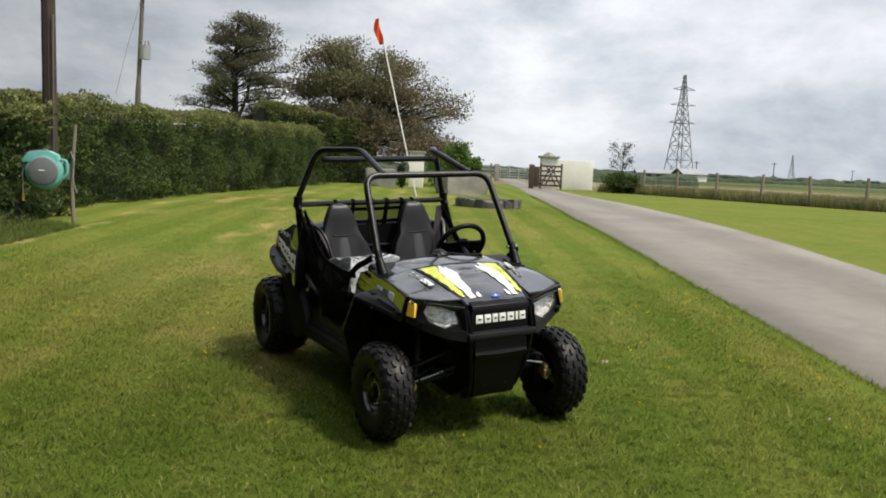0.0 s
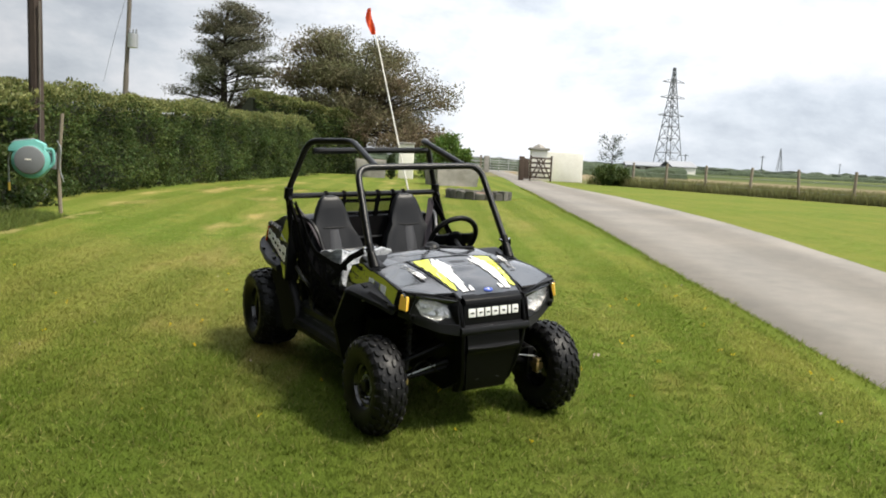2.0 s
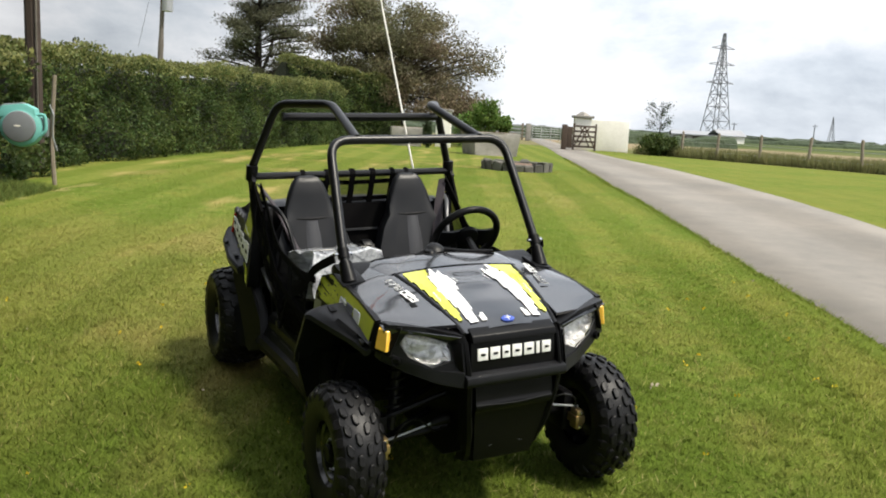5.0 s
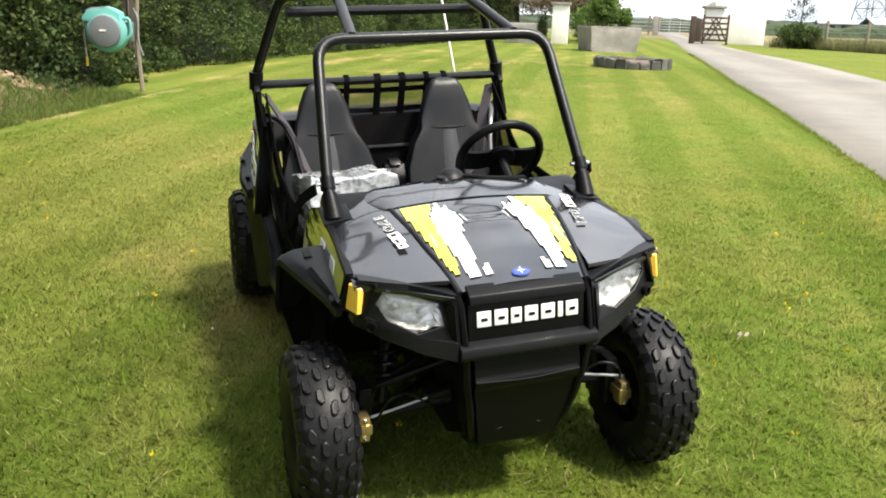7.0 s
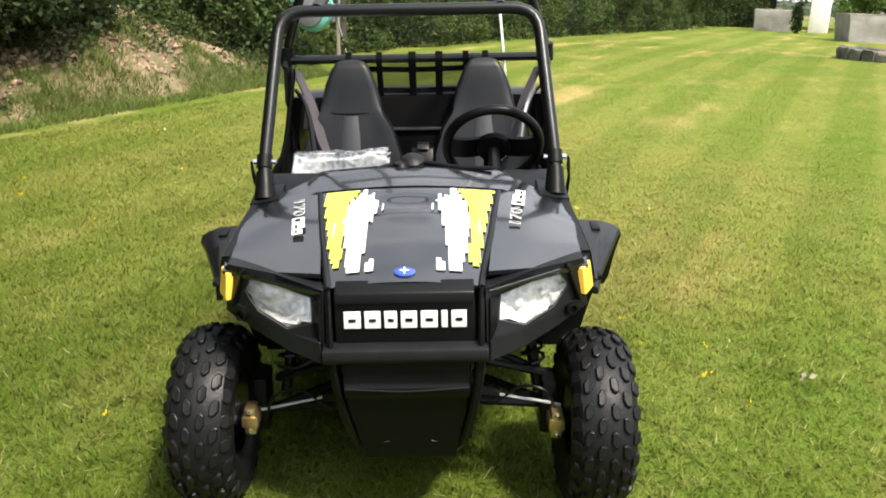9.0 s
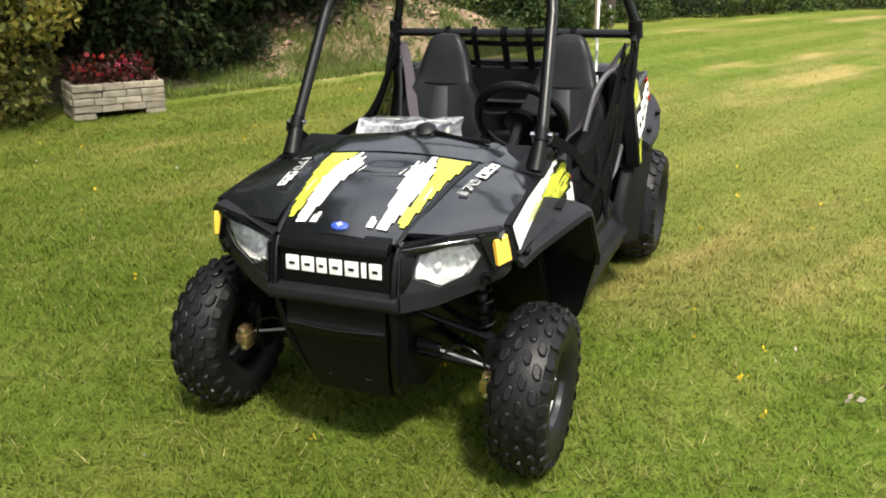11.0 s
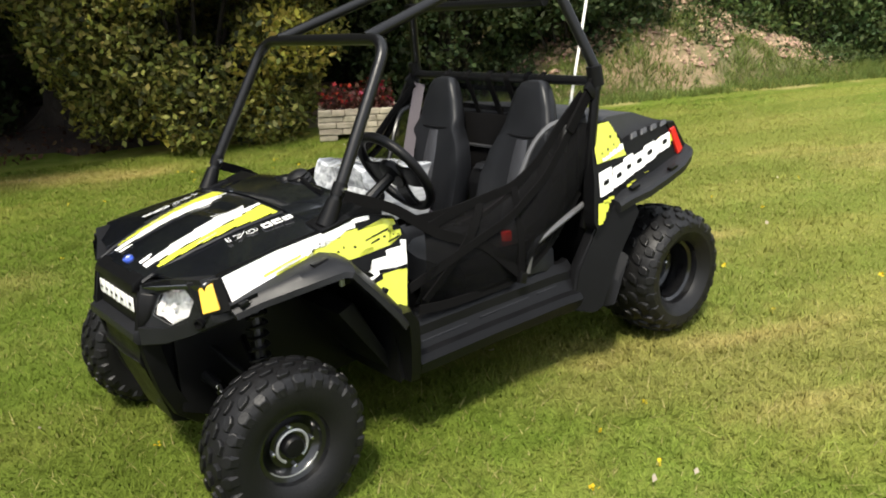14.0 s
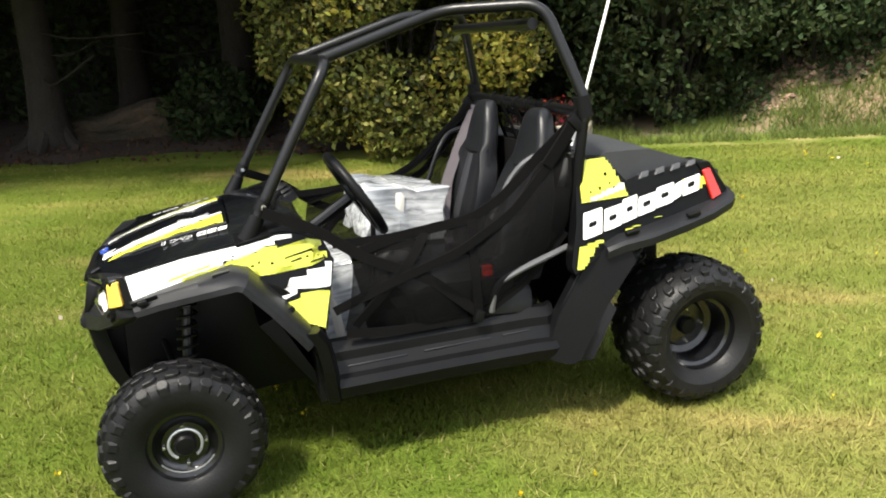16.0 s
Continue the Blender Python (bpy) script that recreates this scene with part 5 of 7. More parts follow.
M_RUB = shade("tyre_rubber", (0.0045, 0.0045, 0.005), 0.44, spec=0.24, var=0.7, scale=9, col2=(0.009, 0.0088, 0.009), bump=0.3, bscale=120)
M_RIM = shade("black_steel_rim", (0.004, 0.004, 0.0045), 0.24, 0.0, var=0.4, scale=15, coat=0.4)
M_CHROME = shade("bright_steel", (0.62, 0.62, 0.63), 0.22, 1.0, var=0.3, scale=20)
M_BRASS = shade("yellow_zinc", (0.60, 0.46, 0.22), 0.35, 0.9, var=0.6, scale=30, col2=(0.35, 0.2, 0.1))
M_LIME = shade("lime_decal", (0.55, 0.58, 0.055), 0.25, var=0.55, scale=26, col2=(0.40, 0.44, 0.05), coat=0.3)
M_WDEC = shade("white_decal", (0.82, 0.82, 0.80), 0.25, var=0.2, scale=15, col2=(0.6, 0.6, 0.58), coat=0.3)
M_GDEC = shade("grey_decal", (0.16, 0.16, 0.17), 0.3, var=0.3, scale=15, coat=0.3)
M_BLUE = shade("blue_badge", (0.03, 0.07, 0.38), 0.25, coat=0.5)
M_AMBER = shade("amber_plastic", (0.92, 0.54, 0.07), 0.2, var=0.2, scale=60, coat=0.6)
M_RED = shade("red_lens", (0.55, 0.02, 0.015), 0.2, var=0.2, scale=60, coat=0.6)
M_SEAT = shade("black_vinyl", (0.0070, 0.0075, 0.0090), 0.40, spec=0.27, var=0.5, scale=9, col2=(0.010, 0.0105, 0.012), bump=0.10, bscale=160, rvar=0.06)
M_SEATG = shade("grey_vinyl", (0.024, 0.025, 0.029), 0.42, var=0.5, scale=9, col2=(0.028, 0.028, 0.032), bump=0.3, bscale=160)
M_BELT = shade("grey_webbing", (0.052, 0.043, 0.050), 0.8, var=0.5, scale=40, bump=0.4, bscale=300)
M_WEB = shade("black_webbing", (0.0050, 0.0048, 0.0050), 0.95, spec=0.06, var=0.5, scale=30, bump=0.4, bscale=300)
M_NET = shade("black_net", (0.0115, 0.0112, 0.0115), 0.95, var=0.5, scale=30, alpha=0.84, spec=0.05)
M_GREYTUBE = shade("grey_coated_tube", (0.13, 0.13, 0.135), 0.35, 0.4, var=0.4, scale=20)
M_DECK = shade("dark_grey_plastic", (0.032, 0.033, 0.036), 0.55, var=0.5, scale=10, bump=0.4, bscale=350)
M_FENDER = shade("satin_grey_plastic", (0.0068, 0.0072, 0.0084), 0.40, spec=0.22, var=0.5, scale=7, col2=(0.016, 0.016, 0.018), bump=0.2, bscale=350, rvar=0.08)
# white with dark mottling: the lamp's sky reflections painted as colour
M_REFL = shade("lamp_reflector", (0.97, 0.97, 0.98), 0.13, 0.10, spec=1.0, var=0.6, scale=60, col2=(0.22, 0.22, 0.24), bump=0.8, bscale=30)
M_GLOSS.node_tree.nodes["Principled BSDF"].inputs["Coat IOR"].default_value = 1.52
M_WRAP = shade("stretch_wrap", (0.60, 0.62, 0.64), 0.22, var=0.2, scale=14, bump=0.35, bscale=14, coat=0.8)
wt = M_WRAP.node_tree
wtc, wmp, wnz, wrp = (wt.nodes.new("ShaderNode" + k) for k in ("TexCoord", "Mapping", "TexNoise", "ValToRGB"))
wmp.inputs["Scale"].default_value = (2.5, 34.0, 34.0)
wnz.inputs["Scale"].default_value, wnz.inputs["Detail"].default_value, wnz.inputs["Distortion"].default_value = 1.0, 5.0, 0.6
wrp.color_ramp.elements[0].position, wrp.color_ramp.elements[0].color = 0.32, (0.16, 0.17, 0.185, 1)
wrp.color_ramp.elements[1].position, wrp.color_ramp.elements[1].color = 0.70, (0.66, 0.68, 0.70, 1)
wt.links.new(wtc.outputs["Object"], wmp.inputs["Vector"])
wt.links.new(wmp.outputs["Vector"], wnz.inputs["Vector"])
wt.links.new(wnz.outputs["Fac"], wrp.inputs["Fac"])
wt.links.new(wrp.outputs["Color"], wt.nodes["Principled BSDF"].inputs["Base Color"])
M_TAPE = shade("packing_tape", (0.72, 0.70, 0.64), 0.2, var=0.4, scale=20, coat=0.6)
M_FLAG = shade("orange_flag", (0.85, 0.12, 0.03), 0.6, var=0.3, scale=9)
M_WHIP = shade("white_fibreglass", (0.78, 0.76, 0.70), 0.4, var=0.2, scale=20)


def glass():
    m = bpy.data.materials.new("clear_lens")
    m.use_nodes = True
    nt = m.node_tree
    nt.nodes.clear()
    o = nt.nodes.new("ShaderNodeOutputMaterial")
    t = nt.nodes.new("ShaderNodeBsdfTransparent")
    g = nt.nodes.new("ShaderNodeBsdfGlossy")
    g.inputs["Roughness"].default_value = 0.04
    f = nt.nodes.new("ShaderNodeFresnel")
    x = nt.nodes.new("ShaderNodeMixShader")
    nt.links.new(f.outputs[0], x.inputs[0])
    nt.links.new(t.outputs[0], x.inputs[1])
    nt.links.new(g.outputs[0], x.inputs[2])
    nt.links.new(x.outputs[0], o.inputs["Surface"])
    return m


M_LENS = glass()
buggy = thing("off_road_buggy", "small black off-road buggy with lime decals and roll cage", "buggy", VEH @ LEANING)
vr = random.Random(11)


def sheet_part(name, us, vs, fn, mat, thick=0.012, label="", parent=None, angle=35):
    """A bent panel over a grid of (u, v), with real thickness."""
    bm = bmesh.new()
    rows = [[bm.verts.new(fn(u, v)) for v in vs] for u in us]
    for a, b in zip(rows, rows[1:]):
        for j in range(len(vs) - 1):
            bm.faces.new((a[j], a[j + 1], b[j + 1], b[j]))
    bmesh.ops.recalc_face_normals(bm, faces=bm.faces[:])
    if thick:
        bmesh.ops.solidify(bm, geom=bm.faces[:], thickness=thick)
    return part(name, bm, mat, parent or buggy, label, angle=angle)


def lin(a, b, n):
    return [a + (b - a) * i / (n - 1) for i in range(n)]


def curve_at(keys, t):
    """Piecewise-linear value from (t, value) pairs, eased."""
    if t <= keys[0][0]:
        return keys[0][1]
    for (a, va), (b, vb) in zip(keys, keys[1:]):
        if t <= b:
            k = (t - a) / (b - a)
            return va + (vb - va) * k
    return keys[-1][1]


# wheels
def tyre_mesh(R, w, rim, front):
    """Carcass with a rounded shoulder, plus moulded tread blocks."""
    h = w / 2
    r0 = R - 0.012
    prof = [(rim, -h * 0.72), (rim + 0.012, -h * 0.84), (rim + (r0 - rim) * 0.35, -h * 0.98), (rim + (r0 - rim) * 0.62, -h), (r0 - 0.034, -h * 0.95), (r0 - 0.015, -h * 0.76), (r0 - 0.003, -h * 0.38), (r0 + 0.001, 0)]
    prof = prof + [(r, -a) for r, a in prof[-2::-1]]
    bm = lathe(prof, 48, "y", caps=False)

    return bm


def block_mesh(R, da, dy, tall, lean, drop_out=0.0):
    """One moulded tread lug with cut corners, sunk a little into the carcass; x runs round the tyre, z outward."""
    me = bpy.data.meshes.new("tread_block")
    vs = []
    for z, k in ((-0.014, 1.06), (tall * 0.82, 0.96), (tall, 0.78)):
        for sa, sy in ((-1, -0.35), (-0.62, -1), (0.62, -1), (1, -0.35), (1, 0.35), (0.62, 1), (-0.62, 1), (-1, 0.35)):
            x, y = sa * da * k + sy * lean, sy * dy * k
            vs.append((x, y, z - x * x / (2 * R) - drop_out * y))
    fs = [(16, 17, 18, 19, 20, 21, 22, 23)]
    for r in (0, 8):
        fs += [(r + j, r + (j + 1) % 8, r + 8 + (j + 1) % 8, r + 8 + j) for j in range(8)]
    me.from_pydata(vs, [], fs)
    me.materials.append(M_RUB)
    return me


def tread(R, w, front, parent, singly):
    """Rows of tread blocks round a tyre, each its own object, or joined where they are past counting."""
    h, r0 = w / 2, R - 0.012
    if front:
        n = 22
        rows = []
        for s in (-1, 1):
            rows += [(0.0 if s < 0 else 0.5, s * h * 0.20, 0.022, 0.0105, 0.010, 0.004 * s, 0.001, 0.0),
                     (0.5 if s < 0 else 0.0, s * h * 0.58, 0.021, 0.0115, 0.010, 0.006 * s, 0.009, 0.25 * s),
                     (0.0 if s < 0 else 0.5, s * h * 0.90, 0.019, 0.011, 0.008, 0.0, 0.026, 0.95 * s)]
    else:
        n = 20
        rows = []
        for s in (-1, 1):
            rows += [(0.25 * s, s * h * 0.17, 0.017, 0.018, 0.010, 0.008 * s, 0.001, 0.0), (0.5, s * h * 0.48, 0.018, 0.020, 0.010, 0.009 * s, 0.006, 0.12 * s),
                     (0.0, s * h * 0.75, 0.018, 0.018, 0.010, 0.004 * s, 0.015, 0.30 * s), (0.5, s * h * 0.93, 0.018, 0.012, 0.008, 0.0, 0.034, 0.95 * s)]
    joined_v, joined_f = [], []
    for ph, y, da, dy, tall, lean, drop, slope in rows:
        me = block_mesh(R, da, dy, tall, lean, slope)
        for i in range(n):
            t = 2 * math.pi * (i + ph) / n
            m = Matrix.Rotation(-t, 4, "Y") @ Matrix.Translation((0, y, r0 - drop))
            if singly:
                ob = new("tread_block", me)
                ob.parent = parent
                ob.matrix_local = m
            else:
                k = len(joined_v)
                joined_v += [tuple(m @ q.co) for q in me.vertices]
                joined_f += [tuple(k + j for j in p.vertices) for p in me.polygons]
    if not singly:
        ob = mesh_ob("tread", joined_v, joined_f, M_RUB)
        ob.parent = parent
        tagged(ob, "", "", "", "stuff")


def wheel(x, y, z, R, w, side, steer, front):
    rim = 0.116 if front else 0.136
    h = w / 2
    # rim barrel, lips and dished face; local +y points outward
    m = UNSPRUNG @ pose(x, y, z, 0, 0, steer) @ (Matrix.Identity(4) if side > 0 else Matrix.Rotation(math.pi, 4, "Z"))
    dish = h * 0.25 if front else -h * 0.15
    bm = lathe([(rim + 0.008, h * 0.80), (rim + 0.010, h * 0.76), (rim, h * 0.72), (rim - 0.006, h * 0.55), (rim - 0.018, h * 0.50), (rim - 0.024, dish + 0.01),
                (rim * 0.66, dish), (rim * 0.60, dish + 0.012), (rim * 0.36, dish + 0.014), (0.001, dish + 0.014), (0.001, dish - 0.01), (rim * 0.7, dish - 0.01),
                (rim - 0.016, dish - 0.02), (rim - 0.006, -h * 0.6), (rim + 0.008, -h * 0.80), (rim + 0.011, -h * 0.76)], 40, "y", caps=False)
    wh = part("wheel", bm, M_RIM, buggy, "black steel wheel with a knobbly tyre")
    wh.matrix_local = m
    part("tyre", tyre_mesh(R, w, rim, front), M_RUB, wh, angle=28)
    tread(R, w, front, wh, side > 0)
    hub = lathe([(0.034, dish + 0.012), (0.034, dish + 0.03), (0.028, dish + 0.038), (0.001, dish + 0.040)], 20, "y")
    part("hub_cap", hub, M_BLK, wh)
    for i in range(4):
        a = i * math.pi / 2
        part("wheel_nut", lathe([(0.0065, 0), (0.0065, 0.011), (0.004, 0.014), (0.0005, 0.014)], 6, "y",
                                Matrix.Translation((0.064 * math.cos(a), dish + 0.012, 0.064 * math.sin(a)))), M_CHROME, wh, smooth=False)
    if front:
        # bright open ring round the hub
        bm = bmesh.new()
        pts = [(0.050 * math.cos(t), dish + 0.018, 0.050 * math.sin(t)) for t in lin(radians(-55), radians(235), 18)]
        add_tube(bm, pts, 0.0048, 6)
        part("hub_ring", bm, M_GALV, wh)
    if side < 0:
        return wh
    # reflection along the bottom of the rim, put in as a pale bar
    bm = bmesh.new()
    pts = [((rim - 0.02) * math.cos(t), dish + 0.018, (rim - 0.02) * math.sin(t)) for t in lin(radians(215), radians(325), 12)]
    add_tube(bm, pts, 0.0022, 5)
    part("rim_glint", bm, M_GALV, wh)
    return wh


for s in (1, -1):
    wheel(0.935, s * 0.532, 0.211, 0.258, 0.172, s, 0.0, True)
    wheel(-0.876, s * 0.506, 0.226, 0.270, 0.288, s, 0.0, False)


# bonnet: shared surface
def ridge(x):
    return curve_at([(0.70, 0.254), (0.95, 0.218), (1.14, 0.184)], x)


def bonnet_z(x, y):
    """Height of the bonnet over the plan."""
    base = curve_at([(0.52, 0.822), (0.70, 0.812), (0.85, 0.790), (1.0, 0.752), (1.10, 0.718), (1.16, 0.690)], x)
    r = ridge(x)
    a = abs(y)
    if a <= r:
        # domed, with a shallow scoop behind the lip
        return base + 0.013 * (1 - (a / r) ** 2) - 0.010 * math.exp(-((x - 0.80) / 0.035) ** 2 - (a / 0.08) ** 4) + 0.006 * math.exp(-((x - 0.875) / 0.03) ** 2 - (a / 0.08) ** 4)
    k = (a - r) / (0.46 - r)
    return base - 0.002 - 0.040 * min(1.0, max(0.12, (1.04 - x) / 0.36)) * k ** 1.6


def side_y(x, z):
    """How far out the body side stands."""
    return 0.458 + 0.22 * (0.78 - z) + 0.02 * max(0.0, 0.6 - x)


xs = lin(1.145, 0.70, 28)
sheet_part("bonnet_panel", xs, lin(-1, 1, 23), lambda x, v: (x, v * (ridge(x) - 0.006), bonnet_z(x, v * ridge(x))), M_GLOSS, 0.012, "gloss black bonnet panel with lime and white decals")
for s in (1, -1):
    sheet_part("bonnet_ridge", xs, lin(0, 1, 4), lambda x, v, s=s: (x + 0.004, s * (ridge(x) - 0.006 + 0.016 * v), bonnet_z(x, ridge(x)) + 0.005 * math.sin(math.pi * v)), M_FENDER, 0.012)
    sheet_part("bonnet_shoulder", lin(1.075, 0.50, 18), lin(0, 1, 10),
               lambda x, v, s=s: (x + 0.045 * (1 - v) * (1 if x > 1.0 else 0) * (x - 1.0) / 0.075, s * (ridge(x) + 0.010 + v * (0.456 - ridge(x) - 0.010)), bonnet_z(x, ridge(x) + 0.010 + v * (0.456 - ridge(x) - 0.010)) + 0.012 * math.sin(math.pi * min(1, max(0, (x - 0.5) / 0.15))) * 0), M_GLOSS, 0.012, "gloss black bonnet shoulder")
# scoop lip across the bonnet
part("scoop_lip", slab([(0.905, 0.770), (0.880, 0.7895), (0.845, 0.798), (0.86, 0.770)], 1, -0.075, 0.075, 0.004), M_BLK, buggy)
# cowl behind the bonnet
sheet_part("cowl", lin(0.695, 0.47, 8), lin(-0.43, 0.43, 17), lambda x, y: (x, y, 0.818 + 0.012 * math.cos(y * 7) - 0.06 * max(0, abs(y) - 0.28) / 0.15 + 0.016 * math.sin((0.695 - x) * 9) - (0.02 if x < 0.5 else 0)), M_GLOSS, 0.014)


def decal_cells(name, fn, cells, mat, parent=None, label=""):
    """Small rectangles of film laid just above a panel: cells of (u0, u1, v0, v1)."""
    bm = bmesh.new()
    for u0, u1, v0, v1 in cells:
        n = max(1, int(abs(v1 - v0) / 0.05))
        for i in range(n):
            a, b = v0 + (v1 - v0) * i / n, v0 + (v1 - v0) * (i + 1) / n
            bm.faces.new([bm.verts.new(fn(*p)) for p in ((u0, a), (u1, a), (u1, b), (u0, b))])
    return tagged(part(name, bm, mat, parent or buggy, label, smooth=False), kind="stuff")


def on_bonnet(x, y):
    return (x + 0.001, y, bonnet_z(x, y) + 0.0035)


W_IN = [(0.715, 0.118), (0.75, 0.112), (0.775, 0.080), (0.85, 0.084), (0.93, 0.100), (1.02, 0.106), (1.115, 0.110)]
W_OUT = [(0.715, 0.128), (0.75, 0.140), (0.79, 0.160), (0.90, 0.168), (1.0, 0.158), (1.06, 0.148), (1.115, 0.142)]
L_IN = [(0.71, 0.138), (0.79, 0.162), (0.90, 0.168), (1.0, 0.164), (1.06, 0.160), (1.10, 0.172)]


def streaks(lo, hi, x0, x1, y0, y1, pitch, slip):
    """Long thin strips side by side along the bonnet, each slipped a little: cells of (x0, x1, y0, y1)."""
    out = []
    y = y0
    while y < y1:
        w = pitch * vr.choice((0.7, 1.0, 1.3))
        off = vr.uniform(-slip, slip)
        run = None
        n = 60
        for i in range(n + 1):
            x = x0 + (x1 - x0) * i / n
            q = min(x1, max(x0, x + off))
            inside = i < n and lo(q) <= y + w / 2 <= hi(q)
            if inside and run is None:
                run = x
            if not inside and run is not None:
                out += [(run + (x - run) * k / 4, run + (x - run) * (k + 1) / 4, y, y + w) for k in range(4)]
                run = None
        y += w
    return out


for s in (1, -1):
    lime = streaks(lambda x: curve_at(L_IN, x), lambda x: ridge(x) - 0.012, 0.712, 1.09, 0.134, 0.250, 0.0075, 0.016)
    white = streaks(lambda x: curve_at(W_IN, x), lambda x: curve_at(W_OUT, x), 0.712, 1.112, 0.072, 0.176, 0.0070, 0.024)
    white += [(1.070, 1.112, 0.078, 0.090), (1.082, 1.112, 0.090, 0.099), (0.80, 0.86, 0.066, 0.070), (0.90, 0.965, 0.190, 0.193)]
    for cells in (lime, white):
        cells[:] = [(a_, b_, s * c_, s * d_) for a_, b_, c_, d_ in cells]
    decal_cells("lime_stripe", on_bonnet, lime, M_LIME, label="lime green streaked stripe")
    decal_cells("white_stripe", lambda x, y: Vector(on_bonnet(x, y)) + Vector((0, 0, 0.0008)), white, M_WDEC, label="white streaked stripe")

# small round badge
part("badge", lathe([(0.001, 0.004), (0.020, 0.004), (0.023, 0.002), (0.023, -0.004)], 24, "z", Matrix.Translation((1.118, 0, bonnet_z(1.118, 0) + 0.002)) @ pose(0, 0, 0, 0, 22, 0) @ Matrix.Diagonal((0.7, 1.15, 1, 1))), M_BLUE, buggy, "blue oval badge")
st = bmesh.new()
for k in range(4):
    a = k * math.pi / 2
    c = Vector((1.118, 0, bonnet_z(1.118, 0) + 0.0075))
    d, e = Vector((math.cos(a), math.sin(a), -0.4 * math.cos(a))), Vector((-math.sin(a), math.cos(a), 0.4 * math.sin(a)))
    st.faces.new([st.verts.new(c + v) for v in (e * -0.003, d * 0.014, e * 0.003)])
part("badge_star", st, M_WDEC, buggy, smooth=False)


def text_part(name, body, size, m, mat, parent, label="", fat=-0.0012):
    cu = bpy.data.curves.new(name, "FONT")
    cu.body, cu.size, cu.extrude, cu.align_x, cu.align_y, cu.offset = body, size, 0.0006, "CENTER", "CENTER", fat
    tmp = bpy.data.objects.new(name, cu)
    scene.collection.objects.link(tmp)
    bpy.context.view_layer.update()
    me = bpy.data.meshes.new_from_object(tmp.evaluated_get(bpy.context.evaluated_depsgraph_get()))
    bpy.data.objects.remove(tmp)
    me.materials.clear()
    me.materials.append(mat)
    ob = new(name, me)
    ob.parent = parent
    ob.matrix_local = m
    if label:
        ob["label"] = label
    return ob


for s in (1, -1):
    # engine size on each shoulder, reading from outside, with two bars after it
    c = Vector((0.83, s * 0.300, bonnet_z(0.83, 0.300) + 0.0045))
    X = Vector((-s * 1.0, 0.144, s * 0.17)).normalized()
    N = Vector((0.17, s * 0.11, 1)).normalized()
    Y = N.cross(X).normalized()
    X = Y.cross(N)
    mm = Matrix(((X.x, Y.x, N.x, c.x), (X.y, Y.y, N.y, c.y), (X.z, Y.z, N.z, c.z), (0, 0, 0, 1)))
    # white outline characters: a fat white body with a dark one on it
    tm = mm @ Matrix.Translation((-0.042, 0, 0)) @ Matrix.Diagonal((1.75, 0.95, 1, 1))
    text_part("engine_number", "170", 0.043, tm, M_WDEC, buggy, "white outlined engine size number", 0.0011)
    text_part("engine_number_inside", "170", 0.043, tm @ Matrix.Translation((0, 0, 0.0008)), M_BLK, buggy, "", -0.0004)
    for k in range(3):
        x0 = 0.030 + k * 0.034
        part("decal_bar", box((x0, -0.017, 0), (x0 + 0.029, 0.017 - 0.006 * (k == 2), 0.0010), 0, mm), M_WDEC, buggy, smooth=False)
        part("decal_slot", box((x0 + 0.007, -0.010, 0.0008), (x0 + 0.023 + 0.006 * (k == 1), -0.002 + 0.008 * (k == 0), 0.0016), 0, mm), M_BLK, buggy, smooth=False)

# nose: plate with plain brand bars, lip, columns, chin
part("nose_lip", slab([(1.135, 0.712), (1.172, 0.692), (1.180, 0.668), (1.166, 0.664), (1.12, 0.690)], 1, -0.168, 0.168, 0.004), M_BLK, buggy)
part("nose_plate", slab([(1.166, 0.668), (1.176, 0.56), (1.14, 0.55), (1.13, 0.668)], 1, -0.170, 0.170, 0.003), M_BLK, buggy)
lx = -0.150
for k, w in enumerate((0.046, 0.044, 0.036, 0.044, 0.046, 0.020, 0.042)):
    part("brand_bar", slab([(1.1745, 0.603), (1.1710, 0.646), (1.1760, 0.646), (1.1795, 0.603)], 1, lx + 0.002, lx + w - 0.003, 0.003), M_WDEC, buggy, "plain white brand block")
    if w > 0.03:
        part("brand_slot", slab([(1.1790, 0.620), (1.1782, 0.628), (1.1796, 0.628), (1.1804, 0.620)], 1, lx + 0.30 * w, lx + 0.70 * w), M_BLK, buggy)
    lx += w + 0.004
part("nose_band", slab([(1.168, 0.566), (1.209, 0.556), (1.212, 0.532), (1.202, 0.518), (1.16, 0.510)], 1, -0.202, 0.202, 0.006), M_FENDER, buggy)
gb = slab([(1.185, 0.53), (1.186, 0.455), (1.195, 0.442), (1.190, 0.425), (1.176, 0.41), (1.12, 0.20), (1.03, 0.165), (1.0, 0.2), (1.08, 0.53)], 1, -0.156, 0.156, 0.006)
for v in gb.verts:
    if v.co.z < 0.42:
        v.co.y *= 0.72 + 0.28 * (v.co.z - 0.165) / 0.255
part("grille_panel", gb, M_BLK, buggy, "black lower nose guard")
part("grille_edge", tube([(1.193, -0.155, 0.446), (1.200, 0, 0.440), (1.193, 0.155, 0.446)], 0.002, 0.05, 6), M_FENDER, buggy)
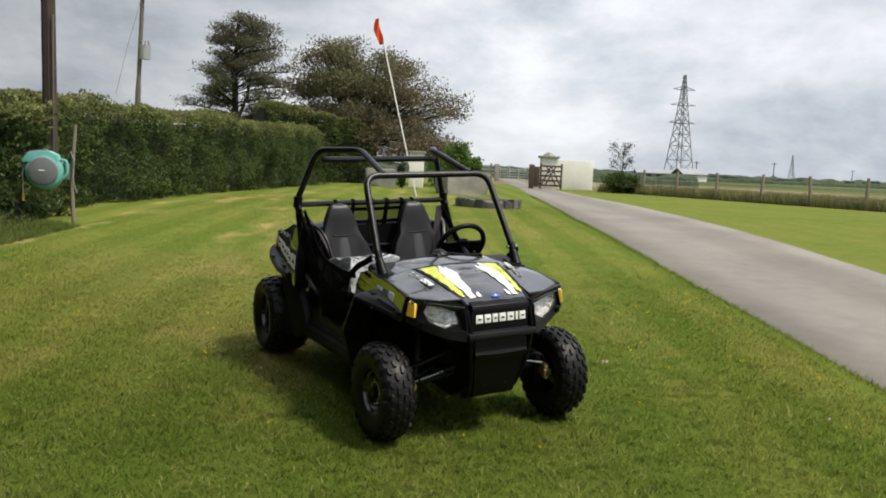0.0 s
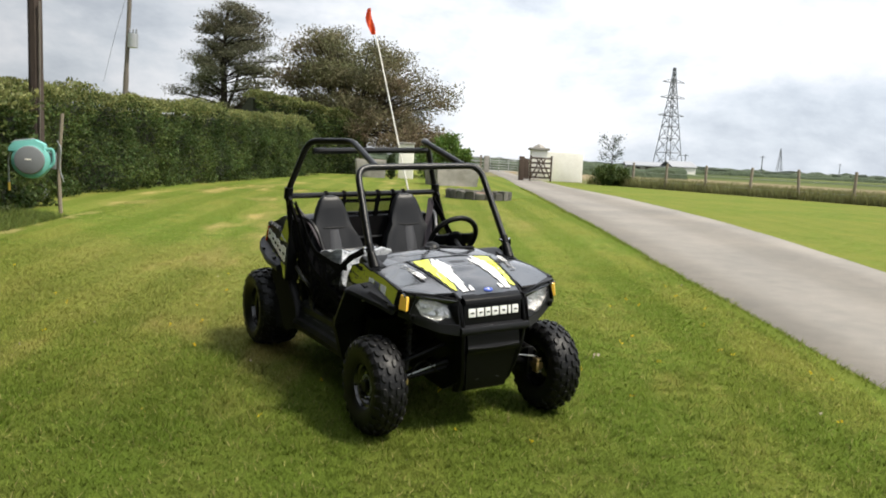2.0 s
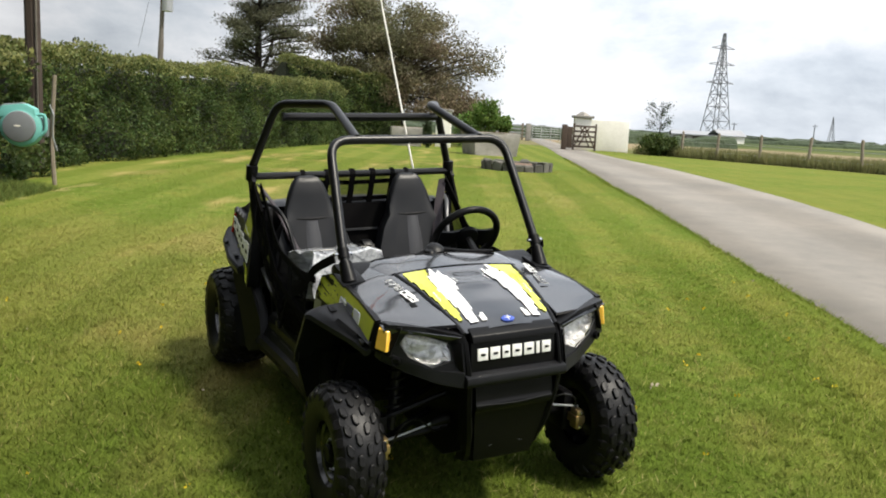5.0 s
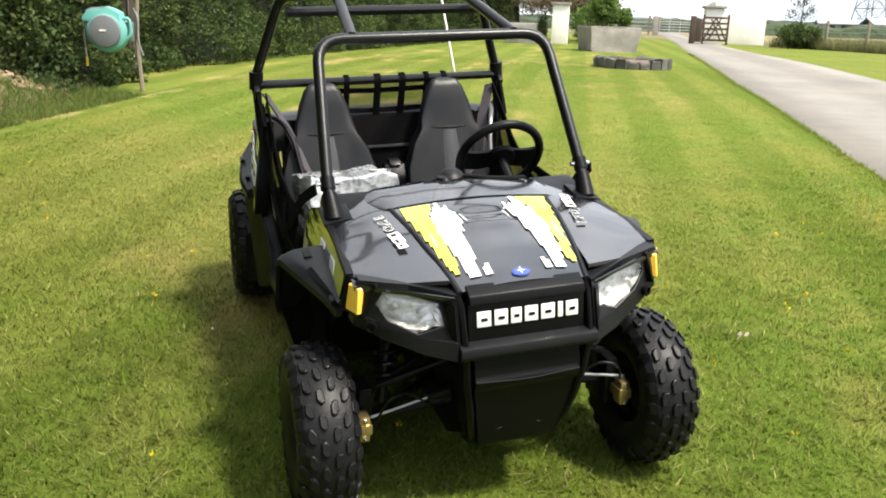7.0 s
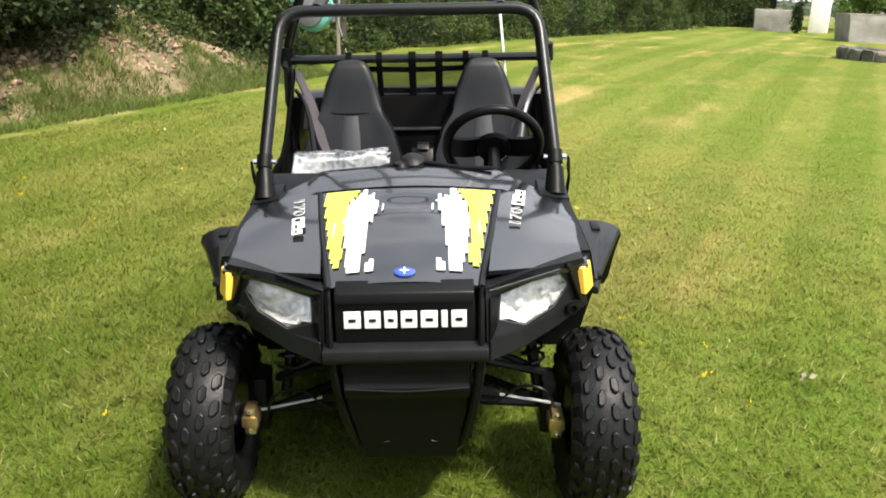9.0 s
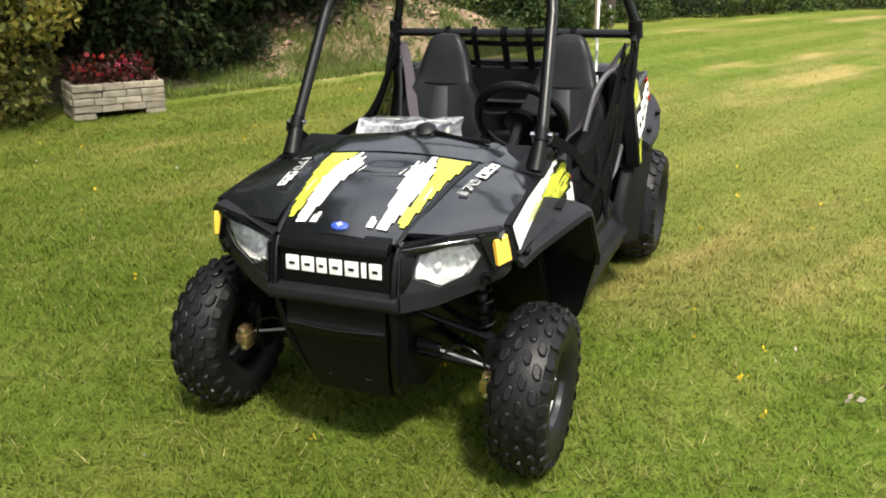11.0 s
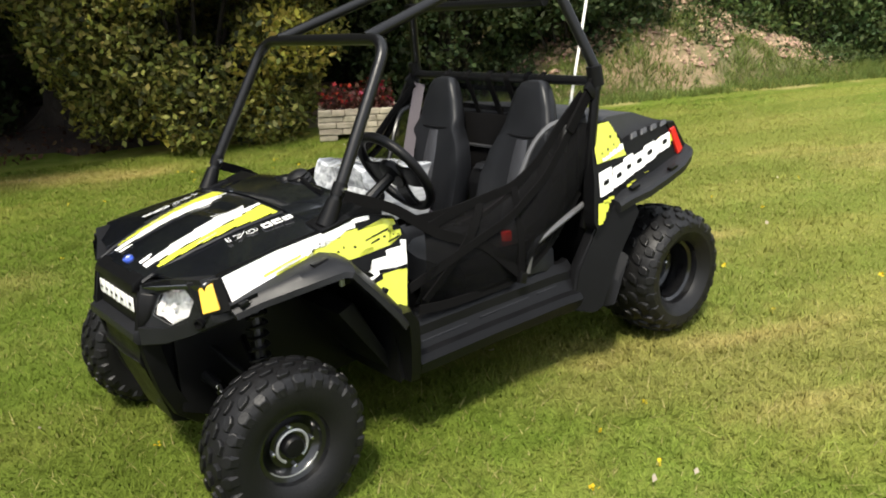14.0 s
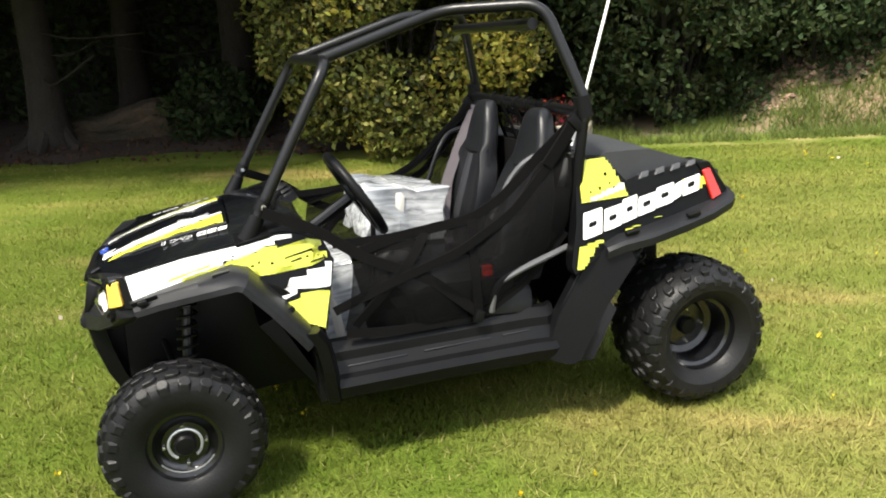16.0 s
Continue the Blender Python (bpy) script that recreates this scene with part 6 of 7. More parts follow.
for s in (1, -1):
    col = bmesh.new()
    path = [(1.130, 0.190, 0.700, 0.007), (1.164, 0.186, 0.665, 0.007), (1.182, 0.185, 0.60, 0.007), (1.197, 0.184, 0.545, 0.009), (1.182, 0.176, 0.44, 0.010), (1.160, 0.160, 0.34, 0.011), (1.116, 0.138, 0.235, 0.010), (1.05, 0.115, 0.17, 0.010)]
    secs = []
    for x, y, z, w in path:
        secs.append([(x - 0.05, s * (y - w), z - 0.01), (x, s * (y - w), z), (x + 0.004, s * (y - w * 0.3), z), (x - 0.002, s * (y + w), z), (x - 0.055, s * (y + w + 0.008), z - 0.01)])
    add_loft(col, secs)
    part("nose_column", col, M_BLK, buggy)
    # lower mark on the guard
    part("guard_rib", tube([(1.135, s * 0.055, 0.262), (1.128, s * 0.10, 0.248)], 0.003, 0, 5), M_DECK, buggy)


# headlamp pods
LAMP = [(1.145, 0.230, 0.606), (1.115, 0.235, 0.662), (1.105, 0.316, 0.692), (1.093, 0.384, 0.704), (1.082, 0.402, 0.670), (1.093, 0.372, 0.620), (1.122, 0.296, 0.582)]
def lamp_pod(s):
    ring = [Vector((x, s * y, z)) for x, y, z in LAMP]
    c = sum(ring, Vector()) / len(ring)
    out = [c + (p - c) * 1.10 + Vector((0.002, 0, 0)) for p in ring]
    back = [c + (p - c) * 0.72 + Vector((-0.026, 0, 0)) for p in ring]
    bm = bmesh.new()
    add_loft(bm, [[p + Vector((-0.03, 0, 0)) for p in out], out, [p + Vector((0.003, 0, 0)) for p in ring], [p + Vector((-0.006, 0, 0)) for p in ring]], caps=False)
    pod = part("headlamp", bm, M_BLK, buggy, "clear headlamp in a black surround")
    bm = bmesh.new()
    add_loft(bm, [[p + Vector((-0.006, 0, 0)) for p in ring], [c + (p - c) * 0.88 + Vector((-0.014, 0, 0)) for p in ring], back], caps=False)
    bm.faces.new([v for v in bm.verts][-len(ring):])
    bmesh.ops.subdivide_edges(bm, edges=bm.edges[:], cuts=2, use_grid_fill=True)
    for v in bm.verts:
        v.co += Vector((vr.uniform(-1, 1), vr.uniform(-1, 1), vr.uniform(-1, 1))) * 0.008
    part("reflector", bm, M_REFL, pod, smooth=False)
    for k, (yy, zz, rr) in enumerate(((0.282, 0.630, 0.012), (0.345, 0.655, 0.012))):
        part("bulb", lathe([(0.004, 0.014), (rr * 0.5, 0.010), (rr, 0.004), (rr, 0.0), (rr * 0.8, -0.012), (0.002, -0.02)], 14, "x", Matrix.Translation((1.096 - 0.018 * k, s * yy, zz))), M_REFL, pod)
    bm = bmesh.new()
    lens = [p + Vector((0.002, 0, 0)) for p in ring]
    dome = [c + (p - c) * 0.6 + Vector((0.016, 0, 0)) for p in ring]
    add_loft(bm, [lens, dome], caps=False)
    bm.faces.new([v for v in bm.verts][-len(ring):])
    part("lens", bm, M_LENS, pod).visible_shadow = False
    bm = bmesh.new()
    add_tube(bm, [p + Vector((0.004, 0, 0)) for p in ring], 0.0014, 5, closed=True)
    part("lens_rim", bm, M_GREYTUBE, pod)


def quad_prism(pts, depth):
    """A four-cornered block: front corners, and the same pushed back by depth."""
    bm = bmesh.new()
    d = Vector(depth)
    add_loft(bm, [[Vector(p) for p in pts], [Vector(p) + d for p in pts]])
    bmesh.ops.bevel(bm, geom=bm.edges[:], offset=0.003, segments=1, affect="EDGES")
    return bm


for s in (1, -1):
    lamp_pod(s)
    # brow above the lamp, cheek and chin panels round it
    def P(x, y, z, s=s):
        return (x, s * y, z)
    part("lamp_brow", quad_prism([P(1.166, 0.20, 0.690), P(1.070, 0.452, 0.728), P(1.062, 0.455, 0.700), P(1.115, 0.375, 0.712), P(1.128, 0.228, 0.672)], (-0.03, 0, 0.0)), M_GLOSS, buggy)
    # moulded bezel that closes the nose round the lamp
    lamp = LAMP
    rim_ = [(1.188, 0.198, 0.566), (1.158, 0.196, 0.694), (1.112, 0.318, 0.724), (1.076, 0.442, 0.738), (1.052, 0.466, 0.680), (1.066, 0.440, 0.625), (1.136, 0.292, 0.545)]
    bz = bmesh.new()
    add_loft(bz, [[P(x - 0.004, y, z) for x, y, z in lamp], [P(x + 0.004, y, z) for x, y, z in lamp], [P(*q) for q in rim_], [P(x - 0.05, y, z) for x, y, z in rim_]], caps=False)
    part("lamp_bezel", bz, M_FENDER, buggy, angle=25)
    part("lamp_cheek", quad_prism([P(1.168, 0.205, 0.672), P(1.138, 0.232, 0.664), P(1.166, 0.225, 0.600), P(1.196, 0.205, 0.56)], (-0.05, 0, 0)), M_BLK, buggy)
    part("lamp_backing", quad_prism([P(1.085, 0.20, 0.70), P(1.03, 0.45, 0.715), P(1.03, 0.46, 0.63), P(1.085, 0.29, 0.56), P(1.10, 0.20, 0.55)], (-0.03, 0, 0)), M_BLK, buggy)
    part("bumper_wing", quad_prism([P(1.196, 0.205, 0.575), P(1.135, 0.292, 0.572), P(1.085, 0.392, 0.618), P(1.068, 0.455, 0.640), P(1.060, 0.462, 0.606), P(1.098, 0.380, 0.566), P(1.15, 0.29, 0.530), P(1.195, 0.205, 0.516)], (-0.06, 0, 0.0)), M_FENDER, buggy, "satin bumper wing under the headlamp")
    part("wing_socket", lathe([(0.016, -0.01), (0.016, 0.002), (0.012, 0.003), (0.010, -0.006), (0.0005, -0.006)], 14, "x", Matrix.Translation((1.092, s * 0.418, 0.606)) @ pose(0, 0, 0, 0, 0, s * 25)), M_BLK, buggy)
    part("indicator_surround", quad_prism([P(1.100, 0.400, 0.728), P(1.024, 0.470, 0.738), P(1.012, 0.484, 0.640), P(1.088, 0.440, 0.625)], (-0.02, -s * 0.015, 0)), M_BLK, buggy)
    part("indicator", quad_prism([P(1.083, 0.444, 0.714), P(1.050, 0.466, 0.724), P(1.046, 0.478, 0.650), P(1.087, 0.452, 0.642)], (-0.010, -s * 0.018, 0)), M_AMBER, buggy, "amber side reflector")

# body side panels with decals, and front wings
SIDE = [(1.030, 0.742), (1.012, 0.655), (0.70, 0.722), (0.535, 0.510), (0.455, 0.478), (0.400, 0.690), (0.430, 0.765), (0.545, 0.797), (0.70, 0.780), (0.85, 0.768)]


def film_poly(name, pts, fn, mat, label=""):
    """A stepped piece of decal film, laid on a panel by fn."""
    bm = bmesh.new()
    f = bm.faces.new([bm.verts.new((p[0], 0, p[1])) for p in pts])
    bmesh.ops.triangulate(bm, faces=[f])
    bmesh.ops.subdivide_edges(bm, edges=[e for e in bm.edges if e.calc_length() > 0.12], cuts=2)
    bmesh.ops.triangulate(bm, faces=bm.faces[:])
    for v in bm.verts:
        v.co = Vector(fn(v.co.x, v.co.z))
    return part(name, bm, mat, buggy, label, smooth=False)


WHITE_FILM = [(1.022, 0.737), (1.011, 0.661), (0.775, 0.708), (0.775, 0.722), (0.735, 0.722), (0.735, 0.737), (0.690, 0.737), (0.690, 0.750), (0.640, 0.750), (0.640, 0.764), (0.575, 0.764), (0.575, 0.777), (0.520, 0.777), (0.520, 0.789), (0.560, 0.791), (0.70, 0.776), (0.85, 0.764)]
LIME_FILM = [(0.775, 0.708), (0.705, 0.722), (0.668, 0.678), (0.668, 0.694), (0.635, 0.694), (0.635, 0.676), (0.585, 0.676), (0.585, 0.694), (0.530, 0.694), (0.530, 0.683), (0.470, 0.683), (0.470, 0.702), (0.420, 0.702), (0.420, 0.722), (0.460, 0.722), (0.460, 0.740), (0.432, 0.740), (0.434, 0.757), (0.475, 0.768), (0.475, 0.752), (0.570, 0.752), (0.570, 0.760), (0.632, 0.760), (0.632, 0.747), (0.684, 0.747), (0.684, 0.733), (0.730, 0.733), (0.730, 0.719), (0.770, 0.719)]
SPLASH_FILM = [(0.600, 0.610), (0.582, 0.590), (0.530, 0.606), (0.530, 0.620), (0.470, 0.620), (0.470, 0.612), (0.424, 0.612), (0.408, 0.686), (0.430, 0.690), (0.430, 0.672), (0.490, 0.672), (0.490, 0.655), (0.545, 0.655), (0.545, 0.632)]
LOW_FILM = [(0.575, 0.580), (0.535, 0.520), (0.460, 0.486), (0.428, 0.598), (0.460, 0.592), (0.460, 0.604), (0.520, 0.604), (0.520, 0.590)]


def side_film(s):
    fn = lambda x, z: (x, s * (side_y(x, z) + 0.003), z)
    up = lambda x, z: (x, s * (side_y(x, z) + 0.0038), z)
    film_poly("side_decal", WHITE_FILM, fn, M_WDEC if s > 0 else M_LIME)
    film_poly("side_decal", LIME_FILM, fn, M_LIME)
    film_poly("side_decal", SPLASH_FILM, fn, M_WDEC if s > 0 else M_GDEC)
    film_poly("side_decal", LOW_FILM, fn, M_LIME)
    # torn streaks where the two colours meet
    for k in range(12):
        x = vr.uniform(0.60, 0.80)
        w, h_ = vr.uniform(0.05, 0.13), vr.uniform(0.005, 0.010)
        z = 0.771 - 0.22 * (x - 0.60) - vr.uniform(0.0, 0.045)
        film_poly("decal_streak", [(x, z), (x + w, z - 0.2 * w), (x + w, z - 0.2 * w + h_), (x, z + h_)], up, M_LIME if k % 3 else M_WDEC)
    for x, z, w in ((0.425, 0.700, 0.05), (0.462, 0.730, 0.09), (0.50, 0.708, 0.035)):
        film_poly("decal_streak", [(x, z), (x + w, z - 0.16 * w), (x + w, z - 0.16 * w + 0.004), (x, z + 0.007)], up, M_BLK)
    for k in range(26):
        x = vr.uniform(0.42, 0.74)
        z = vr.uniform(0.700, 0.745) if x > 0.56 or k % 2 else vr.uniform(0.60, 0.64)
        d = vr.choice((0.004, 0.006, 0.009))
        film_poly("speckle", [(x, z), (x + d, z), (x + d, z + d * 0.7), (x, z + d * 0.7)], up, M_BLK)


for s in (1, -1):
    bm = bmesh.new()
    secs = [[(x, s * (side_y(x, z) - 0.02), z) for x, z in SIDE], [(x, s * side_y(x, z), z) for x, z in SIDE]]
    add_loft(bm, secs)
    part("side_panel", bm, M_BLK, buggy, "black side panel with lime and white decals")
    side_film(s)
    if s < 0:
        for k in range(3):
            x0 = 0.90 - k * 0.075
            part("brand_bar", quad_prism([(x0, -(side_y(x0, 0.69) + 0.006), 0.678 + 0.010 * k), (x0 - 0.058, -(side_y(x0, 0.69) + 0.006), 0.684 + 0.010 * k), (x0 - 0.066, -(side_y(x0, 0.73) + 0.006), 0.735 + 0.004 * k), (x0 - 0.008, -(side_y(x0, 0.73) + 0.006), 0.732 + 0.002 * k)], (0, 0.003, 0)), M_GDEC if k == 1 else M_WDEC, buggy)
    # front wing: flange that swells outward over the wheel and runs down behind it
    st_ = [(1.018, 0.650, 0.484, 0.498), (0.94, 0.668, 0.482, 0.520), (0.82, 0.692, 0.482, 0.568), (0.715, 0.712, 0.484, 0.608), (0.675, 0.700, 0.486, 0.618), (0.60, 0.610, 0.500, 0.616), (0.530, 0.515, 0.520, 0.618), (0.500, 0.470, 0.522, 0.610)]
    bm = bmesh.new()
    secs = []
    for i, (x, z, yi, yo) in enumerate(st_):
        a = Vector((st_[max(0, i - 1)][0], 0, st_[max(0, i - 1)][1]))
        b = Vector((st_[min(len(st_) - 1, i + 1)][0], 0, st_[min(len(st_) - 1, i + 1)][1]))
        d = (b - a).normalized()
        n = Vector((-d.z, 0, d.x)) * -1
        if n.z < 0 and i < 5:
            n = -n
        nn = Vector((n.x, 0, n.z))
        c = Vector((x, 0, z))
        ring = ((yi - 0.06, 0.012), (yi, 0.014), (yi + 0.55 * (yo - yi), 0.008), (yo - 0.020, -0.006), (yo - 0.003, -0.020), (yo, -0.038), (yo - 0.014, -0.038), (yo - 0.022, -0.020), (yi - 0.06, -0.012))
        secs.append([c + nn * k + Vector((0, s * y_, 0)) for y_, k in ring])
    add_loft(bm, secs)
    part("front_wing", bm, M_FENDER, buggy, "satin grey plastic wing over the front wheel", angle=30)
    part("wing_clip", box((-0.026, -0.012, -0.006), (0.026, 0.012, 0.008), 0.003, pose(0.750, s * 0.530, 0.712, 0, 8, 0)), M_BLK, buggy)
    part("wing_clip", box((-0.020, -0.010, -0.006), (0.020, 0.010, 0.008), 0.003, pose(0.565, s * 0.560, 0.566, 0, 50, 0)), M_BLK, buggy)
    part("wing_clip", box((-0.014, -0.008, -0.006), (0.014, 0.008, 0.008), 0.003, pose(0.985, s * 0.50, 0.655, 0, 12, 0)), M_BLK, buggy)
    bm = bmesh.new()
    add_loft(bm, [[(x + 0.02, s * (yo - 0.10), z), (x + 0.015, s * yo, z), (x - 0.02, s * (yo + 0.004), z), (x - 0.035, s * (yo - 0.02), z), (x - 0.035, s * (yo - 0.10), z)] for x, z, yo in ((0.520, 0.500, 0.600), (0.490, 0.45, 0.594), (0.475, 0.36, 0.570), (0.468, 0.26, 0.545), (0.462, 0.222, 0.525))])
    part("wing_tail", bm, M_BLK, buggy)
    # liner behind the front wheel
    part("wheel_liner", slab([(0.50, 0.22), (0.46, 0.24), (0.455, 0.50), (0.56, 0.62), (0.70, 0.70), (0.98, 0.65), (0.98, 0.62), (0.72, 0.67), (0.60, 0.60), (0.50, 0.46)], 1, s * 0.17, s * 0.50), M_BLK, buggy)
    # rocker and step
    sec = [(0.42, 0.245), (0.50, 0.215), (0.535, 0.235), (0.548, 0.275), (0.535, 0.300), (0.512, 0.308), (0.488, 0.345), (0.485, 0.375), (0.462, 0.405), (0.435, 0.408), (0.42, 0.39)]
    bm = bmesh.new()
    add_loft(bm, [[(x, s * (y + dy), z + dz) for y, z in sec] for x, dy, dz in ((0.470, -0.03, 0.0), (0.44, 0.0, 0.004), (0.1, 0.0, 0.0), (-0.24, 0.012, -0.002), (-0.31, 0.02, -0.004), (-0.34, 0.01, 0.0))])
    part("sill", bm, M_BLK, buggy, "ribbed black plastic sill", angle=20)
    for x0, x1, y, z in ((0.40, 0.20, 0.499, 0.330), (0.14, -0.10, 0.499, 0.331), (0.05, -0.18, 0.476, 0.391), (-0.14, -0.24, 0.504, 0.333)):
        part("sill_rib", box((x1, -0.003, -0.004), (x0, 0.003, 0.004), 0.0015, Matrix.Translation((0, s * y, z)) @ pose(0, 0, 0, s * -50, 0, 0)), M_FENDER, buggy)
    # rear quarter: skirt, flare, logo panel, lamp
    sk = [(-0.275, 0.232, 0.545), (-0.350, 0.212, 0.60), (-0.395, 0.225, 0.602), (-0.500, 0.425, 0.604), (-0.610, 0.545, 0.610), (-0.585, 0.612, 0.604), (-0.515, 0.622, 0.590), (-0.420, 0.535, 0.560), (-0.330, 0.370, 0.535)]
    bm = bmesh.new()
    add_loft(bm, [[(x, s * (y - 0.05), z) for x, z, y in sk], [(x, s * y, z) for x, z, y in sk]])
    bmesh.ops.bevel(bm, geom=bm.edges[:], offset=0.006, segments=2, affect="EDGES")
    part("rear_skirt", bm, M_BLK, buggy, "black plastic skirt ahead of the rear wheel")
    part("skirt_flap", quad_prism([(-0.395, s * 0.612, 0.225), (-0.500, s * 0.60, 0.425), (-0.515, s * 0.63, 0.40), (-0.415, s * 0.64, 0.235)], (0.012, -s * 0.012, 0)), M_BLK, buggy)
    fl = [(-0.500, 0.604, 0.55, 0.610), (-0.560, 0.622, 0.55, 0.622), (-0.66, 0.630, 0.55, 0.624), (-0.80, 0.650, 0.54, 0.608), (-0.92, 0.672, 0.53, 0.594), (-1.02, 0.694, 0.51, 0.560), (-1.04, 0.708, 0.50, 0.548)]
    bm = bmesh.new()
    add_loft(bm, [[(x, s * (yi - 0.05), z - 0.02), (x, s * (yi - 0.05), z + 0.03), (x, s * yi, z + 0.022), (x, s * (yo - 0.01), z + 0.004), (x, s * yo, z - 0.008), (x, s * (yo - 0.004), z - 0.034), (x, s * (yo - 0.02), z - 0.034), (x, s * (yo - 0.03), z - 0.016)] for x, z, yi, yo in fl])
    part("rear_wing", bm, M_FENDER, buggy, "satin grey plastic wing over the rear wheel", angle=30)
    for x, z in ((-0.60, 0.668), (-0.84, 0.694)):
        part("wing_clip", box((-0.024, -0.010, -0.006), (0.024, 0.010, 0.007), 0.003, pose(x, s * 0.592, z - 0.022, s * -12, 8, 0)), M_BLK, buggy)
    RP = [(-0.435, 0.912), (-0.535, 0.905), (-0.625, 0.800), (-0.70, 0.815), (-0.92, 0.838), (-0.955, 0.828), (-1.005, 0.730), (-0.99, 0.692), (-0.80, 0.652), (-0.60, 0.622), (-0.50, 0.59), (-0.385, 0.530), (-0.375, 0.56), (-0.41, 0.70)]
    bm = bmesh.new()
    ry = lambda x, z: 0.552 + 0.17 * (0.75 - z) - 0.07 * max(0.0, -0.5 - x)
    add_loft(bm, [[(x, s * (ry(x, z) - 0.05), z) for x, z in RP], [(x, s * ry(x, z), z) for x, z in RP]])
    part("rear_panel", bm, M_BLK, buggy, "black rear side panel with lime and white decals")
    film = lambda x, z, s=s: (x, s * (ry(x, z) + 0.003), z)
    cells = []
    for i in range(12):
        z0 = 0.762 + 0.14 * i / 12
        t = (i + 0.5) / 12
        cells.append((-0.432 + 0.012 * t - 0.0, -0.44 - 0.10 - 0.075 * (1 - t) - vr.uniform(0, 0.008), z0, z0 + 0.14 / 12))
    cells = [(min(a, -0.437), max(b, -0.53 - 0.09 * (0.905 - z0) / 0.11), z0, z1) for a, b, z0, z1 in cells]
    decal_cells("rear_decal", film, cells, M_LIME)
    cells = []
    for i in range(8):
        z0 = 0.545 + 0.075 * i / 8
        cells.append((-0.392 - 0.006 * i * 0.4, -0.40 - 0.02 - 0.008 * i + vr.uniform(-0.006, 0.006), z0, z0 + 0.075 / 8))
    decal_cells("rear_decal", film, cells, M_LIME)
    cells = []
    for i in (0, 1, 5, 6, 9):
        x0 = -0.44 - 0.03 * i
        zc = curve_at([(-1.0, 0.755), (-0.43, 0.655)], x0)
        cells.append((x0, x0 - 0.03, zc - 0.042 + vr.uniform(-0.01, 0.01), zc - 0.03))
    decal_cells("rear_decal", film, cells, M_LIME)
    cells = []
    for i in range(5):
        x0 = -0.84 - 0.02 * i
        cells.append((x0, x0 - 0.02, 0.745 + vr.uniform(-0.01, 0.012), 0.785))
    decal_cells("rear_decal", film, cells, M_LIME)
    # torn white edge and dark flecks on the upper lime patch
    decal_cells("rear_decal", lambda x, z, s=s: (x, s * (ry(x, z) + 0.0036), z), [(-0.47 - 0.022 * i, -0.494 - 0.022 * i, 0.766 + 0.004 * i, 0.774 + 0.006 * i + vr.uniform(0, 0.006)) for i in range(6)], M_WDEC)
    decal_cells("rear_decal", lambda x, z, s=s: (x, s * (ry(x, z) + 0.0040), z), [(x_, x_ - d_, z_, z_ + d_) for x_, z_, d_ in ((-0.470, 0.792, 0.006), (-0.505, 0.800, 0.008), (-0.545, 0.812, 0.006), (-0.56, 0.795, 0.007), (-0.53, 0.842, 0.010))], M_BLK)
    # plain brand blocks
    x0 = -0.425
    for k, w in enumerate((0.070, 0.066, 0.055, 0.066, 0.068, 0.028, 0.064)):
        za = curve_at([(-0.90, 0.742), (-0.42, 0.640)], x0)
        hgt = 0.088 - 0.005 * k - (0.010 if k % 2 else 0)
        part("brand_bar", quad_prism([(x0, s * (ry(x0, za) + 0.007), za), (x0 - w, s * (ry(x0, za) + 0.007), za + 0.014), (x0 - w - 0.012, s * (ry(x0, za + hgt) + 0.007), za + hgt + 0.012), (x0 - 0.012, s * (ry(x0, za + hgt) + 0.007), za + hgt)], (0, -s * 0.003, 0)), M_WDEC, buggy, "plain white brand block")
        if w > 0.04:
            xa, zb_ = x0 - 0.002, za + hgt * 0.40
            part("brand_slot", quad_prism([(xa - 0.32 * w, s * (ry(xa, zb_) + 0.0095), zb_ + 0.004), (xa - 0.72 * w, s * (ry(xa, zb_) + 0.0095), zb_ + 0.010), (xa - 0.74 * w, s * (ry(xa, zb_) + 0.0080), zb_ + 0.026), (xa - 0.34 * w, s * (ry(xa, zb_) + 0.0080), zb_ + 0.020)], (0, -s * 0.003, 0)), M_BLK, buggy)
        x0 -= w + 0.009
    for k in range(4):
        xk = -0.665 - 0.062 * k
        part("vent", quad_prism([(xk, s * 0.520, 0.808 + 0.006 * k), (xk - 0.040, s * 0.518, 0.814 + 0.006 * k), (xk - 0.050, s * 0.508, 0.834 + 0.005 * k), (xk - 0.016, s * 0.510, 0.830 + 0.005 * k)], (0, s * 0.012, 0)), M_DECK, buggy)
    part("tail_lamp", quad_prism([(-0.922, s * 0.512, 0.806), (-0.956, s * 0.506, 0.812), (-0.998, s * 0.516, 0.712), (-0.954, s * 0.526, 0.698)], (0, s * 0.014, 0)), M_RED, buggy, "red tail lamp")
    part("tail_corner", quad_prism([(-0.90, s * 0.40, 0.838), (-0.955, s * 0.40, 0.834), (-1.03, s * 0.40, 0.725), (-0.99, s * 0.40, 0.690)], (0, s * 0.118, 0)), M_BLK, buggy)

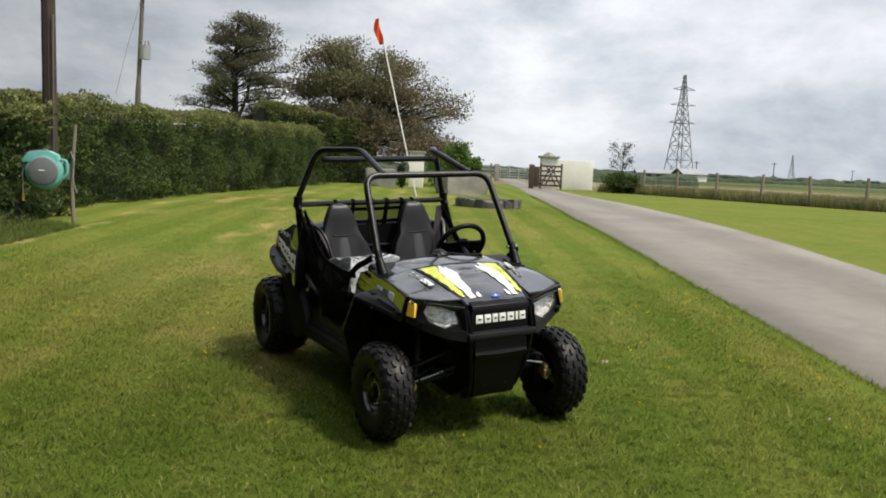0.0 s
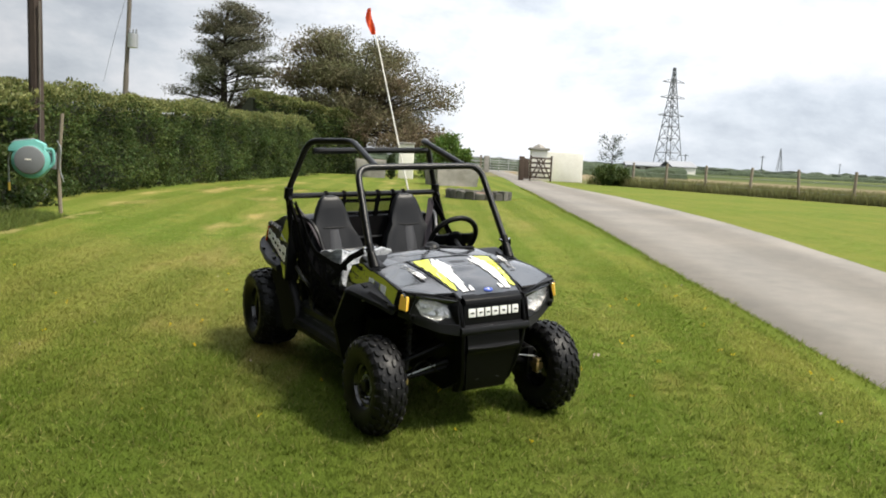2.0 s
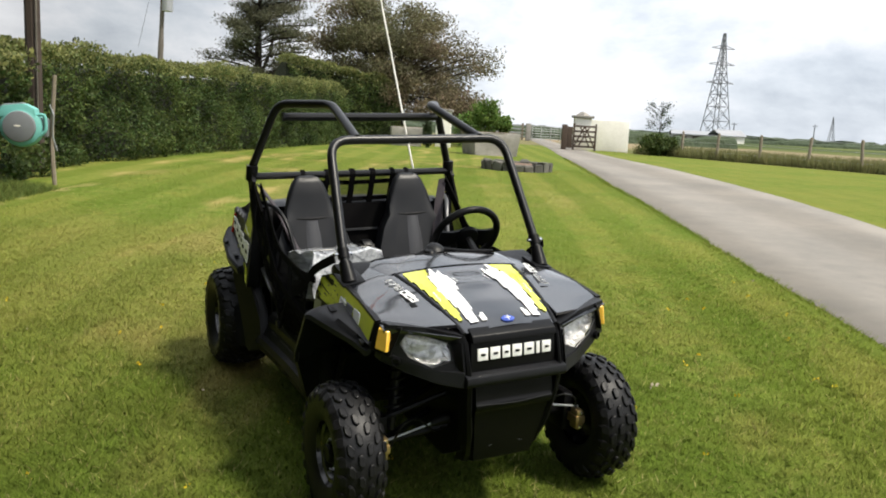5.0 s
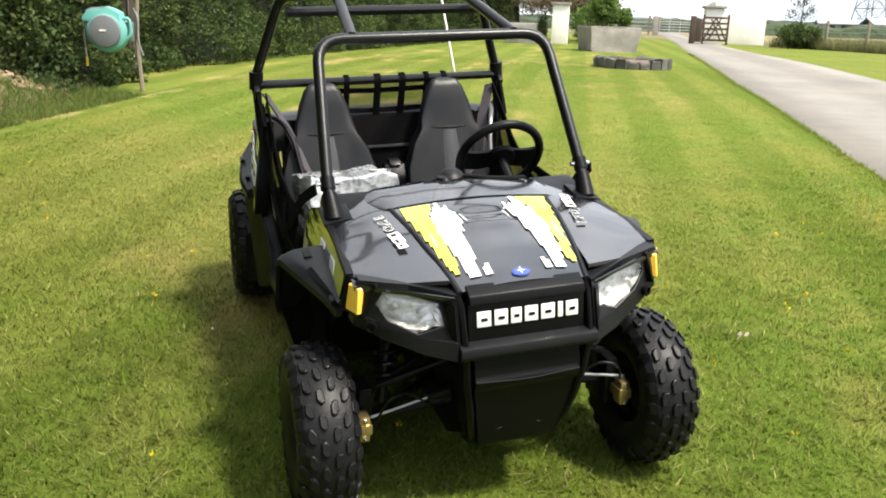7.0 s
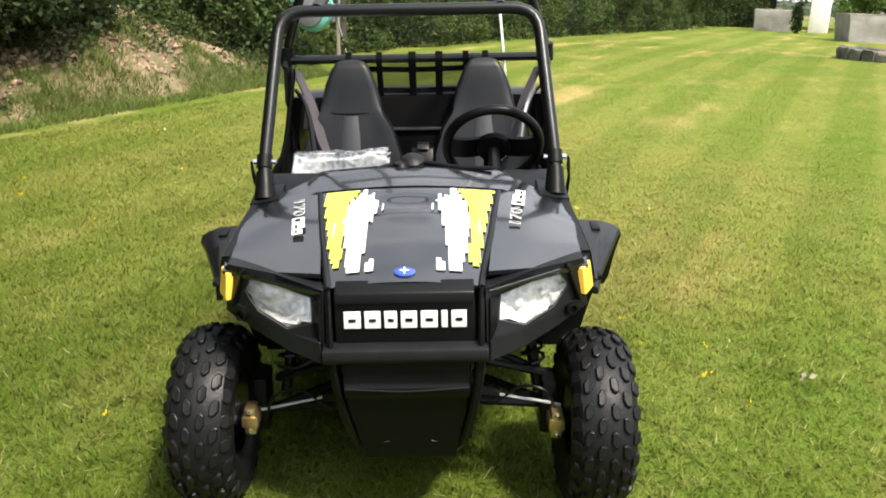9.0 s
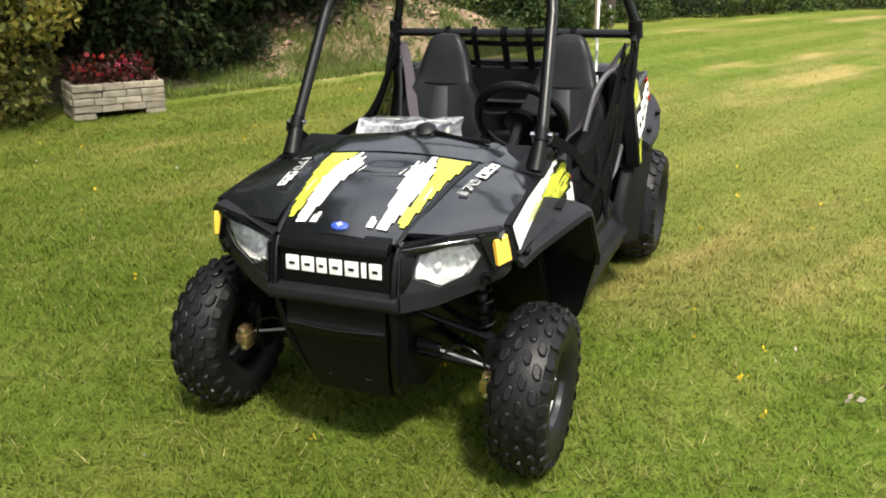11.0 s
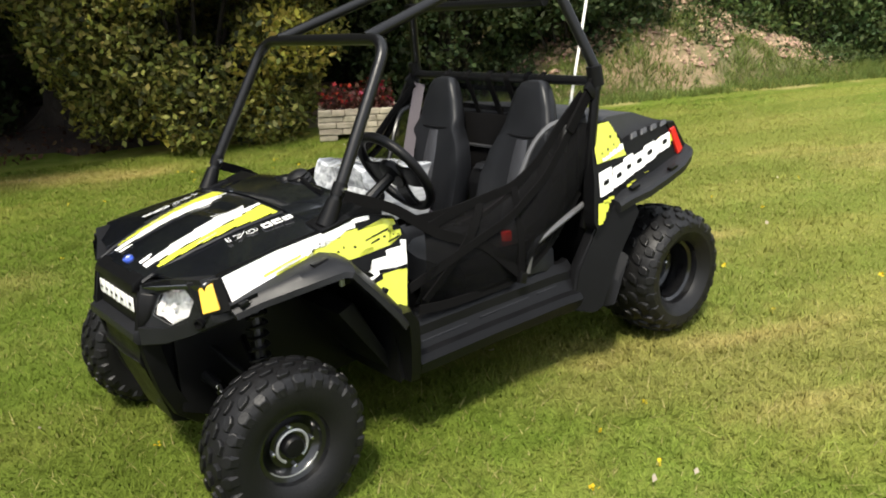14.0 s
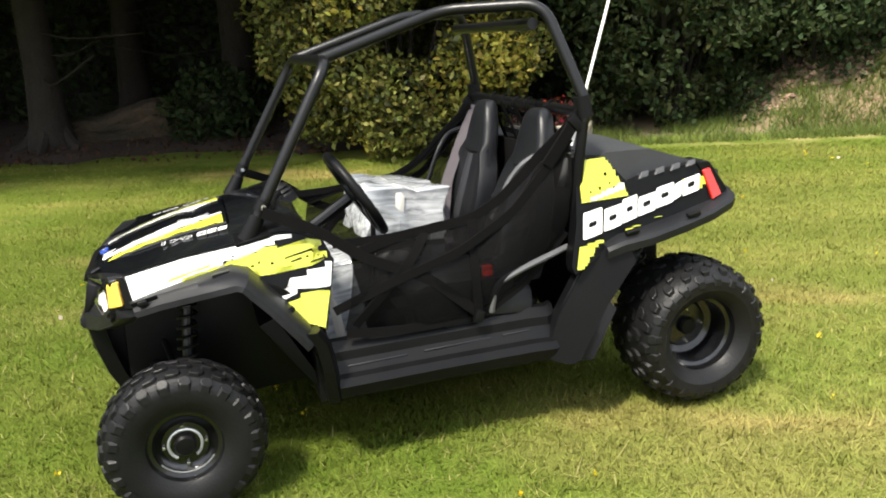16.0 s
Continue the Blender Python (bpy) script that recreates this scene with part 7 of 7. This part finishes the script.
# rear deck and engine bay
bm = bmesh.new()
add_loft(bm, [[(x, y * k, z - (0.012 if abs(y) > 0.3 else 0)) for y in (-0.50, -0.42, -0.15, 0.15, 0.42, 0.50)] + [(x, 0.50 * k, z - 0.14), (x, -0.50 * k, z - 0.14)] for x, z, k in ((-0.515, 0.905, 1.0), (-0.56, 0.925, 1.0), (-0.74, 0.912, 0.95), (-0.86, 0.868, 0.96), (-0.94, 0.838, 1.0), (-1.02, 0.80, 0.95))])
part("rear_deck", bm, M_DECK, buggy, "dark grey textured rear deck")
part("engine_cover", box((-0.90, -0.26, 0.34), (-0.50, 0.26, 0.76), 0.02), M_BLK, buggy)
part("bulkhead", slab([(-0.46, 0.28), (-0.50, 0.28), (-0.56, 0.78), (-0.52, 0.79)], 1, -0.44, 0.44, 0.006), M_BLK, buggy, "black bulkhead panel behind the seats")
part("rear_screen", slab([(-0.452, 0.60), (-0.462, 0.60), (-0.482, 0.905), (-0.472, 0.905)], 1, -0.43, 0.43, 0.002), M_WEB, buggy, "black fabric screen behind the seats")
part("bulkhead_lip", box((-0.466, -0.20, 0.765), (-0.448, 0.20, 0.776), 0.003), M_DECK, buggy)

# floor and lower chassis
part("floor_pan", slab([(0.60, 0.52), (0.48, 0.26), (-0.46, 0.24), (-0.50, 0.205), (0.47, 0.205), (0.66, 0.50)], 1, -0.44, 0.44, 0.005), M_BLK, buggy)
part("chassis_nose", slab([(1.10, 0.24), (1.08, 0.60), (0.66, 0.68), (0.42, 0.60), (0.42, 0.18), (0.95, 0.16)], 1, -0.165, 0.165, 0.01), M_BLK, buggy)
part("dash", slab([(0.50, 0.60), (0.46, 0.80), (0.50, 0.825), (0.62, 0.80), (0.62, 0.58)], 1, -0.44, 0.44, 0.012), M_BLK, buggy)
part("tunnel", slab([(0.45, 0.26), (0.40, 0.42), (-0.05, 0.46), (-0.40, 0.46), (-0.46, 0.26)], 1, -0.09, 0.09, 0.02), M_BLK, buggy)
part("gear_lever", tube([(0.20, 0.0, 0.43), (0.17, -0.01, 0.60), (0.16, -0.015, 0.68)], 0.010, 0.03, 8), M_BLK, buggy)
part("gear_knob", lathe([(0.001, 0.035), (0.018, 0.028), (0.024, 0.0), (0.014, -0.03), (0.001, -0.032)], 14, "z", Matrix.Translation((0.155, -0.016, 0.70))), M_BLK, buggy)
part("cowl_boss", lathe([(0.058, -0.03), (0.054, 0.004), (0.046, 0.007), (0.042, 0.016), (0.032, 0.019), (0.026, 0.028), (0.001, 0.032)], 18, "z", Matrix.Translation((0.515, -0.03, 0.828)) @ Matrix.Diagonal((1.1, 0.85, 1, 1))), M_BLK, buggy)
part("cowl_hose", tube([(0.53, -0.10, 0.84), (0.50, -0.03, 0.856), (0.50, 0.05, 0.852), (0.53, 0.13, 0.842), (0.55, 0.25, 0.84)], 0.007, 0.06, 8), M_BLK, buggy)
# ribbed rubber boot on the cowl, locking block between the seats
bm = lathe([(0.050, -0.030), (0.046, 0.000), (0.040, 0.006), (0.044, 0.014), (0.036, 0.022), (0.038, 0.030), (0.028, 0.038), (0.012, 0.044), (0.001, 0.045)], 20, "z", Matrix.Translation((0.490, 0.004, 0.832)) @ Matrix.Rotation(radians(18), 4, "Y"))
part("cowl_boot", bm, M_RUB, buggy, "ribbed rubber boot on the cowl")
lock = part("console_block", slab([(-0.30, 0.45), (-0.30, 0.66), (-0.335, 0.715), (-0.39, 0.715), (-0.40, 0.45)], 1, -0.030, 0.062, 0.012), M_BLK, buggy)
part("console_latch", slab([(-0.315, 0.712), (-0.335, 0.730), (-0.375, 0.732), (-0.385, 0.712)], 1, -0.006, 0.044, 0.005), M_FENDER, lock)

# roll cage
fh = [(0.645, -0.428, 0.795), (0.592, -0.432, 0.885), (0.335, -0.400, 1.298), (0.335, 0.400, 1.298), (0.592, 0.432, 0.885), (0.645, 0.428, 0.795)]
part("front_hoop", tube(fh, 0.0190, 0.085, 12), M_TUBE, buggy, "satin black roll cage front hoop")
for s in (1, -1):
    part("side_rail", tube([(0.338, s * 0.285, 1.302), (-0.10, s * 0.245, 1.425), (-0.395, s * 0.42, 1.415), (-0.478, s * 0.535, 1.085), (-0.468, s * 0.533, 1.03)], 0.0195, 0.07, 12), M_TUBE, buggy, "satin black roll cage side rail")
    part("rear_post", tube([(-0.470, s * 0.533, 1.06), (-0.444, s * 0.53, 0.90), (-0.424, s * 0.515, 0.66), (-0.415, s * 0.50, 0.52)], 0.018, 0.05, 10), M_BLK, buggy)
    part("hoop_foot", tube([(0.655, s * 0.427, 0.782), (0.612, s * 0.431, 0.855)], 0.032, 0, 14, radii=[0.032, 0.024]), M_BLK, buggy)
    part("hoop_flange", box((-0.06, -0.045, -0.008), (0.05, 0.045, 0.006), 0.004, pose(0.645, s * 0.420, 0.792, s * -10, 10, 0)), M_BLK, buggy)
    part("hoop_clamp", tube([(0.604, s * 0.432, 0.866), (0.584, s * 0.431, 0.900)], 0.0235, 0, 14), M_BLK, buggy)
    part("clamp_bolt", tube([(0.593, s * 0.398, 0.884), (0.593, s * 0.466, 0.884)], 0.008, 0, 8), M_CHROME, buggy)
    part("knee_clamp", tube([(-0.462, s * 0.53, 1.115), (-0.470, s * 0.534, 1.045)], 0.029, 0, 12), M_BLK, buggy)
    part("lower_brace", tube([(-0.45, s * 0.50, 0.62), (-0.22, s * 0.515, 0.56), (-0.13, s * 0.50, 0.52), (-0.11, s * 0.49, 0.42)], 0.0115, 0.06, 8), M_GREYTUBE, buggy)
    part("hip_bar", tube([(-0.44, s * 0.50, 0.94), (-0.30, s * 0.45, 0.925), (-0.24, s * 0.42, 0.86), (-0.17, s * 0.40, 0.72)], 0.010, 0.05, 8), M_GREYTUBE if s > 0 else M_TUBE, buggy)
part("rear_crossbar", tube([(-0.462, -0.525, 1.062), (-0.462, 0.525, 1.062)], 0.018, 0, 10), M_TUBE, buggy)
part("top_crossbar", tube([(-0.36, -0.405, 1.355), (-0.36, 0.405, 1.355)], 0.020, 0, 10), M_TUBE, buggy)


# seats
def seat(y):
    bm = bmesh.new()
    secs = []
    for z, x, w, d in ((0.50, -0.27, 0.205, 0.075), (0.60, -0.305, 0.21, 0.070), (0.70, -0.335, 0.205, 0.065), (0.80, -0.365, 0.170, 0.058), (0.86, -0.382, 0.130, 0.052), (0.90, -0.392, 0.122, 0.050), (0.97, -0.408, 0.103, 0.047), (1.03, -0.420, 0.076, 0.042), (1.055, -0.425, 0.055, 0.030), (1.062, -0.427, 0.030, 0.015)):
        ring = []
        for k in range(20):
            a = 2 * math.pi * k / 20
            cx, cy = math.cos(a), math.sin(a)
            wing = 0.030 * max(0.0, abs(cy) - 0.5) * 2 * (1 if z < 0.88 else 0.3) if cx > 0 else 0
            ring.append((x + d * (abs(cx) ** 0.6) * (1 if cx > 0 else -1) * (0.8 if cx > 0 else 0.9) + wing, y + w * (abs(cy) ** 0.75) * (1 if cy > 0 else -1), z))
        secs.append(ring)
    add_loft(bm, secs)
    s_ = part("seat", bm, M_SEAT, buggy, "black and grey vinyl bucket seat", angle=50)
    # paler centre insert, headrest seam and piping
    bm = bmesh.new()
    rows = []
    for z, x, d, w in ((0.52, -0.276, 0.0745, 0.095), (0.60, -0.305, 0.070, 0.100), (0.70, -0.335, 0.065, 0.095), (0.78, -0.359, 0.060, 0.082), (0.85, -0.379, 0.053, 0.062)):
        rows.append([(x + 0.8 * d * (1 - (abs(k) / 3.6) ** 2) + 0.006, y + w * k / 3, z) for k in (-3, -2, -1, 0, 1, 2, 3)])
    add_loft(bm, rows, caps=False, ring=False)
    bmesh.ops.recalc_face_normals(bm, faces=bm.faces[:])
    bmesh.ops.solidify(bm, geom=bm.faces[:], thickness=0.012)
    part("seat_insert", bm, M_SEATG, s_, "dark grey centre panel")
    part("headrest_seam", tube([(-0.372, y - 0.128, 0.868), (-0.345, y - 0.09, 0.862), (-0.338, y, 0.858), (-0.345, y + 0.09, 0.862), (-0.372, y + 0.128, 0.868)], 0.005, 0.04, 6), M_BLK, s_)
    bm = bmesh.new()
    secs = []
    for x, z, w in ((-0.27, 0.47, 0.20), (-0.20, 0.50, 0.215), (-0.02, 0.515, 0.215), (0.10, 0.515, 0.205), (0.15, 0.49, 0.18)):
        secs.append([(x, y - w, z - 0.10), (x, y - w, z - 0.01), (x, y - w * 0.85, z + 0.02), (x, y - w * 0.5, z), (x, y + w * 0.5, z), (x, y + w * 0.85, z + 0.02), (x, y + w, z - 0.01), (x, y + w, z - 0.10)])
    add_loft(bm, secs)
    part("seat_cushion", bm, M_SEAT, s_, angle=50)
    part("seat_base", box((-0.30, y - 0.17, 0.24), (0.10, y + 0.17, 0.42), 0.01), M_BLK, s_)
    return s_


def ribbon(pts, w, side, thick=0.003):
    """A flat strap along points, w wide in the given direction."""
    pts = fillet(pts, 0.05, 3)
    bm = bmesh.new()
    secs = []
    for i, p in enumerate(pts):
        d = (pts[min(i + 1, len(pts) - 1)] - pts[max(0, i - 1)]).normalized()
        a = Vector(side)
        a = (a - d * a.dot(d)).normalized()
        n = d.cross(a) * thick
        secs.append([p - a * w / 2 - n, p + a * w / 2 - n, p + a * w / 2 + n, p - a * w / 2 + n])
    add_loft(bm, secs)
    return bm


for s in (1, -1):
    seat(s * 0.27)
    part("seat_belt", ribbon([(-0.46, s * 0.50, 1.02), (-0.36, s * 0.43, 0.90), (-0.25, s * 0.37, 0.72), (-0.17, s * 0.20, 0.58), (-0.16, s * 0.08, 0.52)], 0.048, (0.3, s * 0.7, 0.6)), M_BELT, buggy, "grey seat belt webbing")
    part("belt_buckle", box((-0.19, s * 0.075 - 0.02, 0.47), (-0.13, s * 0.075 + 0.02, 0.53), 0.006), M_BLK, buggy)
part("buckle_button", box((-0.178, 0.325, 0.490), (-0.142, 0.350, 0.540), 0.006), M_RED, buggy, "red buckle release")

# steering
SC = Vector((0.268, 0.268, 0.850))
SN = Vector((-0.866, 0, 0.5))
SM = Matrix.Translation(SC) @ SN.to_track_quat("Y", "Z").to_matrix().to_4x4()
ring = [SM @ Vector((0.155 * math.cos(a), 0, 0.155 * math.sin(a))) for a in lin(0, 2 * math.pi * 35 / 36, 36)]
sw = part("steering_wheel", add_tube(bmesh.new(), ring, 0.0165, 12, closed=True), M_BLK, buggy, "black three-spoke steering wheel")
part("wheel_hub", lathe([(0.001, 0.012), (0.046, 0.010), (0.060, -0.004), (0.054, -0.02), (0.001, -0.03)], 24, "y", SM), M_BLK, sw)
for a, b in ((0, 0.0), (180, 0.0), (270, 0.0)):
    t = radians(a)
    part("spoke", ribbon([SM @ Vector((0.03 * math.cos(t), 0, 0.03 * math.sin(t))), SM @ Vector((0.09 * math.cos(t), -0.012, 0.09 * math.sin(t))), SM @ Vector((0.152 * math.cos(t), 0, 0.152 * math.sin(t)))], 0.078 if a < 200 else 0.060, SM.to_3x3() @ Vector((math.sin(t), 0, math.cos(t))), 0.006), M_BLK, sw)
part("steering_column", tube([SC - SN * 0.01, SC - SN * 0.20, (0.60, 0.268, 0.62)], 0.020, 0.03, 10), M_TUBE, buggy)


# nets and straps
def net(s):
    top = [(0.34, 0.70), (0.20, 0.735), (0.08, 0.745), (-0.06, 0.755), (-0.18, 0.815), (-0.31, 0.93), (-0.43, 1.02)]
    low = [(0.39, 0.44), (0.26, 0.42), (0.12, 0.415), (-0.02, 0.415), (-0.10, 0.43), (-0.235, 0.50), (-0.40, 0.66)]
    bm = bmesh.new()
    rows = []
    for (xa, za), (xb, zb) in zip(top, low):
        row = []
        for k in range(9):
            t = k / 8
            bow = 0.035 * math.sin(math.pi * t)
            row.append(bm.verts.new((xa + (xb - xa) * t, s * (0.495 + bow - 0.03 * t * (xa > 0.1)), za + (zb - za) * t)))
        rows.append(row)
    for a, b in zip(rows, rows[1:]):
        for k in range(8):
            bm.faces.new((a[k], a[k + 1], b[k + 1], b[k]))
    bmesh.ops.solidify(bm, geom=bm.faces[:], thickness=0.002)
    nt_ = part("side_net", bm, M_NET, buggy, "black side net with webbing straps")
    def y(t):
        return s * (0.50 + 0.035 * math.sin(math.pi * t))
    part("net_strap", ribbon([(x, y(0) * 1.0, z) for x, z in top], 0.032, (0, 0, 1)), M_WEB, nt_)
    part("net_strap", ribbon([(x, y(1) * 0.985, z) for x, z in low], 0.030, (0, 0, 1)), M_WEB, nt_)
    part("net_strap", ribbon([(0.60, s * 0.47, 0.87), (0.45, s * 0.50, 0.80), (0.30, s * 0.515, 0.68), (0.12, s * 0.53, 0.60), (-0.06, s * 0.51, 0.43)], 0.034, (0, 0, 1)), M_WEB, nt_)
    part("net_strap", ribbon([(0.42, s * 0.49, 0.52), (0.22, s * 0.53, 0.60), (0.0, s * 0.535, 0.66), (-0.20, s * 0.52, 0.76), (-0.42, s * 0.515, 0.98)], 0.030, (0, 0, 1)), M_WEB, nt_)
    part("net_strap", ribbon([(0.36, s * 0.49, 0.46), (0.26, s * 0.52, 0.56), (0.16, s * 0.53, 0.66), (0.10, s * 0.50, 0.735)], 0.030, (1, 0, 0)), M_WEB, nt_)
    part("net_strap", ribbon([(0.40, s * 0.485, 0.74), (0.24, s * 0.50, 0.735), (0.12, s * 0.50, 0.742)], 0.028, (0, 0, 1)), M_WEB, nt_)
    part("net_strap", ribbon([(-0.06, s * 0.50, 0.755), (-0.05, s * 0.535, 0.58), (-0.06, s * 0.51, 0.42)], 0.030, (1, 0, 0)), M_WEB, nt_)
    part("net_strap", ribbon([(-0.46, s * 0.535, 1.07), (-0.40, s * 0.53, 0.99), (-0.33, s * 0.52, 0.90)], 0.04, (1, 0, 0), 0.006), M_WEB, nt_)
    part("strap_buckle", box((-0.03, -0.010, -0.016), (0.03, 0.010, 0.016), 0.004, pose(-0.435, s * 0.535, 1.03, 0, -50, 0)), M_BLK, nt_)
    part("strap_buckle", box((-0.02, -0.010, -0.016), (0.02, 0.010, 0.016), 0.004, pose(-0.055, s * 0.52, 0.425, 0, 70, 0)), M_BLK, nt_)


net(1)
net(-1)
bm = bmesh.new()
add_loft(bm, [[(-0.462, -0.29, 1.05), (-0.462, 0.29, 1.05)], [(-0.50, -0.295, 0.92), (-0.50, 0.295, 0.92)], [(-0.53, -0.30, 0.80), (-0.53, 0.30, 0.80)]], caps=False, ring=False)
rn = part("rear_net", bm, shade("open_net", (0.012, 0.012, 0.013), 0.9, alpha=0.68, spec=0.1), buggy, "open black net between the seats")
for y in (-0.28, -0.155, -0.02, 0.09, 0.20, 0.28):
    part("net_strap", ribbon([(-0.470, y, 1.085), (-0.442, y, 1.07), (-0.455, y, 1.03), (-0.50, y, 0.92), (-0.53, y, 0.79)], 0.030 if abs(y) < 0.1 else 0.024, (0, 1, 0)), M_WEB, rn)
for z in (1.02, 0.93):
    part("net_strap", ribbon([(-0.47 - (1.05 - z) * 0.3, -0.29, z), (-0.475 - (1.05 - z) * 0.3, 0, z - 0.008), (-0.47 - (1.05 - z) * 0.3, 0.29, z)], 0.022, (0, 0, 1)), M_WEB, rn)

# suspension
for s in (1, -1):
    for z0, z1, xx in ((0.30, 0.245, 0.99), (0.30, 0.245, 0.82)):
        part("lower_arm", tube([(xx, s * 0.15, z0), (0.93, s * 0.40, z1)], 0.014, 0, 8), M_BLK, buggy)
    part("upper_arm", tube([(0.97, s * 0.15, 0.42), (0.92, s * 0.40, 0.33), (0.86, s * 0.15, 0.42)], 0.011, 0.05, 8), M_BLK, buggy)
    part("tie_rod", tube([(1.008, s * 0.21, 0.328), (1.005, s * 0.41, 0.285)], 0.0045, 0, 8), M_GALV, buggy)
    part("steering_boot", tube([(1.005, s * 0.17, 0.335), (1.0, s * 0.24, 0.32)], 0.020, 0, 10, radii=[0.024, 0.014]), M_BLK, buggy)
    part("upright", box((0.88, s * 0.40 - 0.02, 0.18), (0.98, s * 0.40 + 0.02, 0.34), 0.01), M_BLK, buggy).matrix_local = UNSPRUNG
    part("brake_caliper", box((0.995, s * 0.416 - 0.016, 0.205), (1.045, s * 0.416 + 0.016, 0.285), 0.008), M_BRASS, buggy, "yellow zinc plated brake caliper").matrix_local = UNSPRUNG
    part("caliper_bridge", box((0.985, s * 0.416 - 0.022, 0.228), (1.050, s * 0.416 + 0.022, 0.262), 0.006), M_BRASS, buggy).matrix_local = UNSPRUNG
    for zc in (0.216, 0.274):
        part("caliper_bolt", lathe([(0.007, 0.0), (0.007, 0.008), (0.001, 0.010)], 6, "x", Matrix.Translation((1.043, s * 0.416, zc))), M_CHROME, buggy, smooth=False).matrix_local = UNSPRUNG
    part("brake_hose", tube([(1.01, s * 0.40, 0.255), (1.04, s * 0.37, 0.35), (1.02, s * 0.30, 0.36), (1.0, s * 0.22, 0.28), (0.99, s * 0.17, 0.30)], 0.0042, 0.07, 6), M_TUBE, buggy)
    part("shock_absorber", tube([(0.86, s * 0.30, 0.64), (0.91, s * 0.36, 0.28)], 0.017, 0, 10), M_TUBE, buggy)
    a, b = Vector((0.862, s * 0.303, 0.62)), Vector((0.90, s * 0.348, 0.36))
    d = (b - a).normalized()
    u = d.cross(Vector((1, 0, 0))).normalized()
    w = d.cross(u)
    part("coil_spring", add_tube(bmesh.new(), [a + (b - a) * i / 72 + (u * math.cos(i * 0.7) + w * math.sin(i * 0.7)) * 0.030 for i in range(73)], 0.0055, 6), M_TUBE, buggy)
    part("rear_shock", tube([(-0.70, s * 0.32, 0.62), (-0.82, s * 0.36, 0.30)], 0.018, 0, 10), M_TUBE, buggy)
    a, b = Vector((-0.71, s * 0.322, 0.59)), Vector((-0.80, s * 0.352, 0.36))
    d = (b - a).normalized()
    u = d.cross(Vector((1, 0, 0))).normalized()
    w = d.cross(u)
    part("coil_spring", add_tube(bmesh.new(), [a + (b - a) * i / 72 + (u * math.cos(i * 0.7) + w * math.sin(i * 0.7)) * 0.034 for i in range(73)], 0.006, 6), M_TUBE, buggy)
    part("swing_arm", box((-0.90, s * 0.30 - 0.02, 0.22), (-0.42, s * 0.30 + 0.02, 0.27), 0.01), M_BLK, buggy)
    part("rear_strut", tube([(-0.50, s * 0.44, 0.55), (-0.78, s * 0.44, 0.68), (-0.98, s * 0.42, 0.70)], 0.016, 0.04, 8), M_TUBE, buggy)
    part("mudguard_stay", box((0.66, s * 0.50 - 0.006, 0.61), (0.675, s * 0.50 + 0.006, 0.66), 0.002), M_GALV, buggy)
part("rear_axle", tube([(-0.872, -0.42, 0.244), (-0.872, 0.42, 0.244)], 0.022, 0, 12), M_TUBE, buggy)
part("tail_frame", box((-1.0, -0.38, 0.56), (-0.90, 0.38, 0.72), 0.012), M_BLK, buggy)

# whip aerial with flag
WB, WD = Vector((-0.535, 0.360, 1.035)), Vector((-0.376, -0.098, 0.989)).normalized()
whip = part("whip", tube([WB - WD * 0.20, WB + WD * 0.6, WB + WD * 1.22], 0.0055, 0.3, 8), M_WHIP, buggy, "white whip aerial with an orange pennant")
whip.matrix_local = UNSPRUNG
part("whip_spring", tube([WB - WD * 0.26, WB - WD * 0.16], 0.014, 0, 10), M_GALV, buggy)
bm = bmesh.new()
fdir = Vector((-0.25, -0.45, -0.15))
rows = []
for i in range(8):
    p = WB + WD * (1.20 + 0.20 * i / 7)
    wdt = 0.050 * (0.35 + 0.65 * math.sin(math.pi * min(1, (i + 1) / 8.5)))
    rows.append([p + fdir.normalized() * wdt * k / 4 + Vector((0.012 * math.sin(k * 1.5 + i), 0, 0)) for k in range(5)])
add_loft(bm, rows, caps=False, ring=False)
bmesh.ops.solidify(bm, geom=bm.faces[:], thickness=0.002)
part("pennant", bm, M_FLAG, whip, "small orange pennant")


# wrapped parcels lying in the cab
def parcel(label, lo, hi, m, n=7, rough=0.020):
    bm = bmesh.new()
    bmesh.ops.create_cube(bm, size=1.0)
    bmesh.ops.bevel(bm, geom=bm.edges[:], offset=0.03, segments=1, affect="EDGES")
    bmesh.ops.subdivide_edges(bm, edges=bm.edges[:], cuts=4, use_grid_fill=True)
    for v in bm.verts:
        c = Vector([lo[i] + (v.co[i] + 0.5) * (hi[i] - lo[i]) for i in range(3)])
        c += Vector((fbm(c.x, c.y, c.z, 13), fbm(c.y, c.z, c.x, 13), fbm(c.z, c.x, c.y, 11))) * rough
        v.co = c
    ob = part("wrapped_parcel", bm, M_WRAP, None, angle=25)
    ob.matrix_world = VEH @ LEANING @ m
    tp = bmesh.new()
    k = lo[0] + 0.6 * (hi[0] - lo[0])
    add_box(tp, (k - 0.022, lo[1] - 0.004, lo[2] - 0.002), (k + 0.022, hi[1] + 0.004, hi[2] + 0.004), 0.02)
    part("packing_tape", tp, M_TAPE, ob, "clear packing tape")
    return tagged(ob, label, "parcel")


parcel("box wrapped in clear bubble wrap on the passenger seat", (-0.17, -0.17, 0.0), (0.17, 0.17, 0.21), pose(0.03, -0.27, 0.565, 0, -9, 4))
parcel("crumpled clear plastic wrapping in the footwell", (-0.09, -0.25, 0.0), (0.09, 0.25, 0.31), pose(0.335, -0.12, 0.262, 0, 6, 0), rough=0.02)
